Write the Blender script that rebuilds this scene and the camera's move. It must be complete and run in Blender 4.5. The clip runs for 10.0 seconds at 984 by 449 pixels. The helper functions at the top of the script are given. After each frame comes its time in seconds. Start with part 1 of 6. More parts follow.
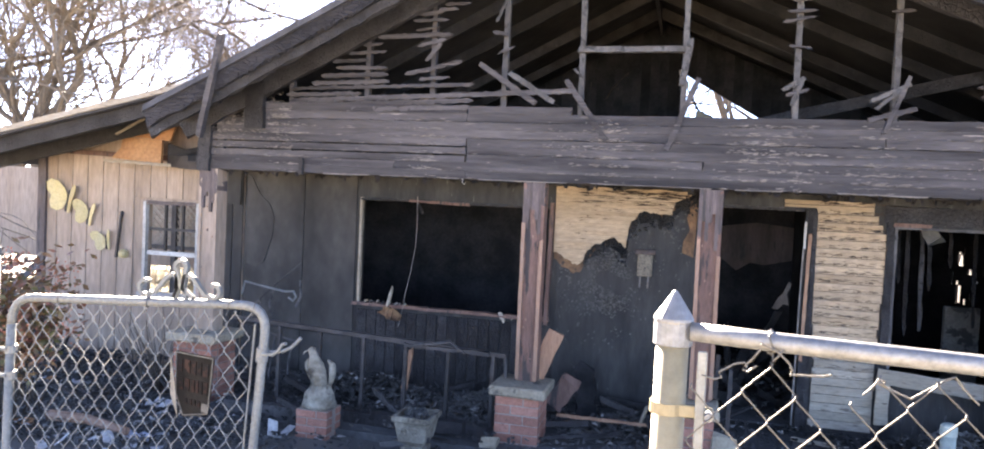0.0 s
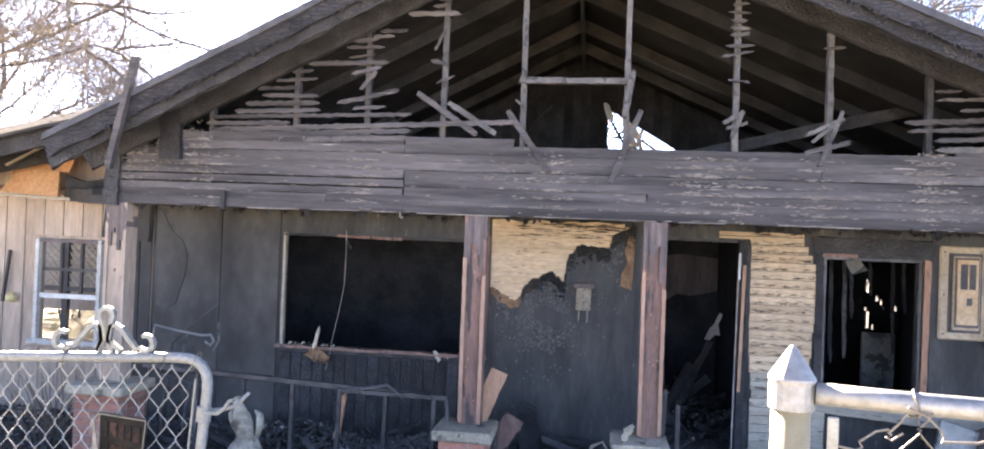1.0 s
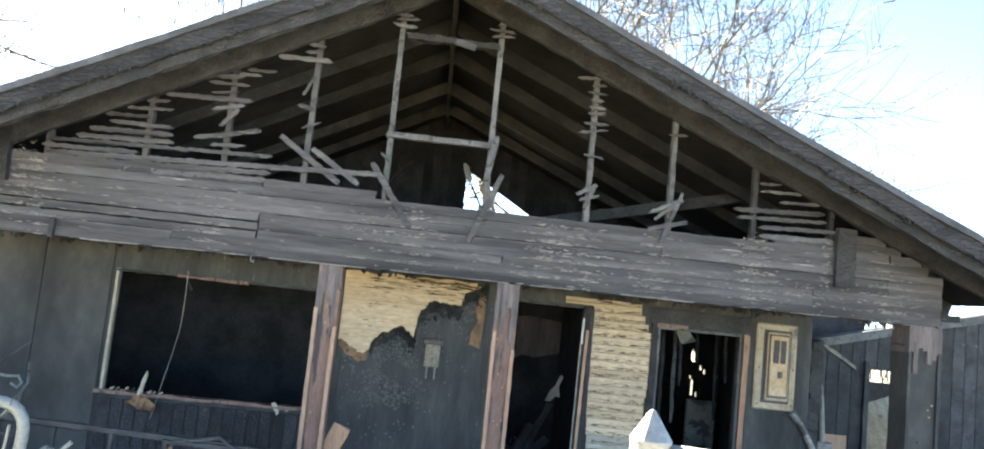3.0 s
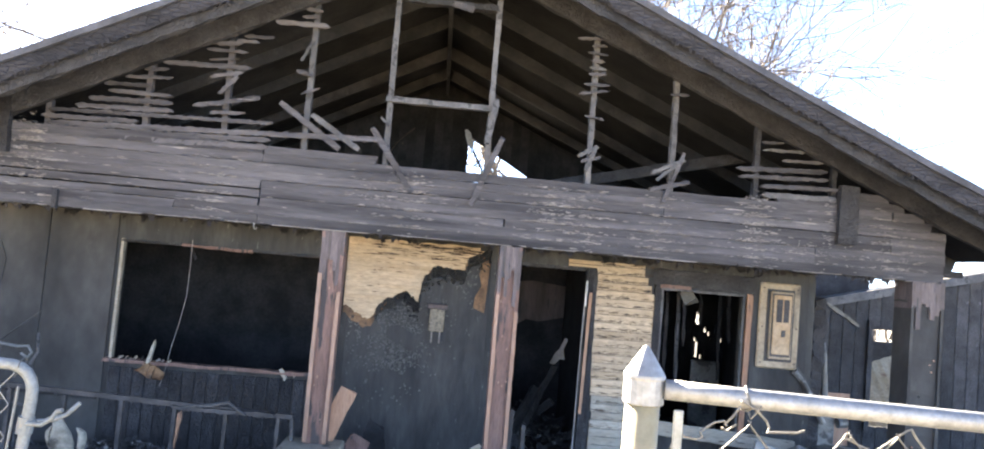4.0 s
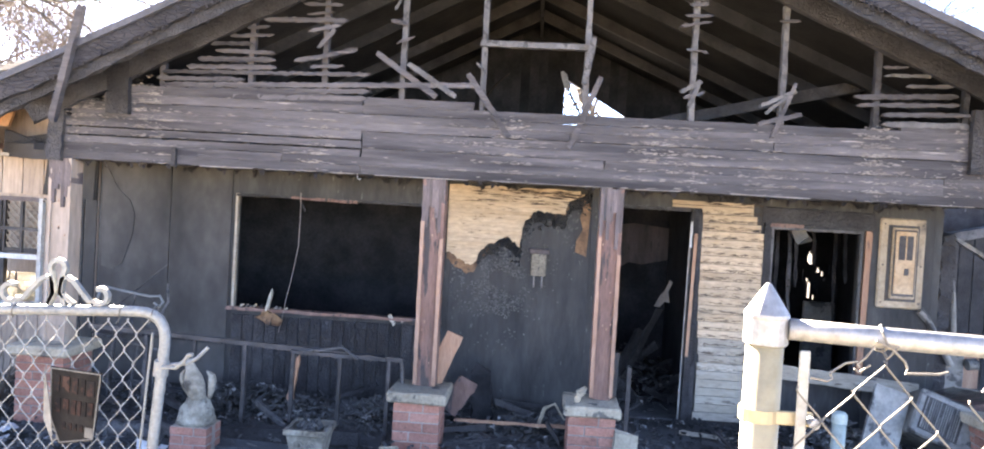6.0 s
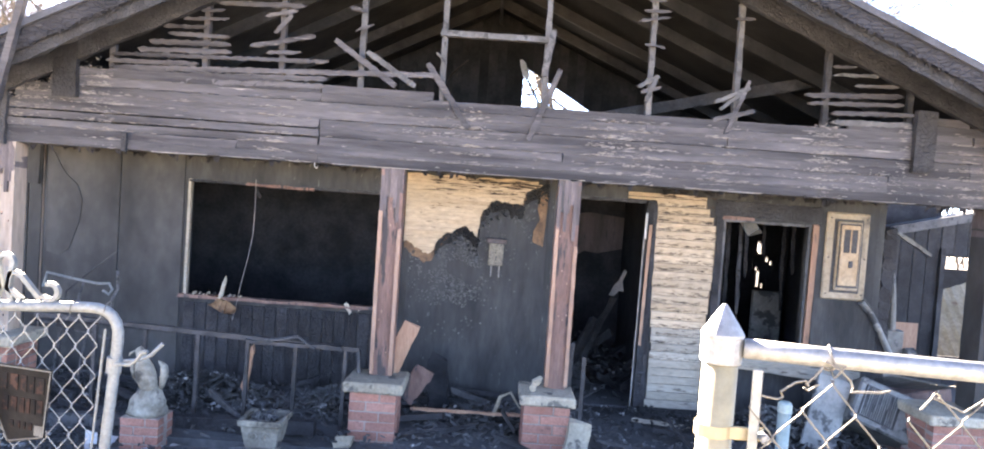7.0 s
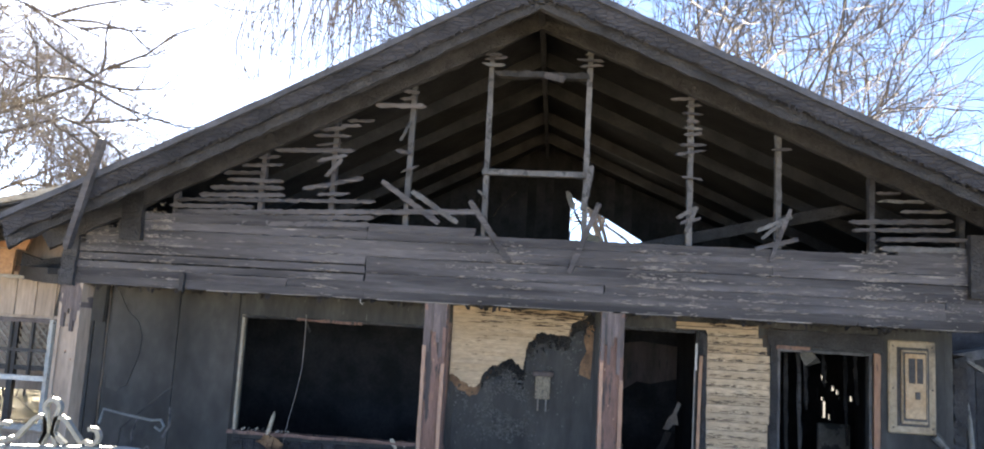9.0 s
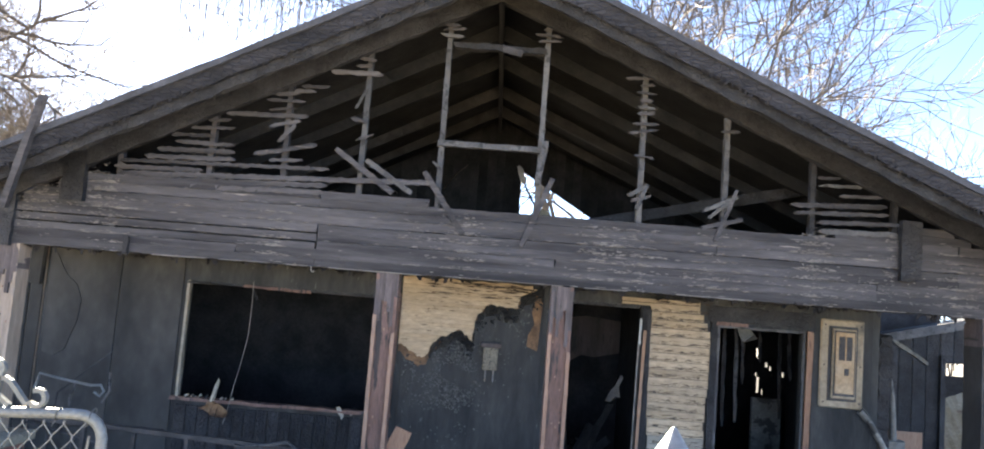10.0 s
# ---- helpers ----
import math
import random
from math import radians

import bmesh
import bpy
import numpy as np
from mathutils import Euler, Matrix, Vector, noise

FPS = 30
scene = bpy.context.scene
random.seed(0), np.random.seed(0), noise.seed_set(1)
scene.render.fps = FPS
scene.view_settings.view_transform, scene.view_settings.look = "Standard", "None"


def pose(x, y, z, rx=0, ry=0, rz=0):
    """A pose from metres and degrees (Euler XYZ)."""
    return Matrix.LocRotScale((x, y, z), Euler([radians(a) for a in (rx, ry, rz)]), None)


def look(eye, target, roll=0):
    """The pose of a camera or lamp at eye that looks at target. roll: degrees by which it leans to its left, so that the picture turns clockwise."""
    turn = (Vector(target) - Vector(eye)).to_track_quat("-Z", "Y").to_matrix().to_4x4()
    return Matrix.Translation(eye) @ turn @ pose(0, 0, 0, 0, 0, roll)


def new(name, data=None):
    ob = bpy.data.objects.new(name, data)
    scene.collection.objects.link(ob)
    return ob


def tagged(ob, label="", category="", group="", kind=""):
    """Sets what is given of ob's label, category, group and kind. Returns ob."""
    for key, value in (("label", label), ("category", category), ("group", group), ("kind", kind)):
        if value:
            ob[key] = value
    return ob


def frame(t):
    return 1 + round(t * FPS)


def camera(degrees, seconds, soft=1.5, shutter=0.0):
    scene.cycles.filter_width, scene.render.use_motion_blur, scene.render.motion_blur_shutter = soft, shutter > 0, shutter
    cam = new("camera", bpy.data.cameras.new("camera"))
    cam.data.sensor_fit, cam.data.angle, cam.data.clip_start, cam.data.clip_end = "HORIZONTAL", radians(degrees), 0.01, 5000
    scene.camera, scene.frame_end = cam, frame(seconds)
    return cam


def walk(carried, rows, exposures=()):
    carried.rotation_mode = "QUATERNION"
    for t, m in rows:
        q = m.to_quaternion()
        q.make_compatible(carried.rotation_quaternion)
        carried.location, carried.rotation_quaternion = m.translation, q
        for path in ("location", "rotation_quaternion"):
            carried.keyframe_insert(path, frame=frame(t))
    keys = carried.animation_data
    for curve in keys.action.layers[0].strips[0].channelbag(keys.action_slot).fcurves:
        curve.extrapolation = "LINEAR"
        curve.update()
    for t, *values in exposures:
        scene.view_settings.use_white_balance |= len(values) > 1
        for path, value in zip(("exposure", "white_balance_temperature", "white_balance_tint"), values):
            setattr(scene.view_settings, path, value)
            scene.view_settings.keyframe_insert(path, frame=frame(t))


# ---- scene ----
cam = camera(66.4, 10.0, soft=1.9)

PATH = [
    (0, (0.841, -0.008, 1.798), (0.337, 1.926, 1.728), 2.7),
    (0.5, (0.692, 0.18, 1.78), (0.233, 2.127, 1.773), 1.4),
    (1, (0.515, 0.157, 1.802), (0.259, 2.14, 1.828), 2.2),
    (1.5, (0.397, 0.155, 1.814), (0.241, 2.146, 1.913), 3.8),
    (2, (0.407, 0.095, 1.829), (0.326, 2.086, 2.004), 4.7),
    (2.5, (0.442, 0.07, 1.849), (0.475, 2.051, 2.121), 6.5),
    (3, (0.448, 0.107, 1.804), (0.581, 2.093, 2.002), 5.9),
    (3.2, (0.44, 0.137, 1.79), (0.565, 2.125, 1.964), 5.2),
    (4.3, (0.48, 0.088, 1.749), (0.605, 2.081, 1.856), 4.8),
    (4.5, (0.476, 0.081, 1.745), (0.547, 2.077, 1.844), 4.2),
    (5, (0.486, 0.117, 1.739), (0.453, 2.116, 1.799), 3.4),
    (5.5, (0.474, 0.125, 1.74), (0.344, 2.12, 1.79), 3.9),
    (5.7, (0.471, 0.143, 1.74), (0.341, 2.139, 1.712), 3.4),
    (6.8, (0.43, 0.138, 1.794), (0.382, 2.136, 1.731), 4.2),
    (7, (0.44, 0.125, 1.805), (0.439, 2.123, 1.722), 4.0),
    (7.5, (0.501, 0.165, 1.808), (0.243, 2.147, 1.898), 4.5),
    (8, (0.567, 0.085, 1.819), (0.315, 2.06, 2.006), 4.8),
    (8.5, (0.6, 0.087, 1.823), (0.395, 2.061, 2.074), 2.5),
    (9, (0.564, 0.075, 1.876), (0.388, 2.054, 2.113), 3.2),
    (9.5, (0.533, 0.038, 1.853), (0.471, 2.027, 2.057), 4.1),
    (10, (0.511, 0.043, 1.855), (0.482, 2.035, 2.033), 4.5),
]
EXPOSURE = [(0, 4.76, 7400, 17), (0.5, 5.26, 7400, 17), (1, 4.94, 7350, 16), (1.5, 5.14, 6950, 12), (2, 4.99, 6950, 13), (2.5, 5.09, 7000, 10), (3, 4.89, 7500, -4), (3.2, 4.79, 7500, -4), (4.3, 5.16, 7350, 14), (5.5, 5.31, 7450, 16), (7, 5.44, 7450, 16), (7.5, 5.56, 7550, 17), (8, 5.19, 7350, 12), (8.5, 4.44, 7150, 8), (9.5, 4.29, 7050, 7), (10, 4.39, 7150, 8)]
walk(cam, [(t, look(eye, target, roll)) for t, eye, target, roll in PATH], EXPOSURE)

# ---- light and sky ----
SUN_AZ, SUN_EL = radians(38), radians(27)   # left of straight ahead, behind the house
sun_way = Vector((-math.sin(SUN_AZ) * math.cos(SUN_EL), math.cos(SUN_AZ) * math.cos(SUN_EL), math.sin(SUN_EL)))
world = bpy.data.worlds.new("sky")
scene.world = world
world.use_nodes = True
wn = world.node_tree.nodes
sky = wn.new("ShaderNodeTexSky")
sky.sky_type = "NISHITA"
sky.sun_disc = False
sky.sun_elevation = SUN_EL
sky.sun_rotation = -SUN_AZ
sky.air_density, sky.dust_density, sky.ozone_density = 0.30, 0.10, 1.3
wn["Background"].inputs["Strength"].default_value = 0.05
world.node_tree.links.new(sky.outputs[0], wn["Background"].inputs["Color"])
sun_data = bpy.data.lights.new("sun", "SUN")
sun_data.energy, sun_data.angle, sun_data.color = 5.0, radians(0.6), (1.0, 0.93, 0.82)
sun = new("sun", sun_data)
sun.matrix_world = look(sun_way * 60, (0, 0, 0))


# ---- materials ----
def mat(name, a, b, scale=8.0, rough=0.8, bump=0.3, metal=0.0, spot=None, spot_size=3.0, spot_cut=0.6, stretch=(1, 1, 1), cells=0.0, vary=0.25, coarse=0.15, soft=0.05, shine=0.5):
    m = bpy.data.materials.new(name)
    m.use_nodes = True
    n, l = m.node_tree.nodes, m.node_tree.links
    bsdf = n["Principled BSDF"]
    co = n.new("ShaderNodeTexCoord")
    info = n.new("ShaderNodeObjectInfo")
    mp = n.new("ShaderNodeMapping")
    mp.inputs["Scale"].default_value = stretch
    l.new(co.outputs["Object"], mp.inputs["Vector"])
    shift = n.new("ShaderNodeVectorMath")
    shift.operation = "SCALE"
    shift.inputs[0].default_value = (7.3, 3.1, 5.7)
    l.new(info.outputs["Random"], shift.inputs["Scale"])
    l.new(shift.outputs[0], mp.inputs["Location"])

    def tex(s, detail):
        t = n.new("ShaderNodeTexNoise")
        t.inputs["Scale"].default_value = s
        t.inputs["Detail"].default_value = detail
        t.inputs["Roughness"].default_value = 0.65
        l.new(mp.outputs[0], t.inputs["Vector"])
        return t.outputs["Fac"]

    def ramp(src, lo, hi):
        r = n.new("ShaderNodeMapRange")
        r.inputs["From Min"].default_value, r.inputs["From Max"].default_value = lo, hi
        l.new(src, r.inputs["Value"])
        return r.outputs[0]

    def mix(fac, c1, c2, kind="MIX"):
        x = n.new("ShaderNodeMix")
        x.data_type, x.blend_type = "RGBA", kind
        for sock, v in ((x.inputs[0], fac), (x.inputs[6], c1), (x.inputs[7], c2)):
            if isinstance(v, (int, float)):
                sock.default_value = v
            elif isinstance(v, tuple):
                sock.default_value = (*v, 1)
            else:
                l.new(v, sock)
        return x.outputs[2]

    fine, big = tex(scale * 4, 6), tex(scale * coarse * 2, 4)
    col = mix(ramp(big, 0.35, 0.65), a, b)
    col = mix(ramp(fine, 0.3, 0.75), mix(0.45, col, (0, 0, 0)), col)
    if spot:
        col = mix(ramp(tex(spot_size, 7), spot_cut, spot_cut + soft), col, spot)
    if cells:
        vc = n.new("ShaderNodeTexVoronoi")
        vc.feature = "DISTANCE_TO_EDGE"
        vc.inputs["Scale"].default_value = cells
        l.new(mp.outputs[0], vc.inputs["Vector"])
        col = mix(ramp(vc.outputs["Distance"], 0.0, 0.10), mix(0.2, col, (0, 0, 0)), col)
    hue = n.new("ShaderNodeHueSaturation")
    add = n.new("ShaderNodeMapRange")
    add.inputs["To Min"].default_value, add.inputs["To Max"].default_value = 1 - vary, 1 + vary
    l.new(info.outputs["Random"], add.inputs["Value"])
    l.new(add.outputs[0], hue.inputs["Value"])
    l.new(col, hue.inputs["Color"])
    l.new(hue.outputs[0], bsdf.inputs["Base Color"])
    l.new(ramp_to(n, l, fine, rough - 0.12, min(1, rough + 0.1)), bsdf.inputs["Roughness"])
    bsdf.inputs["Metallic"].default_value = metal
    bsdf.inputs["Specular IOR Level"].default_value = shine
    if bump:
        bp = n.new("ShaderNodeBump")
        bp.inputs["Strength"].default_value = bump
        bp.inputs["Distance"].default_value = 0.01
        h = fine
        if cells:
            v = n.new("ShaderNodeTexVoronoi")
            v.feature = "DISTANCE_TO_EDGE"
            v.inputs["Scale"].default_value = cells
            l.new(mp.outputs[0], v.inputs["Vector"])
            s = n.new("ShaderNodeMath")
            s.operation = "MULTIPLY_ADD"
            l.new(ramp(v.outputs["Distance"], 0.0, 0.12), s.inputs[0])
            s.inputs[1].default_value = 0.7
            l.new(fine, s.inputs[2])
            h = s.outputs[0]
        l.new(h, bp.inputs["Height"])
        l.new(bp.outputs[0], bsdf.inputs["Normal"])
    return m


def ramp_to(n, l, src, lo, hi):
    r = n.new("ShaderNodeMapRange")
    r.inputs["To Min"].default_value, r.inputs["To Max"].default_value = lo, hi
    l.new(src, r.inputs["Value"])
    return r.outputs[0]


M_CHAR = mat("charred_wood", (0.03, 0.028, 0.029), (0.075, 0.07, 0.072), 14, 0.62, 0.9, cells=34, spot=(0.10, 0.095, 0.10), spot_size=9, spot_cut=0.66, shine=0.3)
M_SIDING = mat("sooty_siding", (0.036, 0.032, 0.034), (0.128, 0.115, 0.116), 10, 0.62, 0.9, stretch=(0.2, 1, 2.6), spot=(0.23, 0.20, 0.182), spot_size=9, spot_cut=0.645, vary=0.15, shine=0.3)
M_ASH = mat("ashen_wood", (0.058, 0.054, 0.054), (0.135, 0.127, 0.124), 12, 0.75, 0.9, stretch=(1, 1, 1), spot=(0.03, 0.028, 0.028), spot_size=14, spot_cut=0.55)
M_FASCIA = mat("charred_fascia", (0.025, 0.024, 0.027), (0.062, 0.058, 0.064), 9, 0.8, 1.0, stretch=(0.6, 1, 1.6), spot=(0.115, 0.105, 0.105), spot_size=12, spot_cut=0.665, cells=22, shine=0.25)
M_SMOKED = mat("smoked_post", (0.10, 0.075, 0.07), (0.19, 0.145, 0.135), 10, 0.75, 0.8, stretch=(2.5, 2.5, 0.4), spot=(0.05, 0.045, 0.045), spot_size=8, spot_cut=0.58)
M_RAFTER = mat("smoked_rafter", (0.018, 0.018, 0.020), (0.046, 0.045, 0.047), 9, 0.75, 0.6, cells=40, shine=0.2)
M_SOOT = mat("soot_wall", (0.022, 0.022, 0.023), (0.070, 0.067, 0.064), 3, 0.6, 0.8, stretch=(1.8, 1, 0.5), spot=(0.098, 0.094, 0.09), spot_size=16, spot_cut=0.64, coarse=0.3, vary=0.12, shine=0.3)
M_PANEL = mat("sooty_panel", (0.025, 0.024, 0.024), (0.092, 0.086, 0.080), 1.3, 0.65, 0.25, stretch=(1, 1, 0.6), spot=(0.021, 0.020, 0.020), spot_size=1.6, spot_cut=0.55, coarse=0.45, vary=0.12, soft=0.16, shine=0.25)
M_BLACK = mat("soot_interior", (0.017, 0.017, 0.019), (0.046, 0.044, 0.046), 8, 0.85, 0.5, shine=0.2)
M_BEIGE = mat("beige_siding", (0.52, 0.365, 0.22), (0.66, 0.49, 0.325), 7, 0.7, 0.5, stretch=(0.5, 1, 2.2), spot=(0.15, 0.085, 0.05), spot_size=12, spot_cut=0.63, vary=0.10)
M_PALE = mat("pale_siding", (0.38, 0.315, 0.235), (0.51, 0.435, 0.34), 7, 0.7, 0.4, stretch=(0.5, 1, 2.2), spot=(0.13, 0.10, 0.075), spot_size=12, spot_cut=0.595, vary=0.10)
M_SCORCH = mat("scorched_edge", (0.13, 0.065, 0.032), (0.36, 0.20, 0.10), 10, 0.8, 0.6, spot=(0.045, 0.032, 0.025), spot_size=16, spot_cut=0.60, coarse=0.6)
M_POST = mat("scorched_post", (0.15, 0.078, 0.06), (0.29, 0.165, 0.125), 9, 0.7, 0.8, stretch=(2.5, 2.5, 0.35), spot=(0.045, 0.035, 0.034), spot_size=6, spot_cut=0.555, vary=0.15)
M_RAW = mat("raw_timber", (0.36, 0.18, 0.105), (0.50, 0.29, 0.18), 9, 0.7, 0.5, stretch=(2.5, 2.5, 0.35), spot=(0.08, 0.055, 0.045), spot_size=6, spot_cut=0.6, vary=0.15)
M_BAREWOOD = mat("bare_pinkish_wood", (0.38, 0.215, 0.14), (0.51, 0.32, 0.225), 9, 0.75, 0.5, stretch=(2.5, 2.5, 0.35), spot=(0.10, 0.06, 0.045), spot_size=7, spot_cut=0.62, vary=0.12)
M_ENAMEL = mat("sooty_cream_enamel", (0.33, 0.235, 0.135), (0.51, 0.40, 0.275), 7, 0.6, 0.25, spot=(0.065, 0.05, 0.037), spot_size=3.4, spot_cut=0.535, vary=0.06, soft=0.16)
# paler copy of the bark tone, with backlight put into the colour
M_TWIG = mat("sunlit_twig", (0.16, 0.128, 0.095), (0.27, 0.215, 0.16), 3, 0.9, 0.2)
M_WING = mat("tan_board", (0.40, 0.295, 0.22), (0.53, 0.41, 0.32), 5, 0.75, 0.35, stretch=(1.5, 1.5, 0.25), spot=(0.2, 0.14, 0.105), spot_size=3, spot_cut=0.67, vary=0.08)
M_WHITE = mat("weathered_white_paint", (0.6, 0.57, 0.52), (0.75, 0.73, 0.69), 9, 0.6, 0.3, spot=(0.25, 0.2, 0.16), spot_size=9, spot_cut=0.66)
M_GALV = mat("galvanised_steel", (0.26, 0.27, 0.285), (0.35, 0.36, 0.375), 18, 0.62, 0.05, metal=0.75, spot=(0.32, 0.31, 0.29), spot_size=12, spot_cut=0.68, vary=0.06)
M_CREAM = mat("aged_galvanised_post", (0.27, 0.23, 0.145), (0.34, 0.295, 0.195), 5, 0.5, 0.05, metal=0.1, vary=0.04)
M_SILVER = mat("silver_paint", (0.21, 0.22, 0.218), (0.29, 0.30, 0.292), 14, 0.6, 0.12, metal=0.25, spot=(0.22, 0.205, 0.18), spot_size=10, spot_cut=0.62, vary=0.05)
M_WIRE = mat("galvanised_wire", (0.11, 0.104, 0.095), (0.18, 0.17, 0.155), 30, 0.65, 0.1, metal=0.2)
M_GATEWIRE = mat("bright_gate_wire", (0.28, 0.272, 0.255), (0.42, 0.41, 0.385), 30, 0.55, 0.1, metal=0.15)
M_IRON = mat("burnt_iron", (0.035, 0.033, 0.034), (0.09, 0.08, 0.078), 16, 0.6, 0.4, metal=0.3, spot=(0.2, 0.13, 0.1), spot_size=12, spot_cut=0.68)
M_BRICK = mat("red_brick", (0.38, 0.155, 0.105), (0.50, 0.24, 0.175), 14, 0.85, 0.5, spot=(0.20, 0.09, 0.065), spot_size=16, spot_cut=0.61, vary=0.18)
M_MORTAR = mat("mortar", (0.30, 0.24, 0.2), (0.40, 0.33, 0.28), 20, 0.95, 0.6)
M_CONC = mat("concrete", (0.34, 0.28, 0.20), (0.47, 0.40, 0.30), 10, 0.9, 0.6, spot=(0.10, 0.088, 0.073), spot_size=7, spot_cut=0.565)
M_STONE = mat("cast_stone", (0.19, 0.158, 0.118), (0.43, 0.385, 0.31), 9, 0.85, 0.7, spot=(0.065, 0.054, 0.043), spot_size=6, spot_cut=0.53, coarse=0.45, soft=0.1)
M_GROUND = mat("yard_soil", (0.24, 0.195, 0.125), (0.40, 0.335, 0.225), 1.4, 0.95, 0.8, spot=(0.46, 0.39, 0.26), spot_size=1.3, spot_cut=0.48, soft=0.22)
M_ASHFLOOR = mat("ash_covered_floor", (0.05, 0.05, 0.052), (0.12, 0.12, 0.12), 6, 0.9, 0.9, spot=(0.14, 0.135, 0.13), spot_size=9, spot_cut=0.66)
M_SHINGLE = mat("roof_shingle", (0.04, 0.04, 0.047), (0.09, 0.09, 0.105), 12, 0.85, 0.7, stretch=(1, 1, 1))
M_BARK = mat("bare_bark", (0.085, 0.066, 0.05), (0.16, 0.125, 0.098), 3, 0.9, 0.4)
M_YELLOW = mat("yellow_painted_metal", (0.70, 0.55, 0.25), (0.80, 0.66, 0.36), 16, 0.6, 0.15, spot=(0.4, 0.28, 0.12), spot_size=14, spot_cut=0.7)
M_SIGN = mat("faded_black_sign", (0.008, 0.0075, 0.0075), (0.02, 0.018, 0.017), 14, 0.5, 0.1, spot=(0.16, 0.14, 0.13), spot_size=30, spot_cut=0.71, shine=0.06)
M_SIGNBAR = mat("faded_sign_lettering", (0.03, 0.017, 0.014), (0.06, 0.034, 0.027), 20, 0.6, 0.1, spot=(0.012, 0.011, 0.011), spot_size=26, spot_cut=0.46, shine=0.06)
M_ORANGE = mat("exposed_sheathing", (0.50, 0.24, 0.11), (0.62, 0.34, 0.17), 7, 0.8, 0.3, spot=(0.2, 0.1, 0.06), spot_size=5, spot_cut=0.66)
M_LEAFRED = mat("nandina_leaf", (0.22, 0.20, 0.07), (0.50, 0.16, 0.09), 3, 0.5, 0.1, vary=0.3, coarse=0.9)
M_BERRY = mat("red_berry", (0.6, 0.16, 0.08), (0.75, 0.26, 0.14), 12, 0.4, 0.0)
M_METALBOX = mat("scorched_enamel_box", (0.50, 0.30, 0.14), (0.68, 0.50, 0.32), 9, 0.6, 0.3, spot=(0.17, 0.10, 0.055), spot_size=5, spot_cut=0.55, vary=0.1, soft=0.12)
M_GREYMETAL = mat("sooty_sheet_metal", (0.13, 0.122, 0.11), (0.29, 0.275, 0.25), 8, 0.55, 0.3, metal=0.2, spot=(0.045, 0.042, 0.04), spot_size=5, spot_cut=0.53)
M_TIN = mat("corrugated_tin", (0.62, 0.52, 0.32), (0.75, 0.66, 0.46), 6, 0.5, 0.2, metal=0.1, spot=(0.3, 0.2, 0.13), spot_size=3, spot_cut=0.62)
M_DEBRIS = mat("fire_debris", (0.035, 0.035, 0.036), (0.20, 0.194, 0.187), 3, 0.75, 0.6, spot=(0.44, 0.42, 0.39), spot_size=7, spot_cut=0.60, shine=0.3)
M_FLAKE = mat("old_paint", (0.22, 0.19, 0.17), (0.40, 0.35, 0.31), 20, 0.8, 0.2)
M_BLISTER = mat("ash_flecked_soot", (0.06, 0.057, 0.054), (0.17, 0.162, 0.152), 20, 0.9, 0.5, vary=0.3, coarse=0.8)
M_STREAK = mat("burnt_streak", (0.025, 0.02, 0.017), (0.10, 0.06, 0.035), 16, 0.8, 0.5, coarse=0.7)
M_SPECKLED = mat("heat_speckled_tin", (0.15, 0.125, 0.09), (0.26, 0.22, 0.16), 12, 0.7, 0.3, spot=(0.06, 0.05, 0.04), spot_size=55, spot_cut=0.53)
M_PAPER = mat("pale_scrap", (0.45, 0.43, 0.42), (0.7, 0.69, 0.68), 9, 0.8, 0.3)
M_BLUEPAPER = mat("pale_blue_plastic", (0.42, 0.47, 0.58), (0.60, 0.64, 0.72), 9, 0.6, 0.3)
M_PIPE = mat("pale_green_plastic", (0.30, 0.36, 0.33), (0.42, 0.47, 0.43), 6, 0.5, 0.1, spot=(0.2, 0.22, 0.2), spot_size=9, spot_cut=0.62)
M_STRAW = mat("dry_grass", (0.20, 0.135, 0.03), (0.28, 0.20, 0.05), 3, 0.9, 0.3)

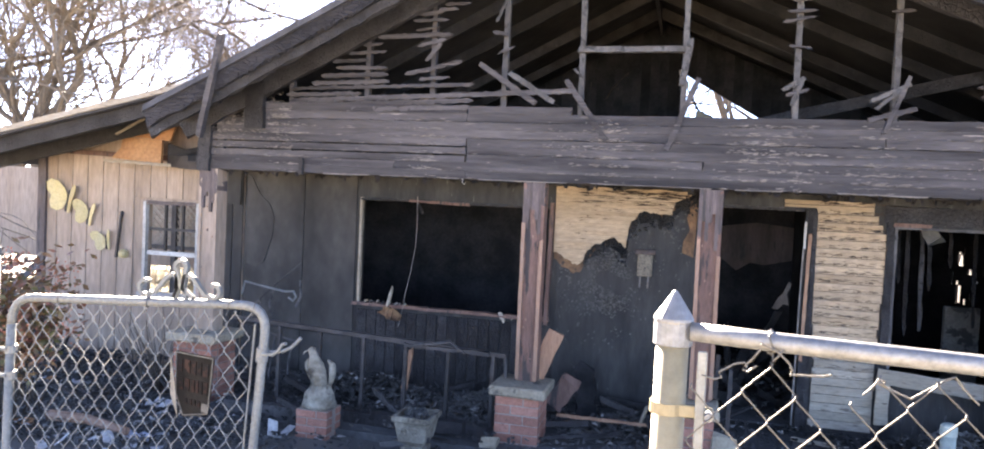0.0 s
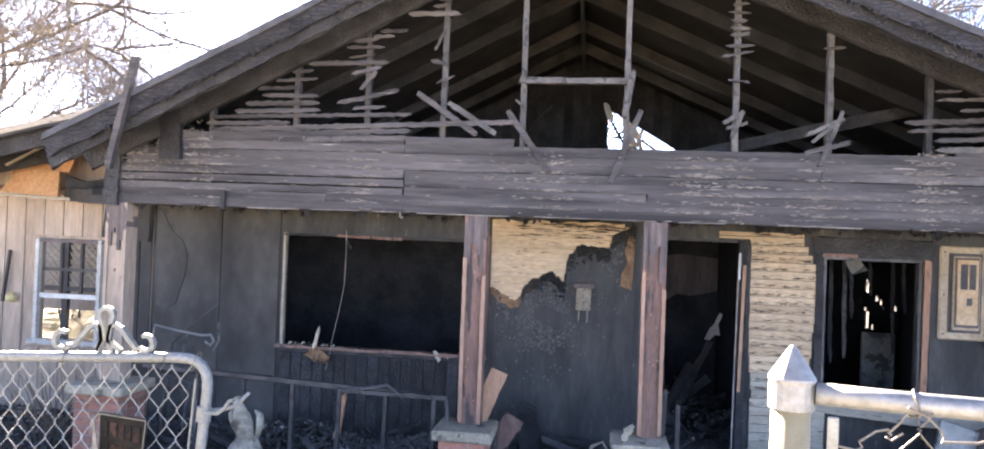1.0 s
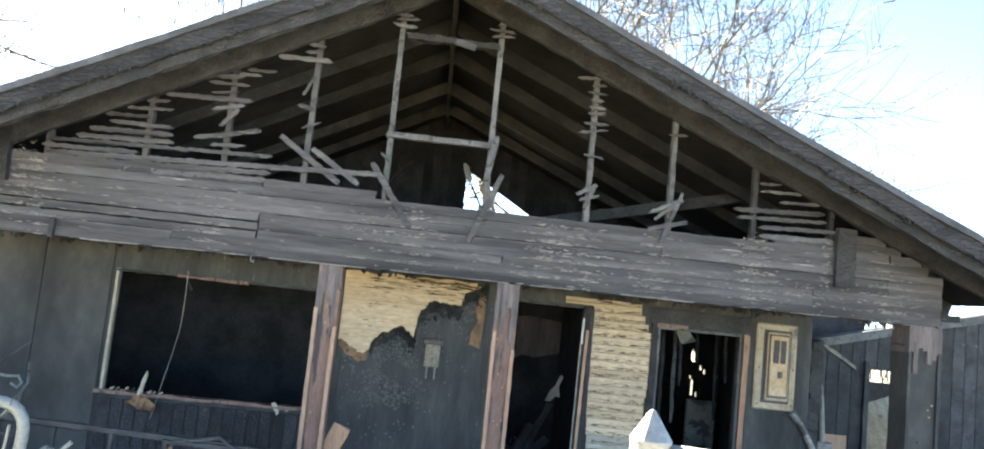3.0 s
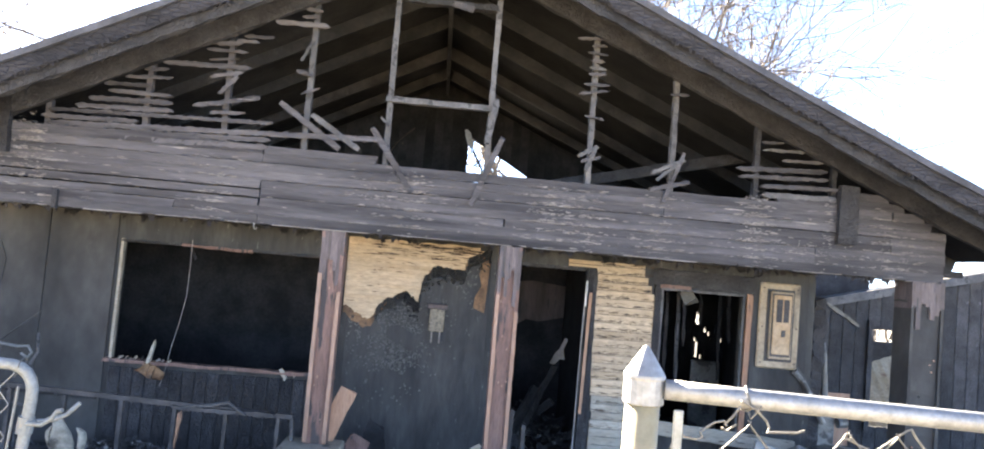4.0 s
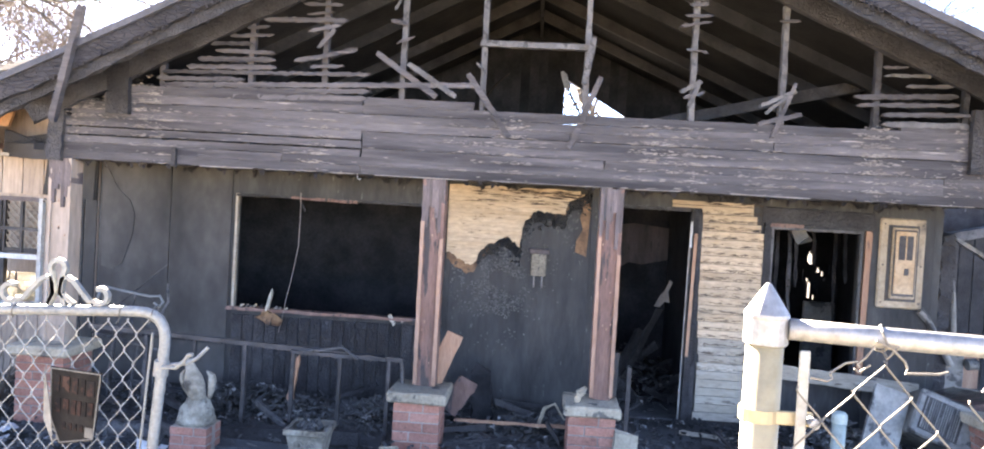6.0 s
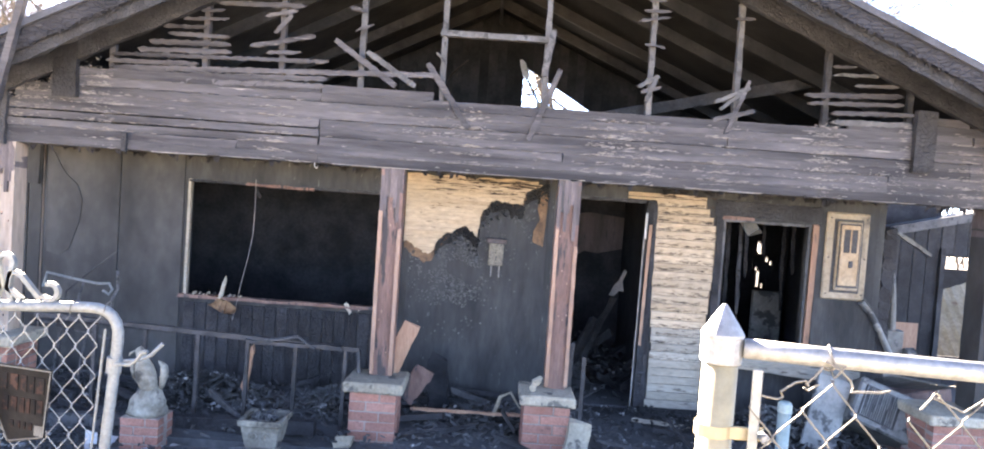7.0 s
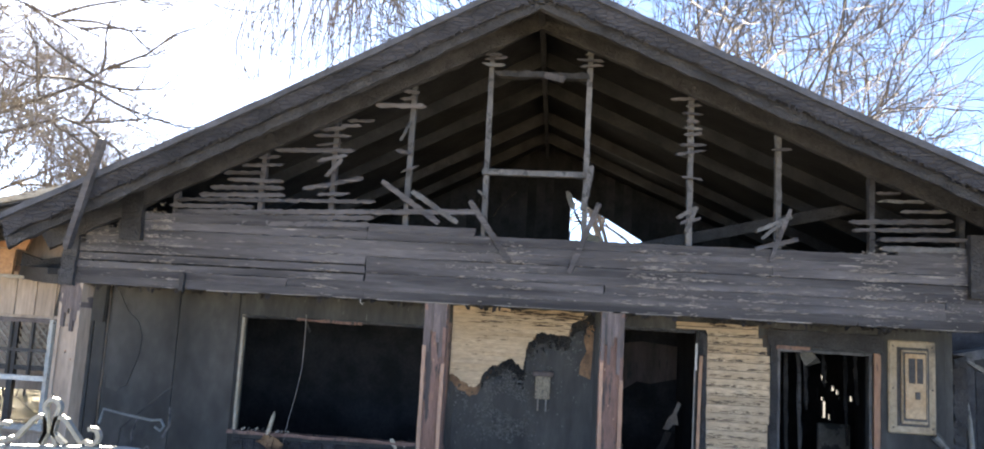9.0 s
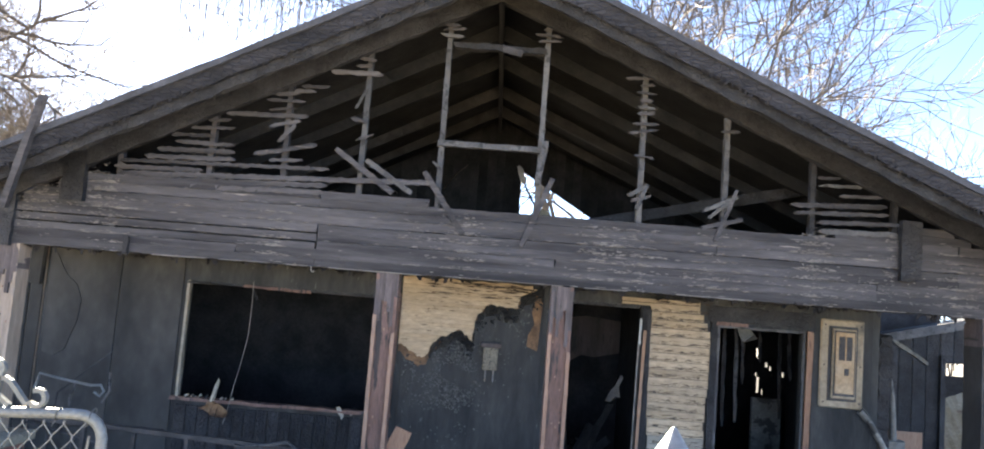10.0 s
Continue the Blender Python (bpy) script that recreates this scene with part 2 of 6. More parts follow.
# ash and soot lie thick round the burnt house; the unseen winter-dry lawn before it is pale to bounce sunlight
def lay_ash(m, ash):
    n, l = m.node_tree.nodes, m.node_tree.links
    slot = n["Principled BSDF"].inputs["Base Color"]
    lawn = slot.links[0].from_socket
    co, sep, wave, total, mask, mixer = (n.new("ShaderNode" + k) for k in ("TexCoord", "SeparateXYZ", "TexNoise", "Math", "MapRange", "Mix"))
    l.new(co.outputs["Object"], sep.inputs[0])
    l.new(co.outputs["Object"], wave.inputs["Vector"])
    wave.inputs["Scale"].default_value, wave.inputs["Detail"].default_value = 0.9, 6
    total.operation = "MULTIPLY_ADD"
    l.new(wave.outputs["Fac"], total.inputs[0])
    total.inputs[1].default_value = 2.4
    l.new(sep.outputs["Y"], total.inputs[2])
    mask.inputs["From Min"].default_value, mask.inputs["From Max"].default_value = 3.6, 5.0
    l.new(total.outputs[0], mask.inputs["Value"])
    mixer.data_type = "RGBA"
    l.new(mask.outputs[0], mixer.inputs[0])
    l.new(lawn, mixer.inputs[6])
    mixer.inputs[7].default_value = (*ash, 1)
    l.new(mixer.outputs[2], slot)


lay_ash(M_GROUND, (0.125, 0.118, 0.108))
rng = random.Random(7)


# ---- mesh tools ----
def part(name, bm, material, parent=None, label="", smooth=False):
    """Link a bmesh as one mesh object, under parent if given."""
    me = bpy.data.meshes.new(name)
    bmesh.ops.recalc_face_normals(bm, faces=bm.faces[:])
    if smooth:
        for f in bm.faces:
            f.smooth = True
    bm.to_mesh(me)
    bm.free()
    me.materials.append(material)
    ob = new(name, me)
    if parent is not None:
        ob.parent = parent
    if label:
        ob["label"] = label
    return ob


def empty(name, at, label="", category="", group="", kind=""):
    ob = new(name)
    ob.location = at
    return tagged(ob, label, category, group, kind)


def put(ob, parent):
    """Parent a world-placed mesh to an Empty that is not at the origin."""
    ob.parent = parent
    ob.matrix_parent_inverse = Matrix.Translation(-parent.location)
    return ob


def box(bm, x0, x1, y0, y1, z0, z1, m=None, bevel=0.0):
    co = [(x, y, z) for x in (x0, x1) for y in (y0, y1) for z in (z0, z1)]
    v = [bm.verts.new((m @ Vector(c)) if m else c) for c in co]
    fs = [bm.faces.new([v[i] for i in q]) for q in ((0, 1, 3, 2), (4, 6, 7, 5), (0, 4, 5, 1), (2, 3, 7, 6), (0, 2, 6, 4), (1, 5, 7, 3))]
    if bevel:
        es = list({e for f in fs for e in f.edges})
        bmesh.ops.bevel(bm, geom=es, offset=bevel, segments=1, affect="EDGES")
    return bm


def bx(*a, **k):
    return box(bmesh.new(), *a, **k)


def beam(bm, p0, p1, w, h, n=1, jit=0.0, up=(0, 0, 1), taper=1.0, seed=None):
    """A board from p0 to p1, w across and h along up, in n lengths with worn, uneven edges."""
    r = random.Random(seed) if seed is not None else rng
    p0, p1 = Vector(p0), Vector(p1)
    d = (p1 - p0).normalized()
    u = Vector(up)
    u = (u - d * u.dot(d))
    u = u.normalized() if u.length > 1e-4 else d.orthogonal().normalized()
    s = d.cross(u)
    rings = []
    for i in range(n + 1):
        f = i / n
        c = p0.lerp(p1, f)
        k = 1.0 if 0 < i < n else taper
        ring = []
        for a, b in ((-1, -1), (1, -1), (1, 1), (-1, 1)):
            ja, jb, jd = (r.uniform(-jit, jit) for _ in range(3))
            ring.append(bm.verts.new(c + s * (a * w / 2 + ja * 0.6) + u * (b * h / 2 * k + jb) + d * (jd * (3 if i in (0, n) else 1))))
        rings.append(ring)
    for q0, q1 in zip(rings, rings[1:]):
        for j in range(4):
            bm.faces.new((q0[j], q0[(j + 1) % 4], q1[(j + 1) % 4], q1[j]))
    bm.faces.new(rings[0][::-1])
    bm.faces.new(rings[-1])
    return bm


def bm_beam(*a, **k):
    return beam(bmesh.new(), *a, **k)


def tube(bm, pts, r, sides=8, r1=None, cap=True):
    """A round tube through pts; r tapers to r1."""
    pts = [Vector(p) for p in pts]
    r1 = r if r1 is None else r1
    rings, prev = [], None
    for i, p in enumerate(pts):
        d = (pts[min(i + 1, len(pts) - 1)] - pts[max(i - 1, 0)]).normalized()
        if prev is None:
            a = d.orthogonal().normalized()
        else:
            a = prev - d * prev.dot(d)
            a = a.normalized() if a.length > 1e-5 else d.orthogonal().normalized()
        prev = a
        b = d.cross(a)
        k = r + (r1 - r) * i / max(1, len(pts) - 1)
        rings.append([bm.verts.new(p + (a * math.cos(t) + b * math.sin(t)) * k) for t in (2 * math.pi * j / sides for j in range(sides))])
    for q0, q1 in zip(rings, rings[1:]):
        for j in range(sides):
            bm.faces.new((q0[j], q0[(j + 1) % sides], q1[(j + 1) % sides], q1[j]))
    if cap:
        bm.faces.new(rings[0][::-1])
        bm.faces.new(rings[-1])
    return bm


def bm_tube(*a, **k):
    return tube(bmesh.new(), *a, **k)


def lathe(bm, profile, at, sides=16):
    """Turn (radius, height) pairs round the upright axis at the given place."""
    rings = []
    for r, z in profile:
        rings.append([bm.verts.new((at[0] + r * math.cos(t), at[1] + r * math.sin(t), at[2] + z)) for t in (2 * math.pi * j / sides for j in range(sides))])
    for q0, q1 in zip(rings, rings[1:]):
        for j in range(sides):
            bm.faces.new((q0[j], q0[(j + 1) % sides], q1[(j + 1) % sides], q1[j]))
    bm.faces.new(rings[0][::-1])
    bm.faces.new(rings[-1])
    return bm


def slab(bm, outline, y0, y1):
    """An upright plate: an outline of (x, z) with depth from y0 to y1."""
    a = [bm.verts.new((x, y0, z)) for x, z in outline]
    b = [bm.verts.new((x, y1, z)) for x, z in outline]
    bm.faces.new(a)
    bm.faces.new(b[::-1])
    for i in range(len(a)):
        j = (i + 1) % len(a)
        bm.faces.new((a[i], b[i], b[j], a[j]))
    return bm


def wall(name, x0, x1, z0, z1, y0, y1, holes, material, label):
    """A wall along x with openings that go through it."""
    bm = bmesh.new()
    xs = sorted({x0, x1, *(h[0] for h in holes), *(h[1] for h in holes)})
    for xa, xb in zip(xs, xs[1:]):
        mid = (xa + xb) / 2
        cuts = sorted((h[2], h[3]) for h in holes if h[0] < mid < h[1])
        z = z0
        for lo, hi in cuts:
            if lo > z:
                box(bm, xa, xb, y0, y1, z, lo)
            z = hi
        if z < z1:
            box(bm, xa, xb, y0, y1, z, z1)
    return tagged(part(name, bm, material), label, "wall", kind="structure")


# ---- ground ----
GZ = -0.10


def ground_z(x, y):
    f = min(1.0, max(0.0, (4.9 - y) / 2.6))
    return GZ + 0.24 * f * f * (3 - 2 * f)


bm = bmesh.new()
near = [i * 0.25 for i in range(-36, 37)]
far = [9.5, 11, 14, 20, 30, 50, 90, 200, 500]
gx = sorted([-f for f in far] + near + far)
gy = sorted([-40, -20, -10, -6, -4] + [-3 + 0.25 * i for i in range(60)] + [13, 15, 18, 24, 34, 60, 120, 300, 700])
grid = [[bm.verts.new((x, y, ground_z(x, y) + (noise.noise((x * 0.9, y * 0.9, 0)) * 0.035 if abs(x) < 9 else 0) - (0.02 if 5 < y < 11 and -6.5 < x < 4.6 else 0))) for x in gx] for y in gy]
for r0, r1 in zip(grid, grid[1:]):
    for i in range(len(gx) - 1):
        bm.faces.new((r0[i], r0[i + 1], r1[i + 1], r1[i]))
tagged(part("ground", bm, M_GROUND, smooth=True), "winter-dry straw lawn, pale to bounce sunlight, ash-covered beside the house", "ground", kind="structure")
tagged(part("porch_floor", bx(-3.5, 4.5, 5.32, 6.8, -0.3, -0.055), M_ASHFLOOR), "porch slab buried in soot and ash", "floor", kind="structure")
tagged(part("floor", bx(-6.1, 4.3, 6.92, 10.45, -0.3, -0.05), M_ASHFLOOR), "indoor floor covered in black ash", "floor", kind="structure")

# ---- house shell ----
FY, WY = 5.70, 6.80       # gable face and porch back wall
RX, RZ = 0.37, 4.335      # ridge
SL, SR = 0.50, 0.437      # slopes of the two roof sides
BEAM_Z = 1.94


def roof_z(x):
    return RZ - (SL * (RX - x) if x < RX else SR * (x - RX))


W1 = (-2.26, -0.385, 0.70, 1.745)
DOOR = (1.00, 1.80, -0.06, 1.84)
W2 = (2.48, 3.25, 0.45, 1.72)
WW = (-4.74, -4.06, 0.60, 1.60)
front = wall("wall_front", -3.55, 3.92, -0.2, 2.0, WY, WY + 0.10, [W1, DOOR, W2], M_SOOT, "burnt sooty back wall of the porch")
wing = wall("wall_wing", -6.1, -3.56, -0.2, 2.45, WY, WY + 0.10, [WW], M_WING, "tan board wall of the side wing")
tagged(part("wall_right", bx(3.82, 3.92, 6.91, 8.6, -0.2, 2.0), M_BLACK), "soot black side wall", "wall", kind="structure")
tagged(part("wall_right_jog", bx(3.93, 4.6, 8.5, 8.6, -0.2, 2.0), M_BLACK), "soot black wall of the back room", "wall", kind="structure")
tagged(part("wall_right_back", bx(4.5, 4.6, 8.61, 10.4, -0.2, 2.0), M_BLACK), "soot black wall of the back room", "wall", kind="structure")
tagged(part("wall_left", bx(-6.1, -6.0, 6.91, 7.5, -0.2, 2.1), M_BLACK), "soot black side wall", "wall", kind="structure")
# unseen walls added to stop daylight leaking in at the eaves
tagged(part("wall_attic_left", bx(-3.22, -3.14, 5.8, 10.4, 2.06, 2.45), M_BLACK), "unseen low attic side wall, added to stop light", "wall", kind="structure")
tagged(part("wall_attic_right", bx(4.30, 4.38, 5.8, 10.4, 2.06, 2.50), M_BLACK), "unseen low attic side wall, added to stop light", "wall", kind="structure")
tagged(part("wall_partition", bx(-3.56, -3.47, 6.91, 10.4, -0.2, 2.0), M_BLACK), "burnt partition wall", "wall", kind="structure")
tagged(part("wall_partition_inner", bx(2.02, 2.10, 6.91, 9.3, -0.2, 2.0), M_BLACK), "burnt partition wall", "wall", kind="structure")
tagged(part("wall_middle", bx(-3.46, 2.01, 9.1, 9.2, -0.2, 2.0), M_BLACK), "burnt inner wall", "wall", kind="structure")
# rear wall: gaps between its boards let daylight in
SLITS = [(4.085, 4.14, 1.26, 1.38), (4.10, 4.145, 1.235, 1.26), (4.095, 4.125, 1.38, 1.41), (4.195, 4.245, 1.13, 1.20), (4.265, 4.30, 1.085, 1.15), (4.085, 4.135, 0.78, 1.0), (4.078, 4.11, 1.0, 1.05), (4.17, 4.20, 0.76, 0.83), (4.435, 4.475, 1.01, 1.08), (4.30, 4.32, 1.02, 1.06), (3.92, 3.93, 1.3, 1.42), (4.025, 4.037, 1.0, 1.16), (4.36, 4.372, 1.12, 1.24), (4.225, 4.236, 0.74, 0.9), (4.15, 4.158, 1.36, 1.46)]
rear = wall("wall_rear", -3.46, 4.6, -0.2, 2.0, 10.41, 10.50, SLITS, M_BLACK, "burnt rear wall with light showing through gaps")
tagged(part("ceiling", bx(-3.5, 4.6, 5.80, 10.5, 2.0, 2.05), M_BLACK), "charred ceiling boards under the attic", "ceiling", kind="structure")

# rear gable, boards upright, with a burnt-out hole
rear_gable = empty("wall_rear_gable", (0, 10.5, 2.05), "charred rear gable with a hole open to the sky", "wall", kind="structure")
x = -3.24
while x < 4.36:
    t0, t1 = roof_z(x) - 0.05, roof_z(x + 0.12) - 0.05
    shapes = [[(x, 2.06), (x + 0.1205, 2.06), (x + 0.1205, t1), (x, t0)]]
    if 0.75 < x + 0.06 < 1.78:
        h0, h1 = 3.53 - 0.59 * (x - 0.77), 3.53 - 0.59 * (x - 0.65)
        shapes = [[(x, 2.06), (x + 0.1205, 2.06), (x + 0.1205, 2.93), (x, 2.92)], [(x, h0), (x + 0.1205, h1), (x + 0.1205, t1), (x, t0)]]
    for k in shapes:
        put(part("board", slab(bmesh.new(), k, 10.42, 10.46), M_BLACK), rear_gable)
    x += 0.12

# ---- roof ----
roof = empty("roof", (RX, 5.2, RZ), "charred gable roof with burnt shingles and open rafters", "roof", kind="structure")
for side, name in ((-1, "deck_left"), (1, "deck_right")):
    xe = -3.47 if side < 0 else 5.15
    bm = bmesh.new()
    n = 26
    prev = None
    for i in range(n + 1):
        x = RX + (xe - RX) * i / n
        z = roof_z(x) - 0.035 * math.sin(math.pi * i / n)
        lip = noise.noise((x * 3, 1.7, side)) * 0.03
        ring = [bm.verts.new(c) for c in ((x, 5.16 + lip, z), (x, 11.0, z), (x, 11.0, z - 0.05), (x, 5.16 + lip * 0.4, z - 0.05 + noise.noise((x * 9, 4, 0)) * 0.008))]
        if prev:
            for j in range(4):
                bm.faces.new((prev[j], prev[(j + 1) % 4], ring[(j + 1) % 4], ring[j]))
        prev = ring
    put(part(name, bm, M_SHINGLE), roof)
    bm = bmesh.new()
    prev = None
    for i in range(n + 1):
        x = RX + (xe - RX) * i / n
        z = roof_z(x) - 0.058 - 0.035 * math.sin(math.pi * i / n)
        ring = [bm.verts.new(c) for c in ((x, 5.24, z), (x, 10.95, z), (x, 10.95, z - 0.012), (x, 5.24, z - 0.012))]
        if prev:
            for j in range(4):
                bm.faces.new((prev[j], prev[(j + 1) % 4], ring[(j + 1) % 4], ring[j]))
        prev = ring
    put(part("underlay", bm, M_BLACK), roof)
    x_low = -3.45 if side < 0 else 5.1
    a = Vector((RX, 0, roof_z(RX)))
    b = Vector((x_low, 0, roof_z(x_low)))
    for y, dz, w, h, m, nm, j in ((5.20, 0.12, 0.03, 0.13, M_FASCIA, "fascia_board", 0.011), (5.245, 0.225, 0.035, 0.09, M_CHAR, "fascia_board", 0.01), (5.66, 0.16, 0.05, 0.17, M_CHAR, "barge_rafter", 0.008)):
        o = Vector((0, y, -dz))
        put(part(nm, bm_beam(a + o, b + o, w, h, 40, j), m), roof)
    for y in (6.65, 7.5, 8.65, 9.6):
        o = Vector((0, y, -0.13))
        put(part("rafter", bm_beam(a + o, b + o, 0.045, 0.15, 24, 0.005), M_RAFTER if y < 8.3 else M_CHAR), roof)
    for i in range(7):
        x = RX + (x_low - RX) * (0.12 + i * 0.13)
        z = roof_z(x) - 0.085
        put(part("lookout", bm_beam((x, 5.24, z), (x, 5.64, z), 0.04, 0.06, 4, 0.006, up=(SL * -side, 0, 1)), M_CHAR), roof)
put(part("ridge_board", bm_beam((RX, 5.2, RZ - 0.16), (RX, 10.6, RZ - 0.16), 0.04, 0.17, 12, 0.004), M_CHAR), roof)
# a strut across the attic
put(part("strut", bm_beam((1.3, 7.6, 2.6), (3.3, 7.0, 3.02), 0.04, 0.1, 10, 0.006), M_CHAR), roof)

# ---- gable face: studs and lap boards ----
gable = empty("wall_gable", (RX, FY, BEAM_Z), "burnt gable wall, lap boards peeling from bare studs", "wall", kind="structure")
STUDS = [(-2.45, 1), (-1.77, 1), (-1.195, 1), (-0.61, 1), (0.0, 2), (0.757, 2), (1.535, 1), (2.175, 1), (2.838, 0), (3.45, 0)]
for x, bare in STUDS:
    put(part("stud", bm_beam((x, FY + 0.045, 2.05), (x + rng.uniform(-0.01, 0.015), FY + 0.045, roof_z(x) - 0.22), 0.04, 0.05, 22, 0.004, up=(0, 1, 0)), M_ASH if bare and x > -0.7 else (M_SIDING if bare else M_CHAR)), gable)
put(part("vent_rail", bm_beam((-0.03, FY + 0.02, 2.955), (0.78, FY + 0.02, 2.955), 0.05, 0.042, 14, 0.003), M_ASH), gable)
put(part("vent_rail", bm_beam((0.02, FY + 0.03, 3.735), (0.75, FY + 0.03, 3.725), 0.05, 0.05, 12, 0.008), M_CHAR), gable)
put(part("lintel_beam", bm_beam((-3.3, FY + 0.09, BEAM_Z + 0.07), (4.36, FY + 0.09, BEAM_Z + 0.07), 0.12, 0.15, 50, 0.004), M_CHAR), gable)

# unseen boards added behind the siding to stop sky showing through gaps
for xa in range(-3, 4):
    put(part("backing_board", bm_beam((xa - 0.1, FY + 0.085, 2.225), (xa + 0.895, FY + 0.085, 2.225), 0.02, 0.28, 10, 0.003), M_CHAR), gable)

COURSE = 0.064
EDGE = [(-3.4, 2.75), (-2.9, 2.70), (-2.49, 2.66), (-2.45, 2.43), (-1.78, 2.43), (-1.1, 2.43), (-0.6, 2.51), (-0.02, 2.51), (0.0, 2.41), (0.6, 2.41), (0.95, 2.43), (1.2, 2.47), (1.45, 2.47), (1.54, 2.43), (2.0, 2.45), (2.84, 2.46), (2.87, 2.47), (3.45, 2.50), (3.5, 2.62), (4.6, 2.9)]


def edge_z(x):
    for (xa, za), (xb, zb) in zip(EDGE, EDGE[1:]):
        if xa <= x <= xb:
            return za + (zb - za) * (x - xa) / (xb - xa)
    return 2.4


z = BEAM_Z
while z < 3.0:
    x = -3.28
    while x < 4.36:
        cut = x + rng.choice((1.8, 2.4, 3.6, 4.8))
        x2 = min(cut, 4.36)
        # trim the ends to where boards are left
        xs = [x + (x2 - x) * i / 24 for i in range(25)]
        keep = [q for q in xs if edge_z(q) > z + 0.02 + 0.015 * noise.noise((q * 4, z * 9, 0)) and roof_z(q) - 0.28 > z]
        if len(keep) > 2 and keep[-1] - keep[0] > 0.1:
            xa, xb = keep[0], keep[-1]
            sag = rng.uniform(-0.004, 0.004)
            h = COURSE - rng.choice((-0.003, -0.002, 0.0, 0.0, 0.001, 0.002, 0.003, 0.012))
            ny = FY - 0.012 + rng.uniform(-0.003, 0.003)
            bm = bm_beam((xa + 0.003, ny, z + h / 2), (xb - 0.003, ny, z + h / 2 + sag), 0.02, h, max(4, int((xb - xa) / 0.05)), 0.0026)
            bmesh.ops.rotate(bm, cent=(0, FY, z + 0.03), matrix=Matrix.Rotation(radians(-3), 3, "X"), verts=bm.verts[:])
            put(part("lap_board", bm, M_SIDING), gable)
        x = x2
    z += COURSE

# loose strips left on the studs
for k, (xa, za, xb, zb) in enumerate([
        (-2.46, 2.455, -0.86, 2.50), (-2.24, 2.505, -0.85, 2.555), (-2.435, 2.535, -0.04, 2.636), (-2.463, 2.585, -1.797, 2.60), (-2.435, 2.635, -0.853, 2.681),
        (-2.25, 2.68, -1.57, 2.70), (-2.16, 2.743, -1.573, 2.756), (-2.02, 2.81, -1.58, 2.811), (-2.06, 2.863, -1.75, 2.873), (-1.92, 2.926, -1.58, 2.942), (-1.80, 2.992, -1.617, 3.005),
        (-1.427, 2.757, -0.951, 2.859), (-1.3, 2.72, -1.05, 2.735), (-1.321, 2.985, -1.083, 3.036), (-1.655, 3.058, -1.038, 3.073), (-1.335, 3.109, -1.141, 3.131),
        (-1.36, 3.184, -1.066, 3.189), (-1.314, 3.227, -1.105, 3.253), (-1.156, 3.272, -1.0, 3.273), (-1.11, 3.309, -0.9, 3.315),
        (-0.895, 3.442, -0.493, 3.445), (-0.71, 3.091, -0.589, 3.067), (-0.65, 2.925, -0.525, 2.974), (-0.70, 3.50, -0.57, 3.51), (-0.68, 3.56, -0.56, 3.55),
        (-0.08, 3.80, 0.1, 3.79), (-0.06, 3.84, 0.12, 3.85), (-0.1, 3.88, 0.07, 3.875), (0.68, 3.80, 0.85, 3.81), (0.66, 3.85, 0.86, 3.84), (0.72, 3.90, 0.82, 3.905),
        (1.475, 2.97, 1.61, 2.955), (1.406, 3.138, 1.639, 3.179), (1.427, 3.215, 1.637, 3.218), (1.471, 3.291, 1.6, 3.301), (1.47, 3.345, 1.6, 3.335), (1.481, 3.391, 1.578, 3.398), (1.45, 3.46, 1.6, 3.45), (1.48, 3.51, 1.59, 3.52), (1.374, 3.564, 1.551, 3.568),
        (2.865, 2.50, 3.467, 2.513), (2.865, 2.565, 3.481, 2.587), (2.688, 2.628, 3.4, 2.654), (2.67, 2.684, 3.382, 2.717), (3.03, 2.777, 3.348, 2.785), (2.87, 2.845, 3.203, 2.854), (2.86, 2.90, 3.02, 2.91), (2.12, 3.20, 2.25, 3.205)]):
    r = random.Random(k)
    short = xb - xa < 0.35
    bm = bm_beam((xa, FY - 0.012, za), (xb, FY - 0.012 - r.uniform(0, 0.015), zb), 0.014, r.uniform(0.016, 0.028) if short else r.uniform(0.026, 0.038), max(6, int((xb - xa) / 0.03)), 0.0055, taper=0.35, seed=k)
    put(part("lap_board", bm, M_SIDING if k % 5 or k < 22 else M_ASH), gable)
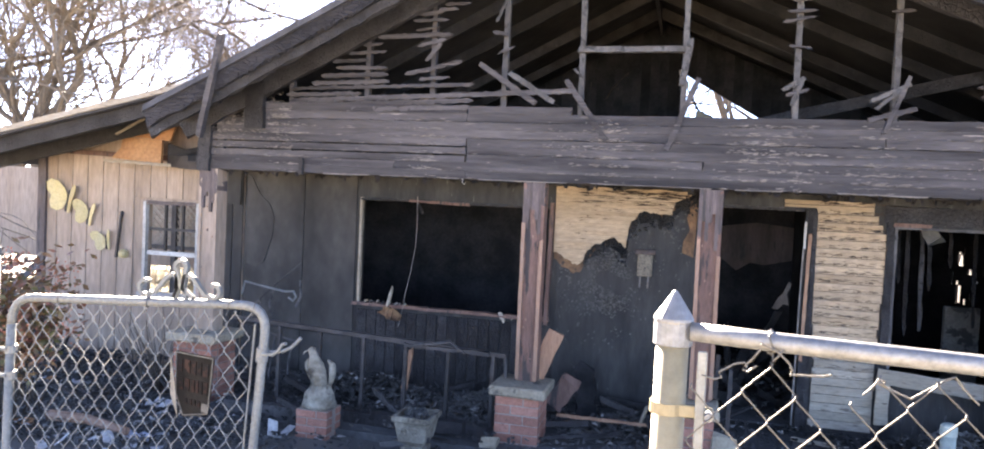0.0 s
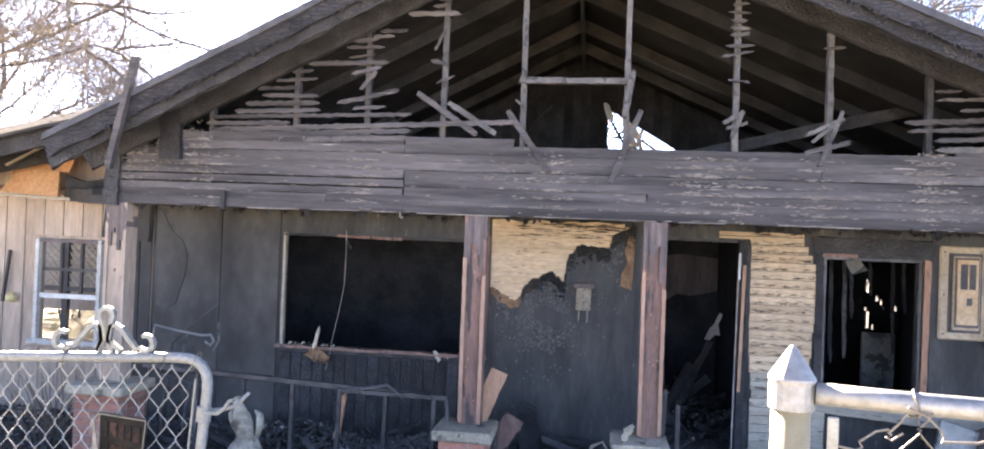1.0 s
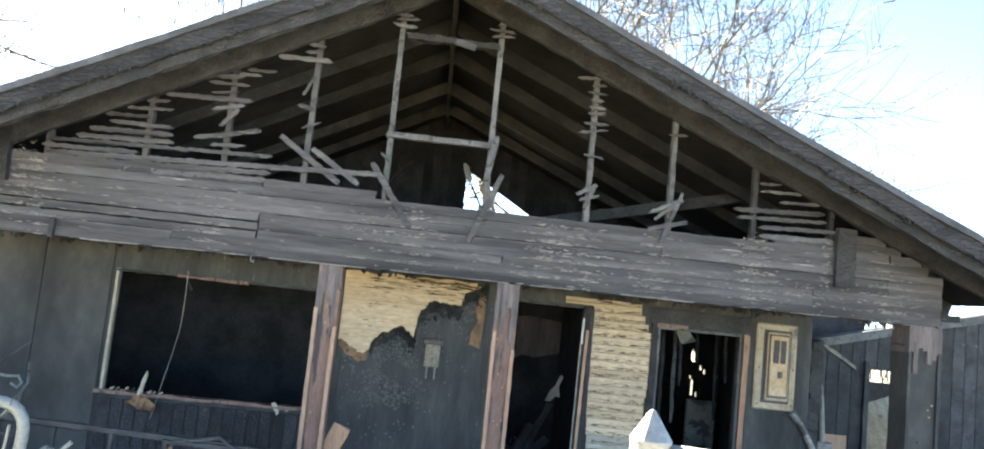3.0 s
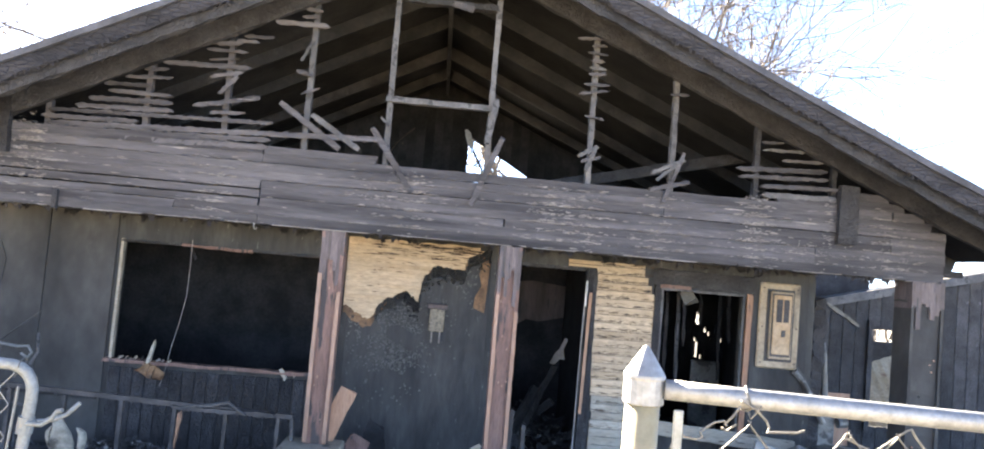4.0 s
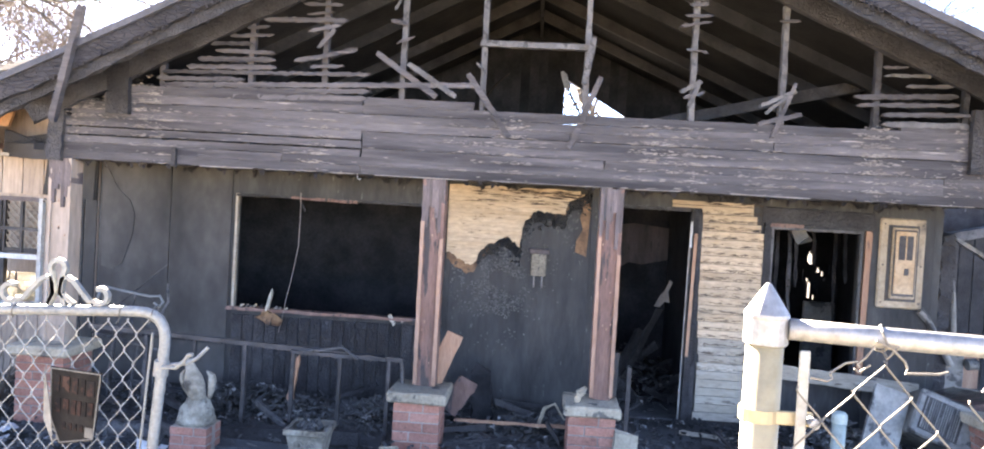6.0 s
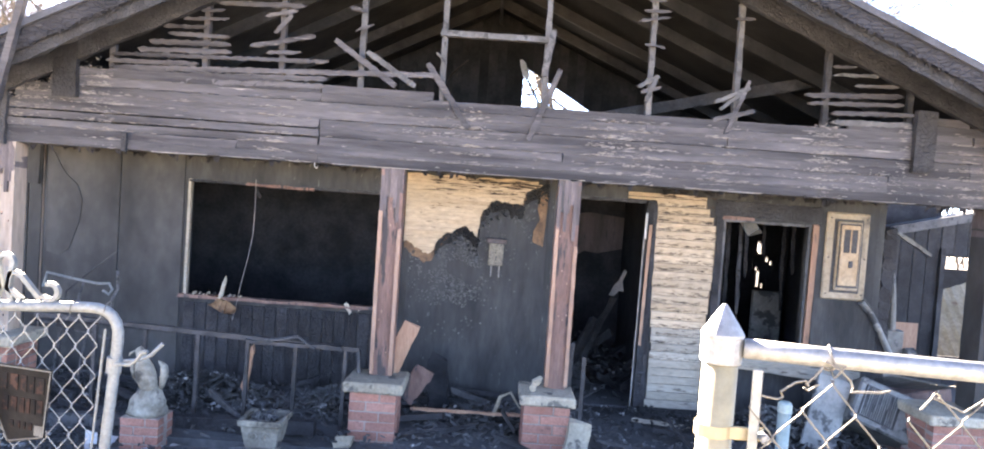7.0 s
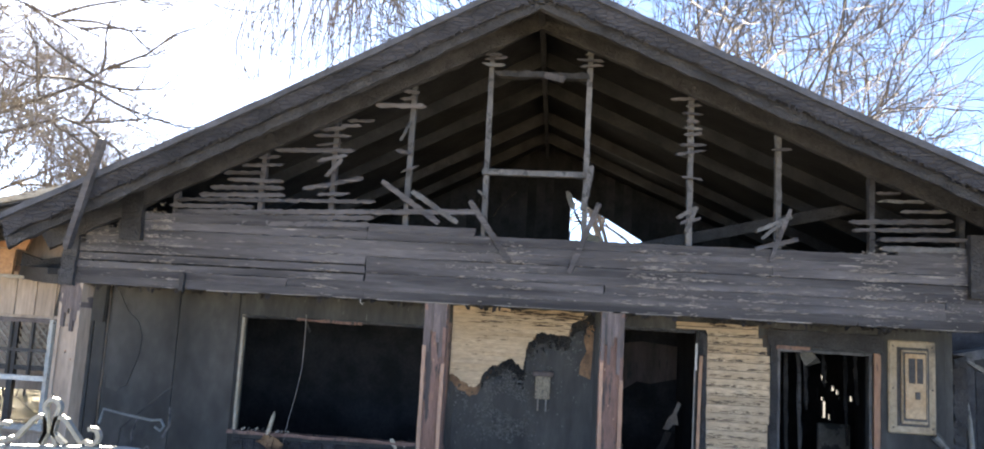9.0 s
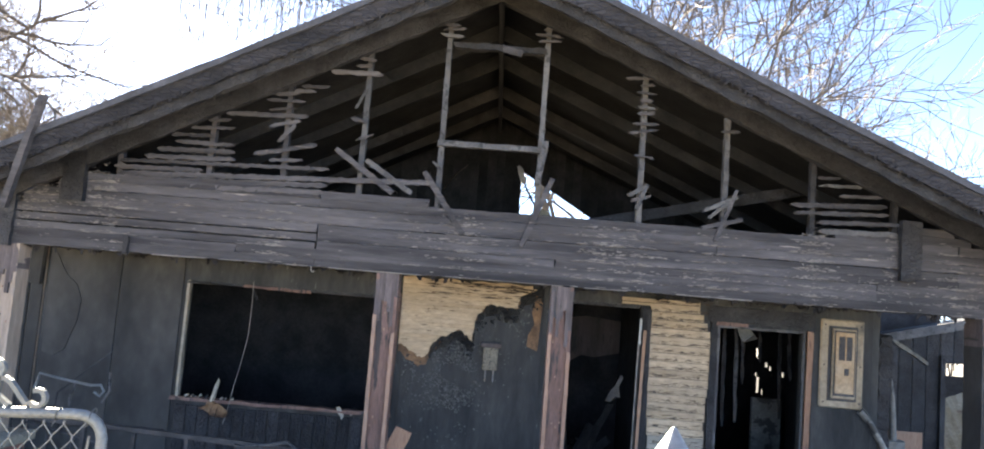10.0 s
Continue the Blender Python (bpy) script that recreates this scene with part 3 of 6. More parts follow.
# boards hanging askew
for k, (p0, p1, h) in enumerate([((-0.804, 2.847), (-0.34, 2.538), 0.04), ((-0.561, 2.775), (-0.195, 2.543), 0.04), ((-0.11, 2.72), (0.212, 2.269), 0.042), ((-0.057, 2.807), (0.013, 2.738), 0.015),
                                 ((0.86, 2.74), (0.66, 2.22), 0.04), ((0.79, 3.02), (0.74, 2.68), 0.045), ((2.247, 2.758), (2.10, 2.36), 0.03), ((2.008, 2.585), (2.247, 2.70), 0.026),
                                 ((1.999, 2.456), (2.302, 2.537), 0.032), ((1.43, 2.653), (1.584, 2.745), 0.03), ((1.46, 2.62), (1.60, 2.66), 0.022), ((2.042, 2.53), (2.194, 2.664), 0.026),
                                 ((-1.24, 2.86), (-1.12, 3.0), 0.03), ((-0.673, 3.166), (-0.60, 3.324), 0.022), ((0.40, 3.72), (0.56, 3.68), 0.05), ((1.50, 2.55), (1.56, 2.72), 0.03)]):
    bm = bm_beam((p0[0], FY - 0.03, p0[1]), (p1[0], FY - 0.035, p1[1]), 0.014, h, 12, 0.004, taper=0.85, seed=50 + k)
    put(part("loose_board", bm, M_ASH if k % 2 else M_SIDING), gable)
# short upright boards at both ends, and a nailed block under the edge
for xa, xb, za, zb in ((3.47, 3.62, 2.17, 2.62), (-2.83, -2.66, 2.30, 2.72)):
    put(part("end_block", bm_beam(((xa + xb) / 2, FY - 0.05, za), ((xa + xb) / 2, FY - 0.05, zb), xb - xa, 0.05, 8, 0.004, up=(0, 1, 0)), M_CHAR), gable)
put(part("hook_block", bm_beam((-2.30, FY - 0.04, 2.05), (-2.30, FY - 0.04, 1.92), 0.035, 0.03, 4, 0.004, up=(0, 1, 0)), M_CHAR), gable)
for x in (-0.9, 3.95):
    put(part("bent_nail", bm_tube([(x, FY - 0.02, 1.95), (x + 0.004, FY - 0.03, 1.91), (x + 0.02, FY - 0.03, 1.895), (x + 0.028, FY - 0.03, 1.91)], 0.0025, 5), M_PAPER), gable)
# hanging scrap in the attic hole
put(part("hanging_scrap", bm_beam((0.66, 9.3, 3.42), (0.74, 9.3, 3.22), 0.01, 0.07, 5, 0.008, up=(1, 0, 0), taper=0.4), M_PAPER), gable)
put(part("hanging_scrap", bm_beam((0.74, 9.3, 3.22), (0.90, 9.3, 2.92), 0.01, 0.025, 5, 0.006, up=(1, 0, 0), taper=0.4), M_CHAR), gable)
put(part("hanging_scrap", bm_beam((0.86, 9.0, 2.86), (1.05, 9.0, 2.76), 0.02, 0.14, 5, 0.01, taper=0.6), M_CONC), gable)

# old paint left as flakes on the lap boards
bm = bmesh.new()
r = random.Random(17)
for k in range(1100):
    x = r.choice((0.22, 1.20, 1.52, 2.84, -2.45, 3.9, 2.1, -1.2)) + r.gauss(0, 0.09) if r.random() < 0.85 else r.uniform(-3.1, 4.3)
    z = r.uniform(1.95, edge_z(x) - 0.06)
    if roof_z(x) - 0.35 < z:
        continue
    w, h = r.uniform(0.006, 0.05), r.uniform(0.0015, 0.006)
    z = BEAM_Z + COURSE * round((z - BEAM_Z) / COURSE) + abs(r.gauss(0, 0.012))
    y = FY - 0.029
    v = [bm.verts.new((x + a * w * r.uniform(0.5, 1), y + r.uniform(-0.002, 0.002), z + b * h * r.uniform(0.4, 1))) for a, b in ((-1, -0.2), (-0.3, -1), (0.7, -0.8), (1, 0.3), (0.2, 1), (-0.6, 0.8))]
    bm.faces.new(v)
for cx, cz, sx, sz, n in ((0.24, 2.28, 0.06, 0.09, 90), (1.30, 2.20, 0.10, 0.07, 120), (1.52, 2.12, 0.05, 0.10, 60), (2.85, 2.22, 0.04, 0.16, 130), (3.95, 2.10, 0.18, 0.08, 120), (2.1, 2.05, 0.25, 0.05, 80), (-2.46, 2.35, 0.03, 0.16, 70), (-2.9, 2.35, 0.12, 0.12, 70), (3.2, 2.08, 0.2, 0.05, 80), (-3.05, 2.32, 0.10, 0.13, 260), (-2.56, 2.36, 0.05, 0.13, 150), (2.80, 2.30, 0.07, 0.10, 120), (3.42, 2.30, 0.03, 0.13, 90), (-0.05, 2.20, 0.1, 0.06, 60)):
    for k in range(n):
        x, z = r.gauss(cx, sx), min(max(r.gauss(cz, sz), 1.95), edge_z(cx) - 0.02)
        w, h = r.uniform(0.004, 0.03), r.uniform(0.0012, 0.006)
        z = BEAM_Z + COURSE * round((z - BEAM_Z) / COURSE) + abs(r.gauss(0, 0.022))
        v = [bm.verts.new((x + a * w * r.uniform(0.5, 1), FY - 0.0295 + r.uniform(-0.002, 0.002), z + b * h * r.uniform(0.4, 1))) for a, b in ((-1, -0.2), (-0.3, -1), (0.7, -0.8), (1, 0.3), (0.2, 1), (-0.6, 0.8))]
        bm.faces.new(v)
x = -3.2
while x < 4.3:
    L = r.uniform(0.15, 0.9)
    if r.random() < 0.7:
        beam(bm, (x, FY - 0.024, BEAM_Z + r.uniform(-0.004, 0.004)), (min(4.34, x + L), FY - 0.024, BEAM_Z + r.uniform(-0.004, 0.004)), 0.006, r.uniform(0.004, 0.009), 8, 0.0015)
    x += L + r.uniform(0.0, 0.2)
flakes = put(part("paint_flake", bm, M_FLAKE), gable)
tagged(flakes, kind="stuff")

# burnt shreds under the beam
bm = bmesh.new()
r = random.Random(23)
for k in range(60):
    x = r.uniform(-3.2, 4.3)
    L = r.uniform(0.01, 0.05) * (2.2 if r.random() < 0.08 else 1)
    beam(bm, (x, FY + r.uniform(0.0, 0.1), BEAM_Z + 0.03), (x + r.uniform(-0.02, 0.02), FY + r.uniform(0.0, 0.1), BEAM_Z - L), 0.006, r.uniform(0.01, 0.05), 2, 0.004, up=(1, 0, 0), taper=0.5)
for k in range(120):
    x = r.uniform(-3.4, 3.9)
    L = r.uniform(0.02, 0.10)
    beam(bm, (x, WY - 0.03, 2.0), (x + r.uniform(-0.03, 0.03), WY - 0.03, 2.0 - L), 0.006, r.uniform(0.02, 0.08), 2, 0.006, up=(1, 0, 0), taper=0.5)
for k in range(520):
    x = r.uniform(-3.1, 5.0)
    z = roof_z(x) - 0.185
    L = r.uniform(0.008, 0.035)
    a = Vector((x, 5.185 + r.uniform(-0.004, 0.01), z + 0.012))
    beam(bm, a, a + Vector((r.uniform(-0.02, 0.02), 0, -L)), 0.006, r.uniform(0.012, 0.05), 1, 0.005, up=(1, 0, 0), taper=0.4)
tagged(put(part("charred_shred", bm, M_FASCIA), gable), kind="stuff")

# ---- porch posts and piers ----
def post(x, y, z0, z1, w, label, material=None, burnt=0.3):
    e = empty("porch_post", (x, y, z0), label, "post", "porch posts")
    put(part("core", bm_beam((x, y, z0), (x, y, z1), w - 0.03, w * 0.8, 26, 0.003, up=(0, 1, 0)), material or M_POST), e)
    for s in (-1, 1):
        put(part("side_board", bm_beam((x + s * (w / 2 - 0.011), y - 0.012, z0 + 0.02), (x + s * (w / 2 - 0.011), y - 0.012, z1 - 0.01), 0.024, w * 0.86, 26, 0.0025, up=(0, 1, 0)), material or M_POST), e)
        if material is None:
            put(part("bare_edge", bm_beam((x + s * (w / 2 - 0.012), y - w * 0.49, z0 + 0.02), (x + s * (w / 2 - 0.010), y - w * 0.49, z1 - burnt - 0.06 * s), 0.027, 0.016, 24, 0.003, up=(0, 1, 0), taper=0.7), M_BAREWOOD), e)
    for i in range(9):
        za, xa = rng.uniform(z0 + 0.1, z1 - 0.2), x + rng.uniform(-0.3, 0.3) * w
        put(part("nail_mark", bx(xa - 0.004, xa + 0.004, y - w * 0.452, y - w * 0.39, za, za + rng.uniform(0.006, 0.016)), M_BAREWOOD if i % 3 else M_CHAR), e)
    for i in range(7):
        xa = x - w / 2 + w * (i + 0.5) / 7
        low = z1 - burnt * rng.uniform(0.35, 1.25)
        put(part("charred_strip", bm_beam((xa, y - 0.013, low), (xa, y - 0.013, z1), w / 7 + 0.002, w * 0.87, 8, 0.002, up=(0, 1, 0), taper=0.97), M_SMOKED), e)
    return e


post(-0.318, FY + 0.07, 0.375, 1.935, 0.165, "scorched wooden porch post on a brick pier", burnt=0.38)
post(0.995, FY + 0.07, 0.375, 1.935, 0.165, "scorched wooden porch post on a brick pier", burnt=0.42)
post(-3.20, FY + 0.07, 0.50, 1.95, 0.175, "weathered tan porch post at the burnt corner", M_WING, 0.35)
post(4.22, FY + 0.07, 0.42, 1.94, 0.26, "grey charred end post of the porch", M_PANEL, 0.3)

BW, BH, BD, J = 0.2, 0.058, 0.095, 0.009


def brick_mesh(name, w, d, h, seed):
    bm = bmesh.new()
    box(bm, -w / 2, w / 2, -d / 2, d / 2, 0, h, bevel=0.004)
    r = random.Random(seed)
    for v in bm.verts:
        v.co += Vector([r.uniform(-0.0018, 0.0018) for _ in range(3)])
    me = bpy.data.meshes.new(name)
    bmesh.ops.recalc_face_normals(bm, faces=bm.faces[:])
    bm.to_mesh(me)
    bm.free()
    me.materials.append(M_BRICK)
    return me


BRICKS = {}


def brick(parent, x, y, z, w, d, h, seed):
    key = (round(w, 3), round(d, 3), round(h, 3), seed % 3)
    if key not in BRICKS:
        BRICKS[key] = brick_mesh("brick", w, d, h, seed % 3)
    ob = new("brick", BRICKS[key])
    ob.location = Vector((x, y, z)) - parent.location
    ob.parent = parent
    return ob


def pier(x, y, z0, z1, w, d, cap, label, name="brick_pier", capmat=None, tilt=0.0):
    """A brick pier: mortar core, bricks in bond, and a cap slab if asked for."""
    e = empty(name, (x, y, z0), label, "pier", "brick piers")
    top = z1 - (0.075 if cap else 0)
    rows = max(1, round((top - z0) / (BH + J)))
    hh = (top - z0) / rows
    put(part("mortar_core", bx(x - w / 2 + 0.006, x + w / 2 - 0.006, y - d / 2 + 0.006, y + d / 2 - 0.006, z0, top - 0.002), M_MORTAR), e)
    for r in range(rows):
        zz = z0 + r * hh + J / 2
        cuts = [0, w * 0.64, w] if r % 2 else [0, w * 0.36, w]
        if w > 0.5:
            k = round(w / 0.21)
            cuts = [0] + [w * (i + (0.5 if r % 2 else 0)) / k for i in range(1, k)] + [w]
        for c0, c1 in zip(cuts, cuts[1:]):
            for s in (-1, 1):
                brick(e, x - w / 2 + (c0 + c1) / 2, y + s * (d / 2 - BD / 2), zz, c1 - c0 - J, BD, hh - J, r)
        for s in (-1, 1):
            inner = d - 2 * BD - 2 * J
            if inner > 0.05:
                brick(e, x + s * (w / 2 - BD / 2), y, zz, BD, inner, hh - J, r + 1)
    if cap:
        bm = bmesh.new()
        box(bm, x - w / 2 - cap, x + w / 2 + cap, y - d / 2 - cap, y + d / 2 + cap, top, z1, bevel=0.012)
        bmesh.ops.subdivide_edges(bm, edges=bm.edges[:], cuts=2, use_grid_fill=True)
        for v in bm.verts:
            v.co += noise.noise_vector(v.co * 9) * 0.007
        put(part("cap_slab", bm, capmat or M_CONC, None, "chipped concrete cap slab"), e)
    return e


pier(-0.335, FY - 0.03, -0.12, 0.385, 0.345, 0.36, 0.045, "red brick porch pier with a chipped concrete cap")
pier(0.925, FY - 0.03, -0.12, 0.375, 0.345, 0.36, 0.03, "red brick porch pier with a chipped concrete cap")
pier(-3.19, FY - 0.0, -0.12, 0.53, 0.38, 0.36, 0.05, "tall red brick corner pier with a concrete cap")
pier(4.16, FY + 0.02, -0.12, 0.43, 0.86, 0.40, 0.05, "wide red brick end pier with a concrete slab")

# ---- porch back wall: claddings ----
xs = [-3.53, -2.87, -2.30]
for xa, xb in zip(xs, xs[1:]):
    part("wall_panel", bx(xa + 0.004, xb - 0.004, WY - 0.014, WY - 0.002, -0.02, 1.99, bevel=0.003), M_PANEL, front)
part("peeling_sheet", slab(bmesh.new(), [(-3.50, 1.02), (-3.52, 1.93), (-3.46, 1.90), (-3.41, 1.80), (-3.35, 1.71), (-3.25, 1.63), (-3.20, 1.50), (-3.215, 1.32), (-3.30, 1.05), (-3.4, 0.99)], WY - 0.021, WY - 0.0145), M_PANEL, front)
part("skirt_board", bm_beam((-3.5, WY - 0.03, 0.43), (-2.32, WY - 0.03, 0.40), 0.02, 0.05, 12, 0.004), M_CHAR, front)
x = -2.26
while x < -0.45:
    part("plank", bx(x + 0.003, x + 0.101, WY - 0.016, WY - 0.002, -0.03, 0.655, bevel=0.003), M_CHAR, front)
    x += 0.104
part("wall_panel", bx(-0.30, 0.93, WY - 0.012, WY - 0.002, -0.03, 1.95, bevel=0.003), M_SOOT, front)
part("wall_panel", bx(3.33, 3.86, WY - 0.012, WY - 0.002, -0.03, 1.95, bevel=0.003), M_SOOT, front)


def lap_patch(x0, x1, z0, z1, low, high, left, right, material, course=0.072, tilt=0.009, gap=0.006):
    """Lap boards cut by uneven burnt borders: low and high are heights over x, left and right are places over z."""
    z = z0
    while z < z1:
        n = int((x1 - x0) / 0.012)
        run = []
        for i in range(n + 1):
            x = x0 + (x1 - x0) * i / n
            lo, hi = max(z, low(x)), min(z + course - gap, high(x))
            inside = hi - lo > 0.003 and left(z) <= x <= right(z)
            if inside:
                run.append((x, lo, hi))
            if (not inside or i == n) and len(run) > 1:
                bm = bmesh.new()
                prev = None
                for x_, lo_, hi_ in run:
                    ring = [bm.verts.new(c) for c in ((x_, WY - 0.018 - tilt, lo_), (x_, WY - 0.018, hi_), (x_, WY - 0.004, hi_), (x_, WY - 0.004, lo_))]
                    if prev:
                        for j in range(4):
                            bm.faces.new((prev[j], prev[(j + 1) % 4], ring[(j + 1) % 4], ring[j]))
                    else:
                        bm.faces.new(ring)
                    prev = ring
                bm.faces.new(prev[::-1])
                part("lap_board", bm, material(z) if callable(material) else material, front)
                run = []
            elif not inside:
                run = []
        z += course


def border(pts, rough, seed):
    def f(x):
        for (xa, za), (xb, zb) in zip(pts, pts[1:]):
            if xa <= x <= xb:
                return za + (zb - za) * (x - xa) / (xb - xa) + rough * noise.noise((x * 14, seed, 0)) + rough * 0.6 * noise.noise((x * 40, seed, 5))
        return pts[0][1] if x < pts[0][0] else pts[-1][1]
    return f


LOW_A = [(-0.4, 1.31), (-0.29, 1.30), (-0.15, 1.20), (-0.07, 1.23), (-0.02, 1.34), (0.10, 1.42), (0.20, 1.46), (0.32, 1.37), (0.335, 1.58), (0.40, 1.66), (0.44, 1.71), (0.60, 1.69), (0.70, 1.70), (0.73, 1.80), (0.85, 1.86), (0.95, 1.9)]
lap_patch(-0.335, 0.87, 1.15, 1.95, border([(x, z + 0.03) for x, z in LOW_A], 0.035, 1), lambda x: 1.935 + 0.02 * noise.noise((x * 6, 0, 0)), lambda z: -0.335, lambda z: 0.84 + 0.05 * noise.noise((z * 20, 3, 0)), M_BEIGE, 0.036, 0.002, 0.001)
low_s = border([(x, z - (0.05 if x < 0.05 else 0.004)) for x, z in LOW_A], 0.04, 8)
bm = bmesh.new()
prev = None
for i in range(81):
    x = -0.33 + 1.24 * i / 80
    lo, hi = low_s(x), min(1.90, border(LOW_A, 0.02, 1)(x) + 0.04)
    ring = [bm.verts.new(c) for c in ((x, WY - 0.016, lo), (x, WY - 0.016, max(hi, lo + 0.01)))]
    if prev:
        bm.faces.new((prev[0], ring[0], ring[1], prev[1]))
    prev = ring
for g in bmesh.ops.extrude_face_region(bm, geom=bm.faces[:])["geom"]:
    if isinstance(g, bmesh.types.BMVert):
        g.co.y += 0.008
part("scorched_sheet", bm, M_SCORCH, front)
part("scorched_sheet", slab(bmesh.new(), [(0.80, 1.40), (0.9, 1.36), (0.92, 1.82), (0.86, 1.86), (0.83, 1.7), (0.86, 1.6), (0.81, 1.5)], WY - 0.019, WY - 0.013), M_SCORCH, front)

low_k = border([(-0.33, 1.18), (-0.1, 1.02), (0.1, 1.16), (0.28, 1.10), (0.42, 0.98), (0.6, 1.22), (0.75, 1.12), (0.93, 1.3)], 0.09, 15)
top_k = border(LOW_A, 0.02, 1)
bm = bmesh.new()
r = random.Random(83)
for k in range(1900):
    if k % 3:
        x, z = r.gauss(0.16, 0.13), r.gauss(1.02, 0.19)
    else:
        x = r.uniform(-0.28, 0.92)
        z = top_k(x) - abs(r.gauss(0, 0.22))
    if not -0.29 < x < 0.92 or z > top_k(x) - 0.04 or z < 0.2 or noise.noise((x * 5, z * 5, 3)) < -0.12:
        continue
    w, h, y = r.uniform(0.003, 0.013), r.uniform(0.003, 0.012), WY - 0.0125
    v = [bm.verts.new((x + a * w * r.uniform(0.5, 1), y - r.uniform(0, 0.007), z + c * h * r.uniform(0.4, 1))) for a, c in ((-1, -0.2), (-0.3, -1), (0.7, -0.8), (1, 0.3), (0.2, 1), (-0.6, 0.8))]
    bm.faces.new(v)
tagged(part("blister", bm, M_BLISTER, front), kind="stuff")
# swollen black char along the burnt border of the boards
bm = bmesh.new()
r = random.Random(84)
for k in range(900):
    x = r.uniform(-0.05, 0.92)
    z = top_k(x) + 0.03 - abs(r.gauss(0, 0.05))
    q = r.uniform(0.004, 0.016)
    c = Vector((x, WY - 0.018 - r.uniform(0, 0.01), z))
    v = [bm.verts.new(c + Vector(p) * q) for p in ((-1, 0, 0.2), (0.3, 0.3, 1), (1, 0.2, -0.3), (-0.2, 0.2, -1), (0.1, -0.9, 0.1))]
    for a, b in ((0, 1), (1, 2), (2, 3), (3, 0)):
        bm.faces.new((v[a], v[b], v[4]))
tagged(part("char_crust", bm, M_SOOT, front), kind="stuff")
# long burnt streaks under the porch roof
bm = bmesh.new()
for k in range(60):
    x, z = r.uniform(-0.12, 0.82), 1.93 - abs(r.gauss(0, 0.06))
    if k % 3 == 0:
        x, z = r.uniform(0.35, 0.82), r.uniform(1.76, 1.93)
    if z < top_k(x) + 0.04:
        continue
    w, h = r.uniform(0.03, 0.13), r.uniform(0.003, 0.012)
    n = 7
    lo = [bm.verts.new((x + w * (2 * i / n - 1), WY - 0.0225 - 0.001 * (k % 5), z - h * r.uniform(0.1, 1) * (1 - abs(2 * i / n - 1)))) for i in range(n + 1)]
    hi = [bm.verts.new((x + w * (2 * i / n - 1), WY - 0.0225 - 0.001 * (k % 5), z + 0.001 + h * r.uniform(0.1, 1) * (1 - abs(2 * i / n - 1)))) for i in range(n + 1)]
    for i in range(n):
        bm.faces.new((lo[i], lo[i + 1], hi[i + 1], hi[i]))
tagged(part("scorch_streak", bm, M_STREAK, front), kind="stuff")
bm = bmesh.new()
r = random.Random(71)
for k in range(1100):
    if k % 4:
        x, z = r.uniform(1.9, 2.42), 1.88 - 1.5 * r.random() ** 1.3
    else:
        x = r.uniform(-0.32, 0.8)
        z = r.uniform(top_k(x) + 0.05, 1.92) if top_k(x) < 1.8 else 1.88
    z = 0.072 * round(z / 0.072) + (0.006 if k % 4 else 0.005 + 1.15 - 0.072 * 16) + abs(r.gauss(0, 0.015))
    if k % 4 == 0 and k % 16:
        continue
    w, h = r.uniform(0.006, 0.06), r.uniform(0.0012, 0.0045)
    v = [bm.verts.new((x + a * w * r.uniform(0.5, 1), WY - 0.0285 + r.uniform(-0.001, 0.001), z + b * h * r.uniform(0.4, 1))) for a, b in ((-1, -0.2), (-0.3, -1), (0.7, -0.8), (1, 0.3), (0.2, 1), (-0.6, 0.8))]
    bm.faces.new(v)
tagged(part("scorch_streak", bm, M_STREAK, front), kind="stuff")

left_b = border([(-0.1, 1.90), (0.5, 1.915), (1.0, 1.88), (1.84, 1.875)], 0.02, 11)
right_b = border([(-0.1, 2.39), (0.4, 2.40), (0.9, 2.40), (1.3, 2.45), (1.6, 2.43), (1.8, 2.33), (1.95, 2.30)], 0.03, 12)
lap_patch(1.60, 2.50, 0.0, 1.90, lambda x: 1.845 if x < 1.88 else -0.05, lambda x: 1.905, lambda z: 1.62 + 0.02 * noise.noise((z * 9, 1, 1)) if z > 1.80 else left_b(z), right_b, lambda z: M_BEIGE if z > 0.62 + 0.1 * math.sin(z * 90) else M_PALE)
part("low_wall_board", bm_beam((2.40, WY - 0.1, 0.50), (3.75, WY - 0.12, 0.40), 0.03, 0.12, 14, 0.004), M_PALE, front)
part("low_wall_board", bm_beam((2.45, WY - 0.08, 0.47), (2.45, WY - 0.08, 0.1), 0.03, 0.1, 6, 0.004, up=(1, 0, 0)), M_PALE, front)


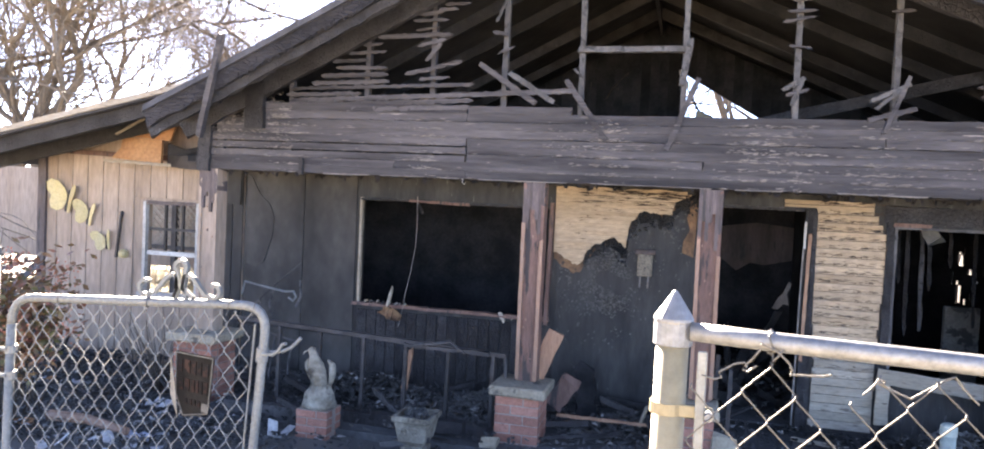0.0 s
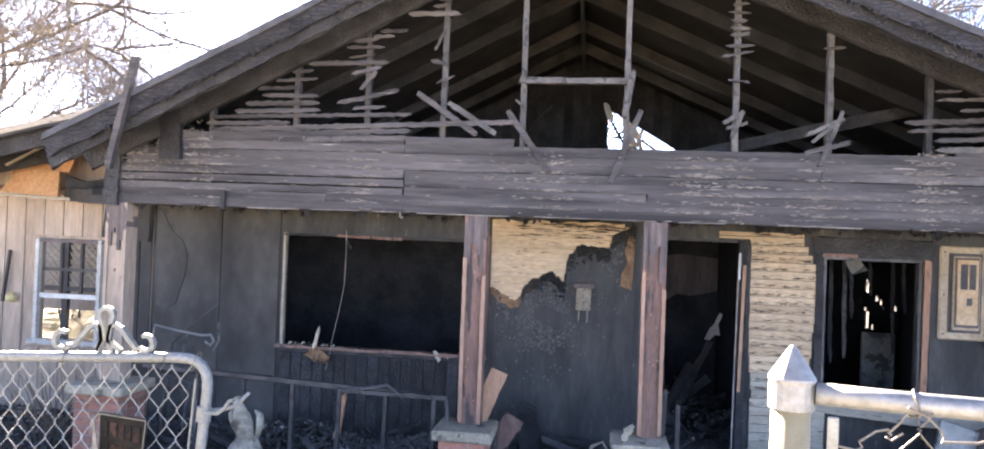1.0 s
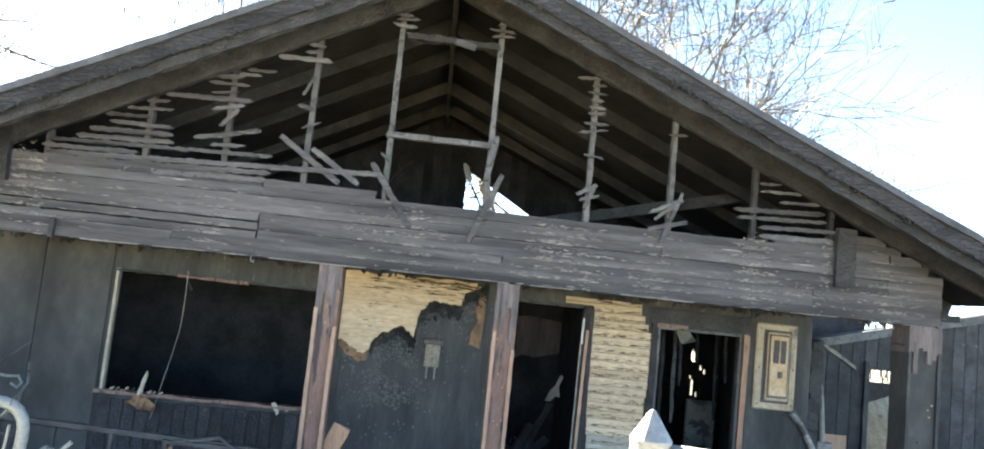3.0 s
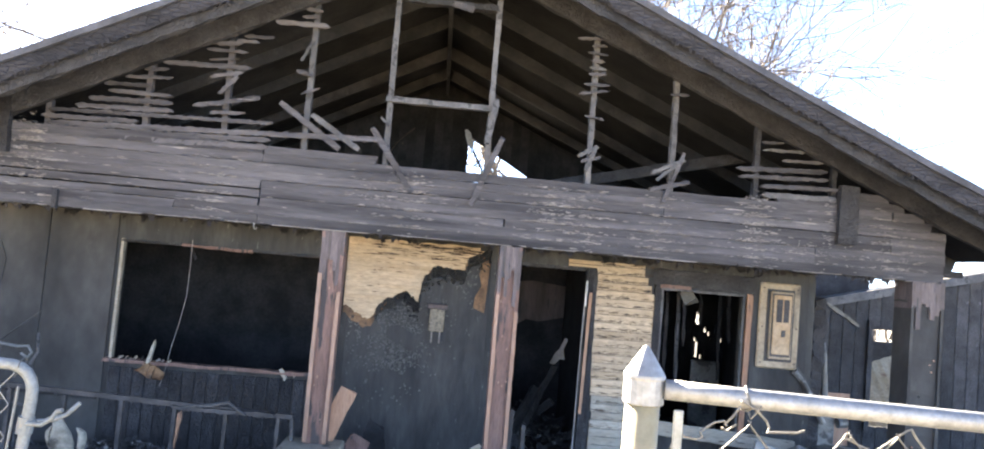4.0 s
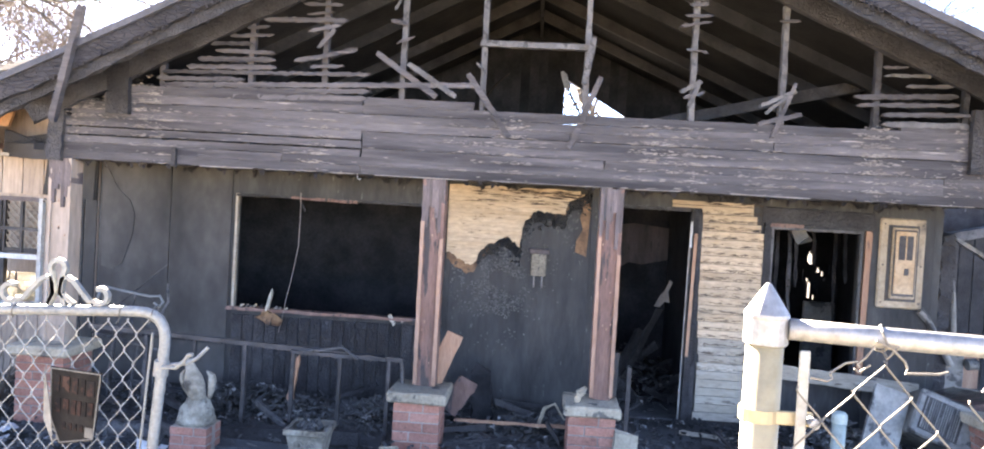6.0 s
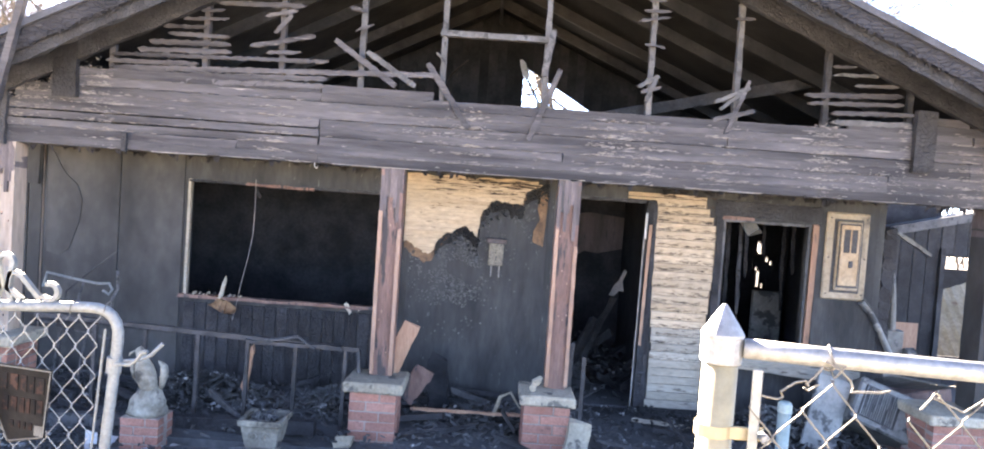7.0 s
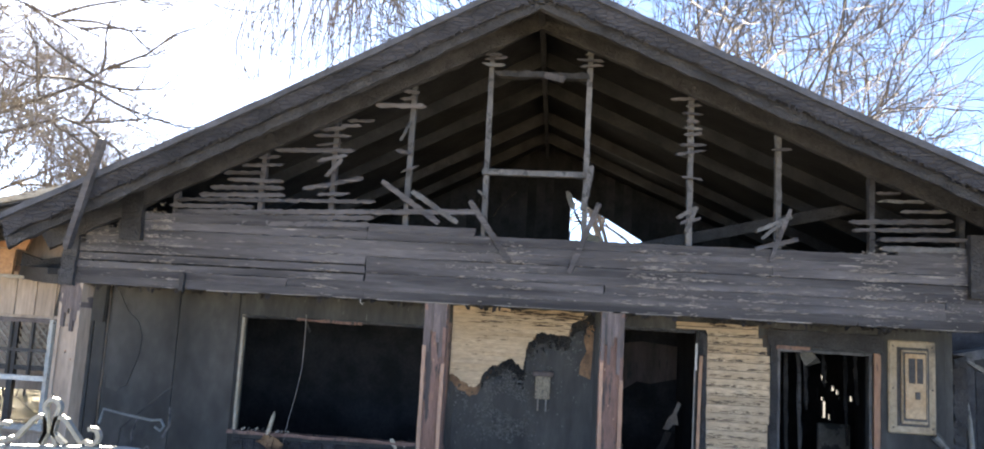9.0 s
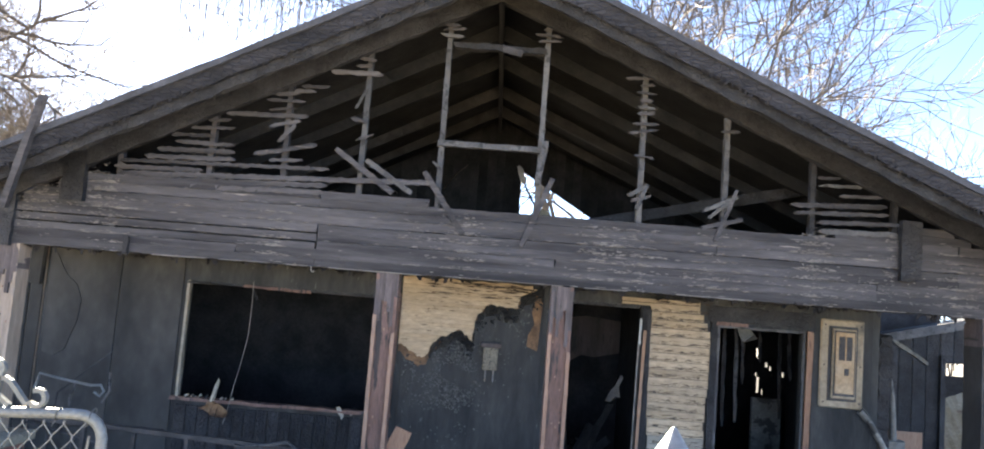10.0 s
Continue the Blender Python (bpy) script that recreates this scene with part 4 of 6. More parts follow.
# ---- openings ----
def frame_set(name, hole, y, w, material, label, sides="lrtb", sill=None):
    e = empty(name, ((hole[0] + hole[1]) / 2, y, hole[2]), label, "window" if "window" in name else "door", kind="structure")
    x0, x1, z0, z1 = hole
    if "l" in sides:
        put(part("jamb", bm_beam((x0 + w / 2, y, z0), (x0 + w / 2, y, z1), w, 0.05, 18, 0.003, up=(0, 1, 0)), material), e)
    if "r" in sides:
        put(part("jamb", bm_beam((x1 - w / 2, y, z0), (x1 - w / 2, y, z1), w, 0.05, 18, 0.003, up=(0, 1, 0)), material), e)
    if "t" in sides:
        put(part("head", bm_beam((x0, y, z1 - w / 2), (x1, y, z1 - w / 2), 0.05, w, 22, 0.004), M_CHAR if sill else material), e)
    if "b" in sides:
        put(part("sill", bm_beam((x0 - 0.03, y - 0.02, z0 + w / 2), (x1 + 0.03, y - 0.02, z0 + w / 2), 0.08, w * 1.3, 26, 0.006), sill or material), e)
    return e


win1 = frame_set("window_1", W1, WY - 0.01, 0.022, M_PALE, "burnt-out front window opening with a scorched sill", "ltb", M_POST)
put(part("jamb", bm_beam((-0.375, WY - 0.03, 0.66), (-0.36, WY - 0.03, 1.78), 0.035, 0.05, 14, 0.004, up=(0, 1, 0)), M_POST), win1)
put(part("head_scrap", bm_beam((-1.75, WY - 0.03, 1.735), (-1.15, WY - 0.03, 1.725), 0.02, 0.022, 10, 0.006), M_POST), win1)
put(part("hanging_wire", bm_tube([(-1.66, WY - 0.06, 1.78), (-1.655, WY - 0.06, 1.55), (-1.66, WY - 0.06, 1.3), (-1.70, WY - 0.06, 1.05), (-1.74, WY - 0.07, 0.85), (-1.77, WY - 0.07, 0.66), (-1.80, WY - 0.07, 0.52)], 0.0027, 5), M_FLAKE), win1)
put(part("sill_scrap", bm_beam((-1.92, WY - 0.07, 0.70), (-1.87, WY - 0.08, 0.90), 0.03, 0.03, 5, 0.005, taper=0.5), M_PALE), win1)
put(part("sill_scrap", bm_beam((-1.98, WY - 0.08, 0.68), (-1.82, WY - 0.08, 0.62), 0.04, 0.10, 5, 0.02, taper=0.5), M_SCORCH), win1)
put(part("sill_scrap", bm_beam((-0.80, WY - 0.06, 0.74), (-0.76, WY - 0.06, 0.66), 0.02, 0.03, 4, 0.006), M_PALE), win1)
r = random.Random(61)
for k in range(16):
    x = -2.22 + 0.42 * r.random() ** 1.2 if k < 12 else r.uniform(-1.8, -0.5)
    q = r.uniform(0.008, 0.028)
    put(part("sill_crumb", bm_beam((x, WY - 0.04, 0.735 - 0.03 * (x + 2.2)), (x + q, WY - 0.05, 0.745 + q * r.uniform(0, 1.2) - 0.03 * (x + 2.2)), q, q * 0.7, 2, q * 0.25, taper=0.6, seed=k), (M_PALE, M_FLAKE, M_CHAR)[k % 3]), win1)
door = frame_set("door_1", (1.02, 1.80, -0.05, 1.84), WY + 0.03, 0.03, M_CHAR, "burnt-out front doorway open to the black room", "lt")
put(part("jamb", bm_beam((1.83, WY - 0.015, -0.03), (1.84, WY - 0.015, 1.83), 0.06, 0.05, 22, 0.004, up=(0, 1, 0)), M_CHAR), door)
put(part("jamb_board", bm_beam((1.815, WY - 0.045, 0.55), (1.835, WY - 0.045, 1.62), 0.026, 0.014, 18, 0.003, up=(0, 1, 0), taper=0.8), M_RAW), door)
put(part("jamb_strip", bm_beam((1.795, WY - 0.03, 1.50), (1.797, WY - 0.03, 1.72), 0.016, 0.02, 6, 0.003, up=(0, 1, 0)), M_WHITE), door)
put(part("jamb_strip", bm_beam((1.775, WY - 0.02, -0.05), (1.79, WY - 0.02, 1.5), 0.012, 0.02, 16, 0.002, up=(0, 1, 0)), M_FLAKE), door)
put(part("jamb_edge", bm_beam((1.875, WY - 0.02, 0.0), (1.87, WY - 0.02, 1.8), 0.03, 0.05, 22, 0.006, up=(0, 1, 0)), M_CHAR), door)
win2 = frame_set("window_2", W2, WY - 0.01, 0.02, M_ASH, "burnt-out side window opening with bare trim", "ltr")
put(part("trim_board", bm_beam((3.285, WY - 0.02, 0.35), (3.30, WY - 0.02, 1.72), 0.05, 0.03, 16, 0.003, up=(0, 1, 0)), M_RAW), win2)
put(part("trim_board", bm_beam((2.45, WY - 0.02, 0.35), (2.45, WY - 0.02, 1.76), 0.06, 0.03, 16, 0.006, up=(0, 1, 0)), M_CHAR), win2)
put(part("head_board", bm_beam((2.40, WY - 0.02, 1.82), (3.34, WY - 0.02, 1.81), 0.03, 0.14, 16, 0.006), M_CHAR), win2)
put(part("head_strip", bm_beam((2.47, WY - 0.03, 1.735), (2.74, WY - 0.03, 1.735), 0.02, 0.03, 8, 0.003), M_POST), win2)
win3 = frame_set("window_3", WW, WY - 0.02, 0.036, M_WHITE, "white painted sash window of the wing, panes gone", "lrb")
put(part("head", bm_beam((WW[0], WY - 0.02, WW[3] - 0.018), (WW[1], WY - 0.02, WW[3] - 0.018), 0.05, 0.036, 14, 0.003), M_SMOKED, None, "smoke-blackened head"), win3)
put(part("meeting_rail", bx(-4.70, -4.10, WY - 0.02, WY + 0.02, 1.03, 1.075), M_WHITE), win3)
for x in (-4.50, -4.29):
    put(part("glazing_bar", bx(x - 0.012, x + 0.012, WY, WY + 0.03, 1.08, 1.56), M_IRON), win3)
put(part("glazing_bar", bx(-4.69, -4.11, WY + 0.002, WY + 0.028, 1.29, 1.32), M_IRON), win3)

# ---- wing ----
x = -6.08
while x < -3.62:
    w = 0.2 if x + 0.2 < -3.56 else -3.56 - x
    spans = [(-0.1, 2.1)]
    if x + w > WW[0] - 0.02 and x < WW[1] + 0.02:
        spans = [(-0.1, WW[2] - 0.04), (WW[3] + 0.03, 2.1)]
    for lo, hi in spans:
        part("plank", bx(x + 0.004, x + w - 0.004, WY - 0.018, WY - 0.002, lo, hi, bevel=0.003), M_WING if x < -4.0 else M_PANEL, wing)
    x += 0.2
part("corner_board", bm_beam((-6.06, WY - 0.03, -0.1), (-6.06, WY - 0.03, 2.1), 0.1, 0.04, 16, 0.003, up=(0, 1, 0)), M_SMOKED, wing)
part("trim_board", bm_beam((-6.1, WY - 0.03, 2.1), (-3.5, WY - 0.03, 2.03), 0.03, 0.05, 20, 0.003), M_POST, wing)
part("soot_board", bm_beam((-4.05, WY - 0.03, 1.82), (-3.57, WY - 0.05, 1.80), 0.02, 0.38, 10, 0.006), M_PANEL, wing)
wroof = empty("roof_wing", (-4.6, 6, 2.4), "low sloping wing roof with a pale metal edge", "roof", kind="structure")
za, zb = 2.69, 1.98
put(part("deck", bm_beam((-3.25, 8.1, za - 0.02), (-6.5, 8.1, zb - 0.02), 4.9, 0.05, 12, 0.004), M_SHINGLE), wroof)
put(part("metal_edge", bm_beam((-3.25, 5.64, za), (-6.5, 5.64, zb), 0.03, 0.05, 20, 0.003), M_PALE), wroof)
for y in (5.75, 6.3):
    put(part("rafter", bm_beam((-3.3, y, za - 0.11), (-6.4, y, zb - 0.1), 0.045, 0.13, 20, 0.004), M_CHAR), wroof)
put(part("beam", bm_beam((-3.3, 5.74, 1.98), (-4.3, 6.6, 2.02), 0.06, 0.12, 10, 0.004), M_CHAR), wroof)
bits = empty("torn_sheathing", (-4.5, 6.55, 2.0), "torn orange sheathing panels hanging under the wing eave", "panel")
put(part("panel", slab(bmesh.new(), [(-4.93, 2.03), (-4.34, 1.99), (-4.33, 2.22), (-4.80, 2.25), (-4.82, 2.14)], 6.5, 6.53), M_ORANGE), bits)
put(part("panel", slab(bmesh.new(), [(-4.78, 2.26), (-4.25, 2.22), (-4.20, 2.36), (-4.5, 2.34), (-4.76, 2.38)], 6.52, 6.55), M_ORANGE), bits)
put(part("panel", slab(bmesh.new(), [(-4.3, 2.03), (-3.85, 1.98), (-3.8, 2.2), (-4.1, 2.14), (-4.3, 2.2)], 6.55, 6.58), M_CHAR), bits)
put(part("strip", bm_beam((-5.0, 6.48, 2.00), (-3.8, 6.48, 1.96), 0.03, 0.03, 12, 0.003), M_PALE), bits)
put(part("flashing", bm_beam((-4.62, 6.2, 2.25), (-4.19, 6.2, 2.464), 0.02, 0.02, 8, 0.002), M_PALE), bits)
brace = tagged(part("leaning_board", bm_beam((-2.735, 5.14, 2.975), (-2.935, 5.17, 2.17), 0.045, 0.05, 16, 0.003, up=(0, 1, 0), taper=0.8), M_SIDING), "charred upright board nailed across the roof edge", "board")
tagged(part("corner_board", bm_beam((-3.24, FY + 0.0, 1.92), (-3.22, FY + 0.0, 2.62), 0.12, 0.1, 12, 0.008, up=(0, 1, 0)), M_CHAR), "charred corner board under the eave", "board")


def butterfly(x, z, s, turn):
    e = empty("wall_butterfly", (x, WY - 0.03, z), "yellow metal butterfly ornament on the tan wall", "ornament", "wall butterflies")
    rot = Matrix.Translation((x, WY - 0.035, z)) @ Matrix.Rotation(radians(turn), 4, "Y")
    for side, wide in ((-1, 1.0), (1, 0.5)):
        outline = [(0.008, 0.03), (0.04, 0.10), (0.10, 0.15), (0.16, 0.155), (0.19, 0.12), (0.175, 0.06), (0.135, 0.02), (0.14, -0.03), (0.12, -0.085), (0.07, -0.10), (0.03, -0.07), (0.008, -0.02)]
        bm = slab(bmesh.new(), [(side * px * s * wide, pz * s) for px, pz in outline], 0, 0.006)
        bmesh.ops.rotate(bm, cent=(0, 0, 0), matrix=Matrix.Rotation(radians(-side * 24), 3, "Z"), verts=bm.verts[:])
        bm.transform(rot)
        put(part("wing", bm, M_YELLOW), e)
    bm = bm_tube([(0, -0.004, -0.09 * s), (0, -0.008, -0.02 * s), (0, -0.008, 0.05 * s), (0, -0.004, 0.09 * s)], 0.008 * s, 8, 0.005 * s)
    bm.transform(rot)
    put(part("body", bm, M_IRON), e)


butterfly(-5.72, 1.55, 1.3, 12)
butterfly(-5.44, 1.40, 1.0, 12)
butterfly(-5.20, 1.13, 0.85, -8)
tagged(part("wall_stick", bm_beam((-5.0, WY - 0.05, 1.47), (-5.06, WY - 0.05, 0.98), 0.02, 0.03, 8, 0.002, up=(0, 1, 0)), M_IRON), "dark stick hung on the tan wall", "stick")
tagged(part("moth_ornament", lathe(bmesh.new(), [(0.03, 0), (0.05, 0.02), (0.05, 0.06), (0.02, 0.09)], (-4.96, WY - 0.06, 0.98), 10), M_YELLOW), "small yellow ornament on the tan wall", "ornament")

# lattice and dry grass behind the wing
lat = empty("lattice_panel", (-6.4, 9.6, -0.1), "tan crossed-lath garden lattice behind the wing", "lattice")
for k in range(18):
    for sg in (-1, 1):
        x = -7.5 + k * 0.1
        xa, xb = (x, x + 0.9) if sg > 0 else (x + 0.9, x)
        put(part("lath", bm_beam((xa, 9.6 + sg * 0.006, 0.86), (xb, 9.6 + sg * 0.006, 1.76), 0.008, 0.028), M_PALE), lat)
for zz in (0.84, 1.78):
    put(part("rail", bx(-7.6, -5.0, 9.57, 9.63, zz - 0.03, zz + 0.03), M_IRON), lat)
for xx in (-7.55, -6.52, -5.05):
    put(part("upright", bx(xx - 0.04, xx + 0.04, 9.565, 9.635, -0.12, 1.85), M_IRON), lat)
# wall added behind the lattice to block the glaring sunlit ground
tagged(part("wall_yard", bx(-10.5, -5.2, 9.9, 10.0, 0.52, 1.95), M_WING), "tan board wall added behind the lattice against glare", "wall", kind="structure")
tagged(part("yard_grass", bx(-11, -4.6, 10.5, 16, -0.2, -0.06), M_STRAW), "strip of dry yellow lawn behind the wing", "grass", kind="stuff")


def thicket(x0, x1, y0, y1, count, tall, seed, label, rad=0.012):
    """Bare brush: many thin forked stems."""
    r = random.Random(seed)
    verts, faces = [], []

    def stem(p, q, w):
        d = (q - p).cross(Vector((0, 1, 0)))
        d = d.normalized() * w if d.length > 1e-5 else Vector((w, 0, 0))
        e = Vector((0, w, 0))
        i = len(verts)
        verts.extend([p - d, p + d, p + e * 1.7, q])
        faces.extend([(i, i + 1, i + 3), (i + 1, i + 2, i + 3), (i + 2, i, i + 3)])

    for _ in range(count):
        p = Vector((r.uniform(x0, x1), r.uniform(y0, y1), -0.1))
        h = tall * r.uniform(0.45, 1.0)
        q = p + Vector((r.gauss(0, 0.16) * h, r.gauss(0, 0.05) * h, h))
        stem(p, q, rad * r.uniform(1, 2.6))
        for k in range(7):
            f = r.uniform(0.2, 0.95)
            a = p.lerp(q, f)
            b = a + Vector((r.gauss(0, 0.22) * h * (1.1 - f), r.gauss(0, 0.1) * h, r.uniform(0.1, 0.4) * h * (1.15 - f)))
            stem(a, b, rad * 0.7)
            for j in range(3):
                c = a.lerp(b, r.uniform(0.3, 0.95))
                stem(c, c + Vector((r.gauss(0, 0.09) * h, 0, r.uniform(-0.03, 0.13) * h)), rad * 0.45)
    me = bpy.data.meshes.new("brush")
    me.from_pydata([tuple(v) for v in verts], [], faces)
    me.materials.append(M_BARK)
    return tagged(new("bare_brush", me), label, "brush", kind="stuff")


thicket(-22, -7.6, 12.5, 20, 420, 2.3, 60, "low bare brush beside the wing", 0.009)
thicket(-34, -8.5, 21, 34, 700, 4.6, 61, "thicket of bare winter brush beyond the yard")
thicket(-8, 26, 26, 44, 420, 4.2, 62, "distant bare brush behind the house", 0.02)
thicket(-60, 60, 50, 80, 700, 7.0, 63, "far bare woods on the horizon", 0.035)

# ---- right: burnt shed wing ----
shed = empty("burnt_shed", (5.9, 9.0, -0.1), "charred board shed with a tin roof beside the house", "shed")
x = 4.3
while x < 8.6:
    top = 1.70 + 0.24 * (x - 5.2)
    spans = [(-0.1, top)]
    if 5.80 <= x + 0.08 <= 6.28:
        spans = [(-0.1, 0.25), (1.46, top)]
    for lo, hi in spans:
        put(part("board", bx(x + 0.003, x + 0.157, 9.0, 9.03, lo, hi, bevel=0.003), M_CHAR), shed)
    x += 0.16
for x in (5.76, 6.29):
    put(part("door_jamb", bm_beam((x, 8.98, 0.2), (x, 8.98, 1.52), 0.06, 0.04, 10, 0.003, up=(0, 1, 0)), M_CHAR), shed)
put(part("rear_panel", bx(4.3, 8.6, 11.2, 11.25, -0.1, 1.16), M_CHAR), shed)
put(part("rear_rail", bx(4.3, 8.6, 11.2, 11.25, 1.34, 1.40), M_CHAR), shed)
put(part("rear_upright", bx(6.9, 7.0, 11.18, 11.27, -0.1, 2.1), M_CHAR), shed)
# added panel: hides bright sky where the gap above the shed is dark
put(part("upper_panel", slab(bmesh.new(), [(4.4, 1.3), (6.1, 1.3), (6.15, 2.0), (5.8, 2.35), (5.3, 2.3), (5.0, 2.4), (4.4, 2.4)], 9.72, 9.76), M_CHAR), shed)
put(part("low_raw_board", bx(5.1, 5.55, 8.985, 8.998, 0.0, 0.62), M_RAW), shed)
put(part("eave_board", bm_beam((4.3, 8.95, 1.50), (8.6, 8.95, 2.52), 0.04, 0.10, 20, 0.005), M_ASH), shed)
put(part("tin_roof", bm_beam((4.5, 9.3, 1.53), (8.6, 9.3, 2.50), 0.7, 0.02, 20, 0.004), M_GREYMETAL), shed)
bm = bmesh.new()
for i in range(30):
    f = i / 29
    a = [bm.verts.new((6.2 + 1.3 * f, 10.0 + 0.02 * math.sin(i * 2.1), -0.1 + 0.35 * f)), bm.verts.new((6.3 + 1.3 * f, 10.9 + 0.02 * math.sin(i * 2.1), 0.62 + 0.5 * f))]
    if i:
        bm.faces.new((pa[0], a[0], a[1], pa[1]))
    pa = a
for g in bmesh.ops.extrude_face_region(bm, geom=bm.faces[:])["geom"]:
    if isinstance(g, bmesh.types.BMVert):
        g.co.y += 0.004
tagged(part("tin_sheet", bm, M_TIN), "bent corrugated tin sheet leaning behind the shed", "sheet")

# ---- fence and gate ----
fence = empty("chain_link_fence", (0.82, 1.34, 0.14), "chain-link fence end with a pointed steel post cap", "fence")
put(part("terminal_post", bm_tube([(0.815, 1.34, 0.1), (0.817, 1.34, 0.9), (0.82, 1.34, 1.56)], 0.0285, 20), M_CREAM, None, smooth=True), fence)
put(part("post_cap", lathe(bmesh.new(), [(0.0315, 1.546), (0.0335, 1.548), (0.0335, 1.552), (0.0333, 1.586), (0.0345, 1.590), (0.0342, 1.594), (0.030, 1.601), (0.007, 1.636), (0.0045, 1.640), (0.001, 1.642)], (0.82, 1.34, 0), 20), M_GALV, None, "pointed galvanised cap"), fence)
put(part("top_rail", bm_tube([(0.85, 1.325, 1.574), (0.98, 1.305, 1.572), (1.3, 1.29, 1.566), (2.2, 1.26, 1.55), (4.2, 1.2, 1.51)], 0.0165, 16), M_GALV, None, smooth=True), fence)
for zz in (1.437, 1.0, 0.5):
    band = put(part("tension_band", bm_tube([(0.8165, 1.34, zz - 0.01), (0.8165, 1.34, zz + 0.01)], 0.0305, 20), M_CREAM), fence)
    part("band_arm", bx(0.83, 0.893, 1.318, 1.323, zz - 0.011, zz + 0.011, bevel=0.002), M_CREAM, band)
    part("bolt", bm_tube([(0.886, 1.29, zz), (0.886, 1.335, zz)], 0.0075, 8), M_GALV, band)
put(part("line_post", bm_tube([(4.2, 1.2, 0.1), (4.2, 1.2, 1.53)], 0.022, 12), M_GALV), fence)
put(part("tension_bar", bx(0.863, 0.879, 1.306, 1.311, 0.3, 1.545, bevel=0.002), M_SILVER), fence)


def chain_link(x0, x1, z0, top, pitch, tall, r, y, wob, seed, lean=lambda x, z: (x, z), level=None):
    """Upright zigzag wires that hook into their neighbours."""
    rr = random.Random(seed)
    bm = bmesh.new()
    n = int((x1 - x0) / pitch)
    for i in range(n + 1):
        xc = x0 + pitch * i
        pts = []
        zt = top(xc)
        k = 0
        z = zt if level is None else level
        while z > z0:
            side = 1 if (k + i) % 2 else -1
            if z > zt + 0.005:
                z -= tall / 2
                k += 1
                continue
            jx = wob * noise.noise((xc * 5, z * 6, seed))
            jz = wob * noise.noise((xc * 5, z * 6, seed + 9))
            xx, zz = lean(xc + side * (pitch / 2 + r * 0.7) + jx, z + jz)
            yy = y(xx) + side * r * 1.2
            for dx, dz in ((-side * pitch * 0.06, tall * 0.045), (0, 0), (-side * pitch * 0.06, -tall * 0.045)):
                pts.append((xx + dx, yy + (r if dz > 0 else -r), zz + dz))
            z -= tall / 2
            k += 1
        if len(pts) > 3:
            tube(bm, pts, r, 5)
    return bm


TOP = [(0.86, 1.50), (0.90, 1.505), (0.942, 1.54), (0.98, 1.575), (1.01, 1.535), (1.05, 1.48), (1.11, 1.48), (1.14, 1.535), (1.24, 1.55), (1.30, 1.52), (1.6, 1.51), (1.95, 1.535), (2.4, 1.50), (3.9, 1.48)]


def wire_top(x):
    for (xa, za), (xb, zb) in zip(TOP, TOP[1:]):
        if xa <= x <= xb:
            return za + (zb - za) * (x - xa) / (xb - xa)
    return 1.48


put(part("wire_mesh", chain_link(0.876, 3.9, 0.3, wire_top, 0.0405, 0.094, 0.0015, lambda x: 1.285 - 0.03 * (x - 0.9), 0.006, 4, level=1.583), M_WIRE, None, "sagging chain-link wire"), fence)
# the mesh is tied to the rail here and there, its top knuckles pulled open
for x in (0.977, 1.62, 2.4):
    zr = 1.572 - 0.02 * (x - 0.98)
    pts = [(x + 0.004 * math.sin(t * 2), 1.303 + 0.0195 * math.cos(t), zr + 0.0195 * math.sin(t)) for t in [i * 0.5 for i in range(14)]]
    put(part("tie_wire", bm_tube(pts + [(x + 0.004, 1.284, zr - 0.028), (x + 0.012, 1.284, zr - 0.018), (x + 0.02, 1.284, zr - 0.008)], 0.0019, 6), M_WIRE), fence)
for pts in ([(0.870, 1.510), (0.893, 1.507), (0.902, 1.511), (0.897, 1.519), (0.921, 1.534), (0.937, 1.538), (0.941, 1.530)], [(0.937, 1.532), (0.950, 1.548), (0.960, 1.563)], [(0.934, 1.527), (0.941, 1.523), (0.955, 1.535)],
            [(0.960, 1.571), (0.988, 1.559), (1.006, 1.542), (1.010, 1.532), (1.007, 1.525), (1.056, 1.527), (1.069, 1.531)], [(1.117, 1.505), (1.134, 1.523), (1.138, 1.531), (1.147, 1.530), (1.145, 1.524), (1.138, 1.524), (1.184, 1.506), (1.234, 1.543), (1.243, 1.547), (1.257, 1.529), (1.279, 1.507)]):
    put(part("loose_wire", bm_tube([(x, 1.281 + 0.003 * math.sin(x * 90), z) for x, z in pts], 0.0018, 6), M_WIRE), fence)

fence.location += Vector((0.006, 0.0, 0.011))

gate = empty("garden_gate", (-1.65, 2.95, 0.15), "open chain-link garden gate with a silver pipe frame", "gate")
TL, TR, BR_, BL = Vector((-2.335, 2.95, 1.205)), Vector((-0.935, 2.95, 1.275)), Vector((-1.02, 2.95, 0.18)), Vector((-2.36, 2.95, 0.18))


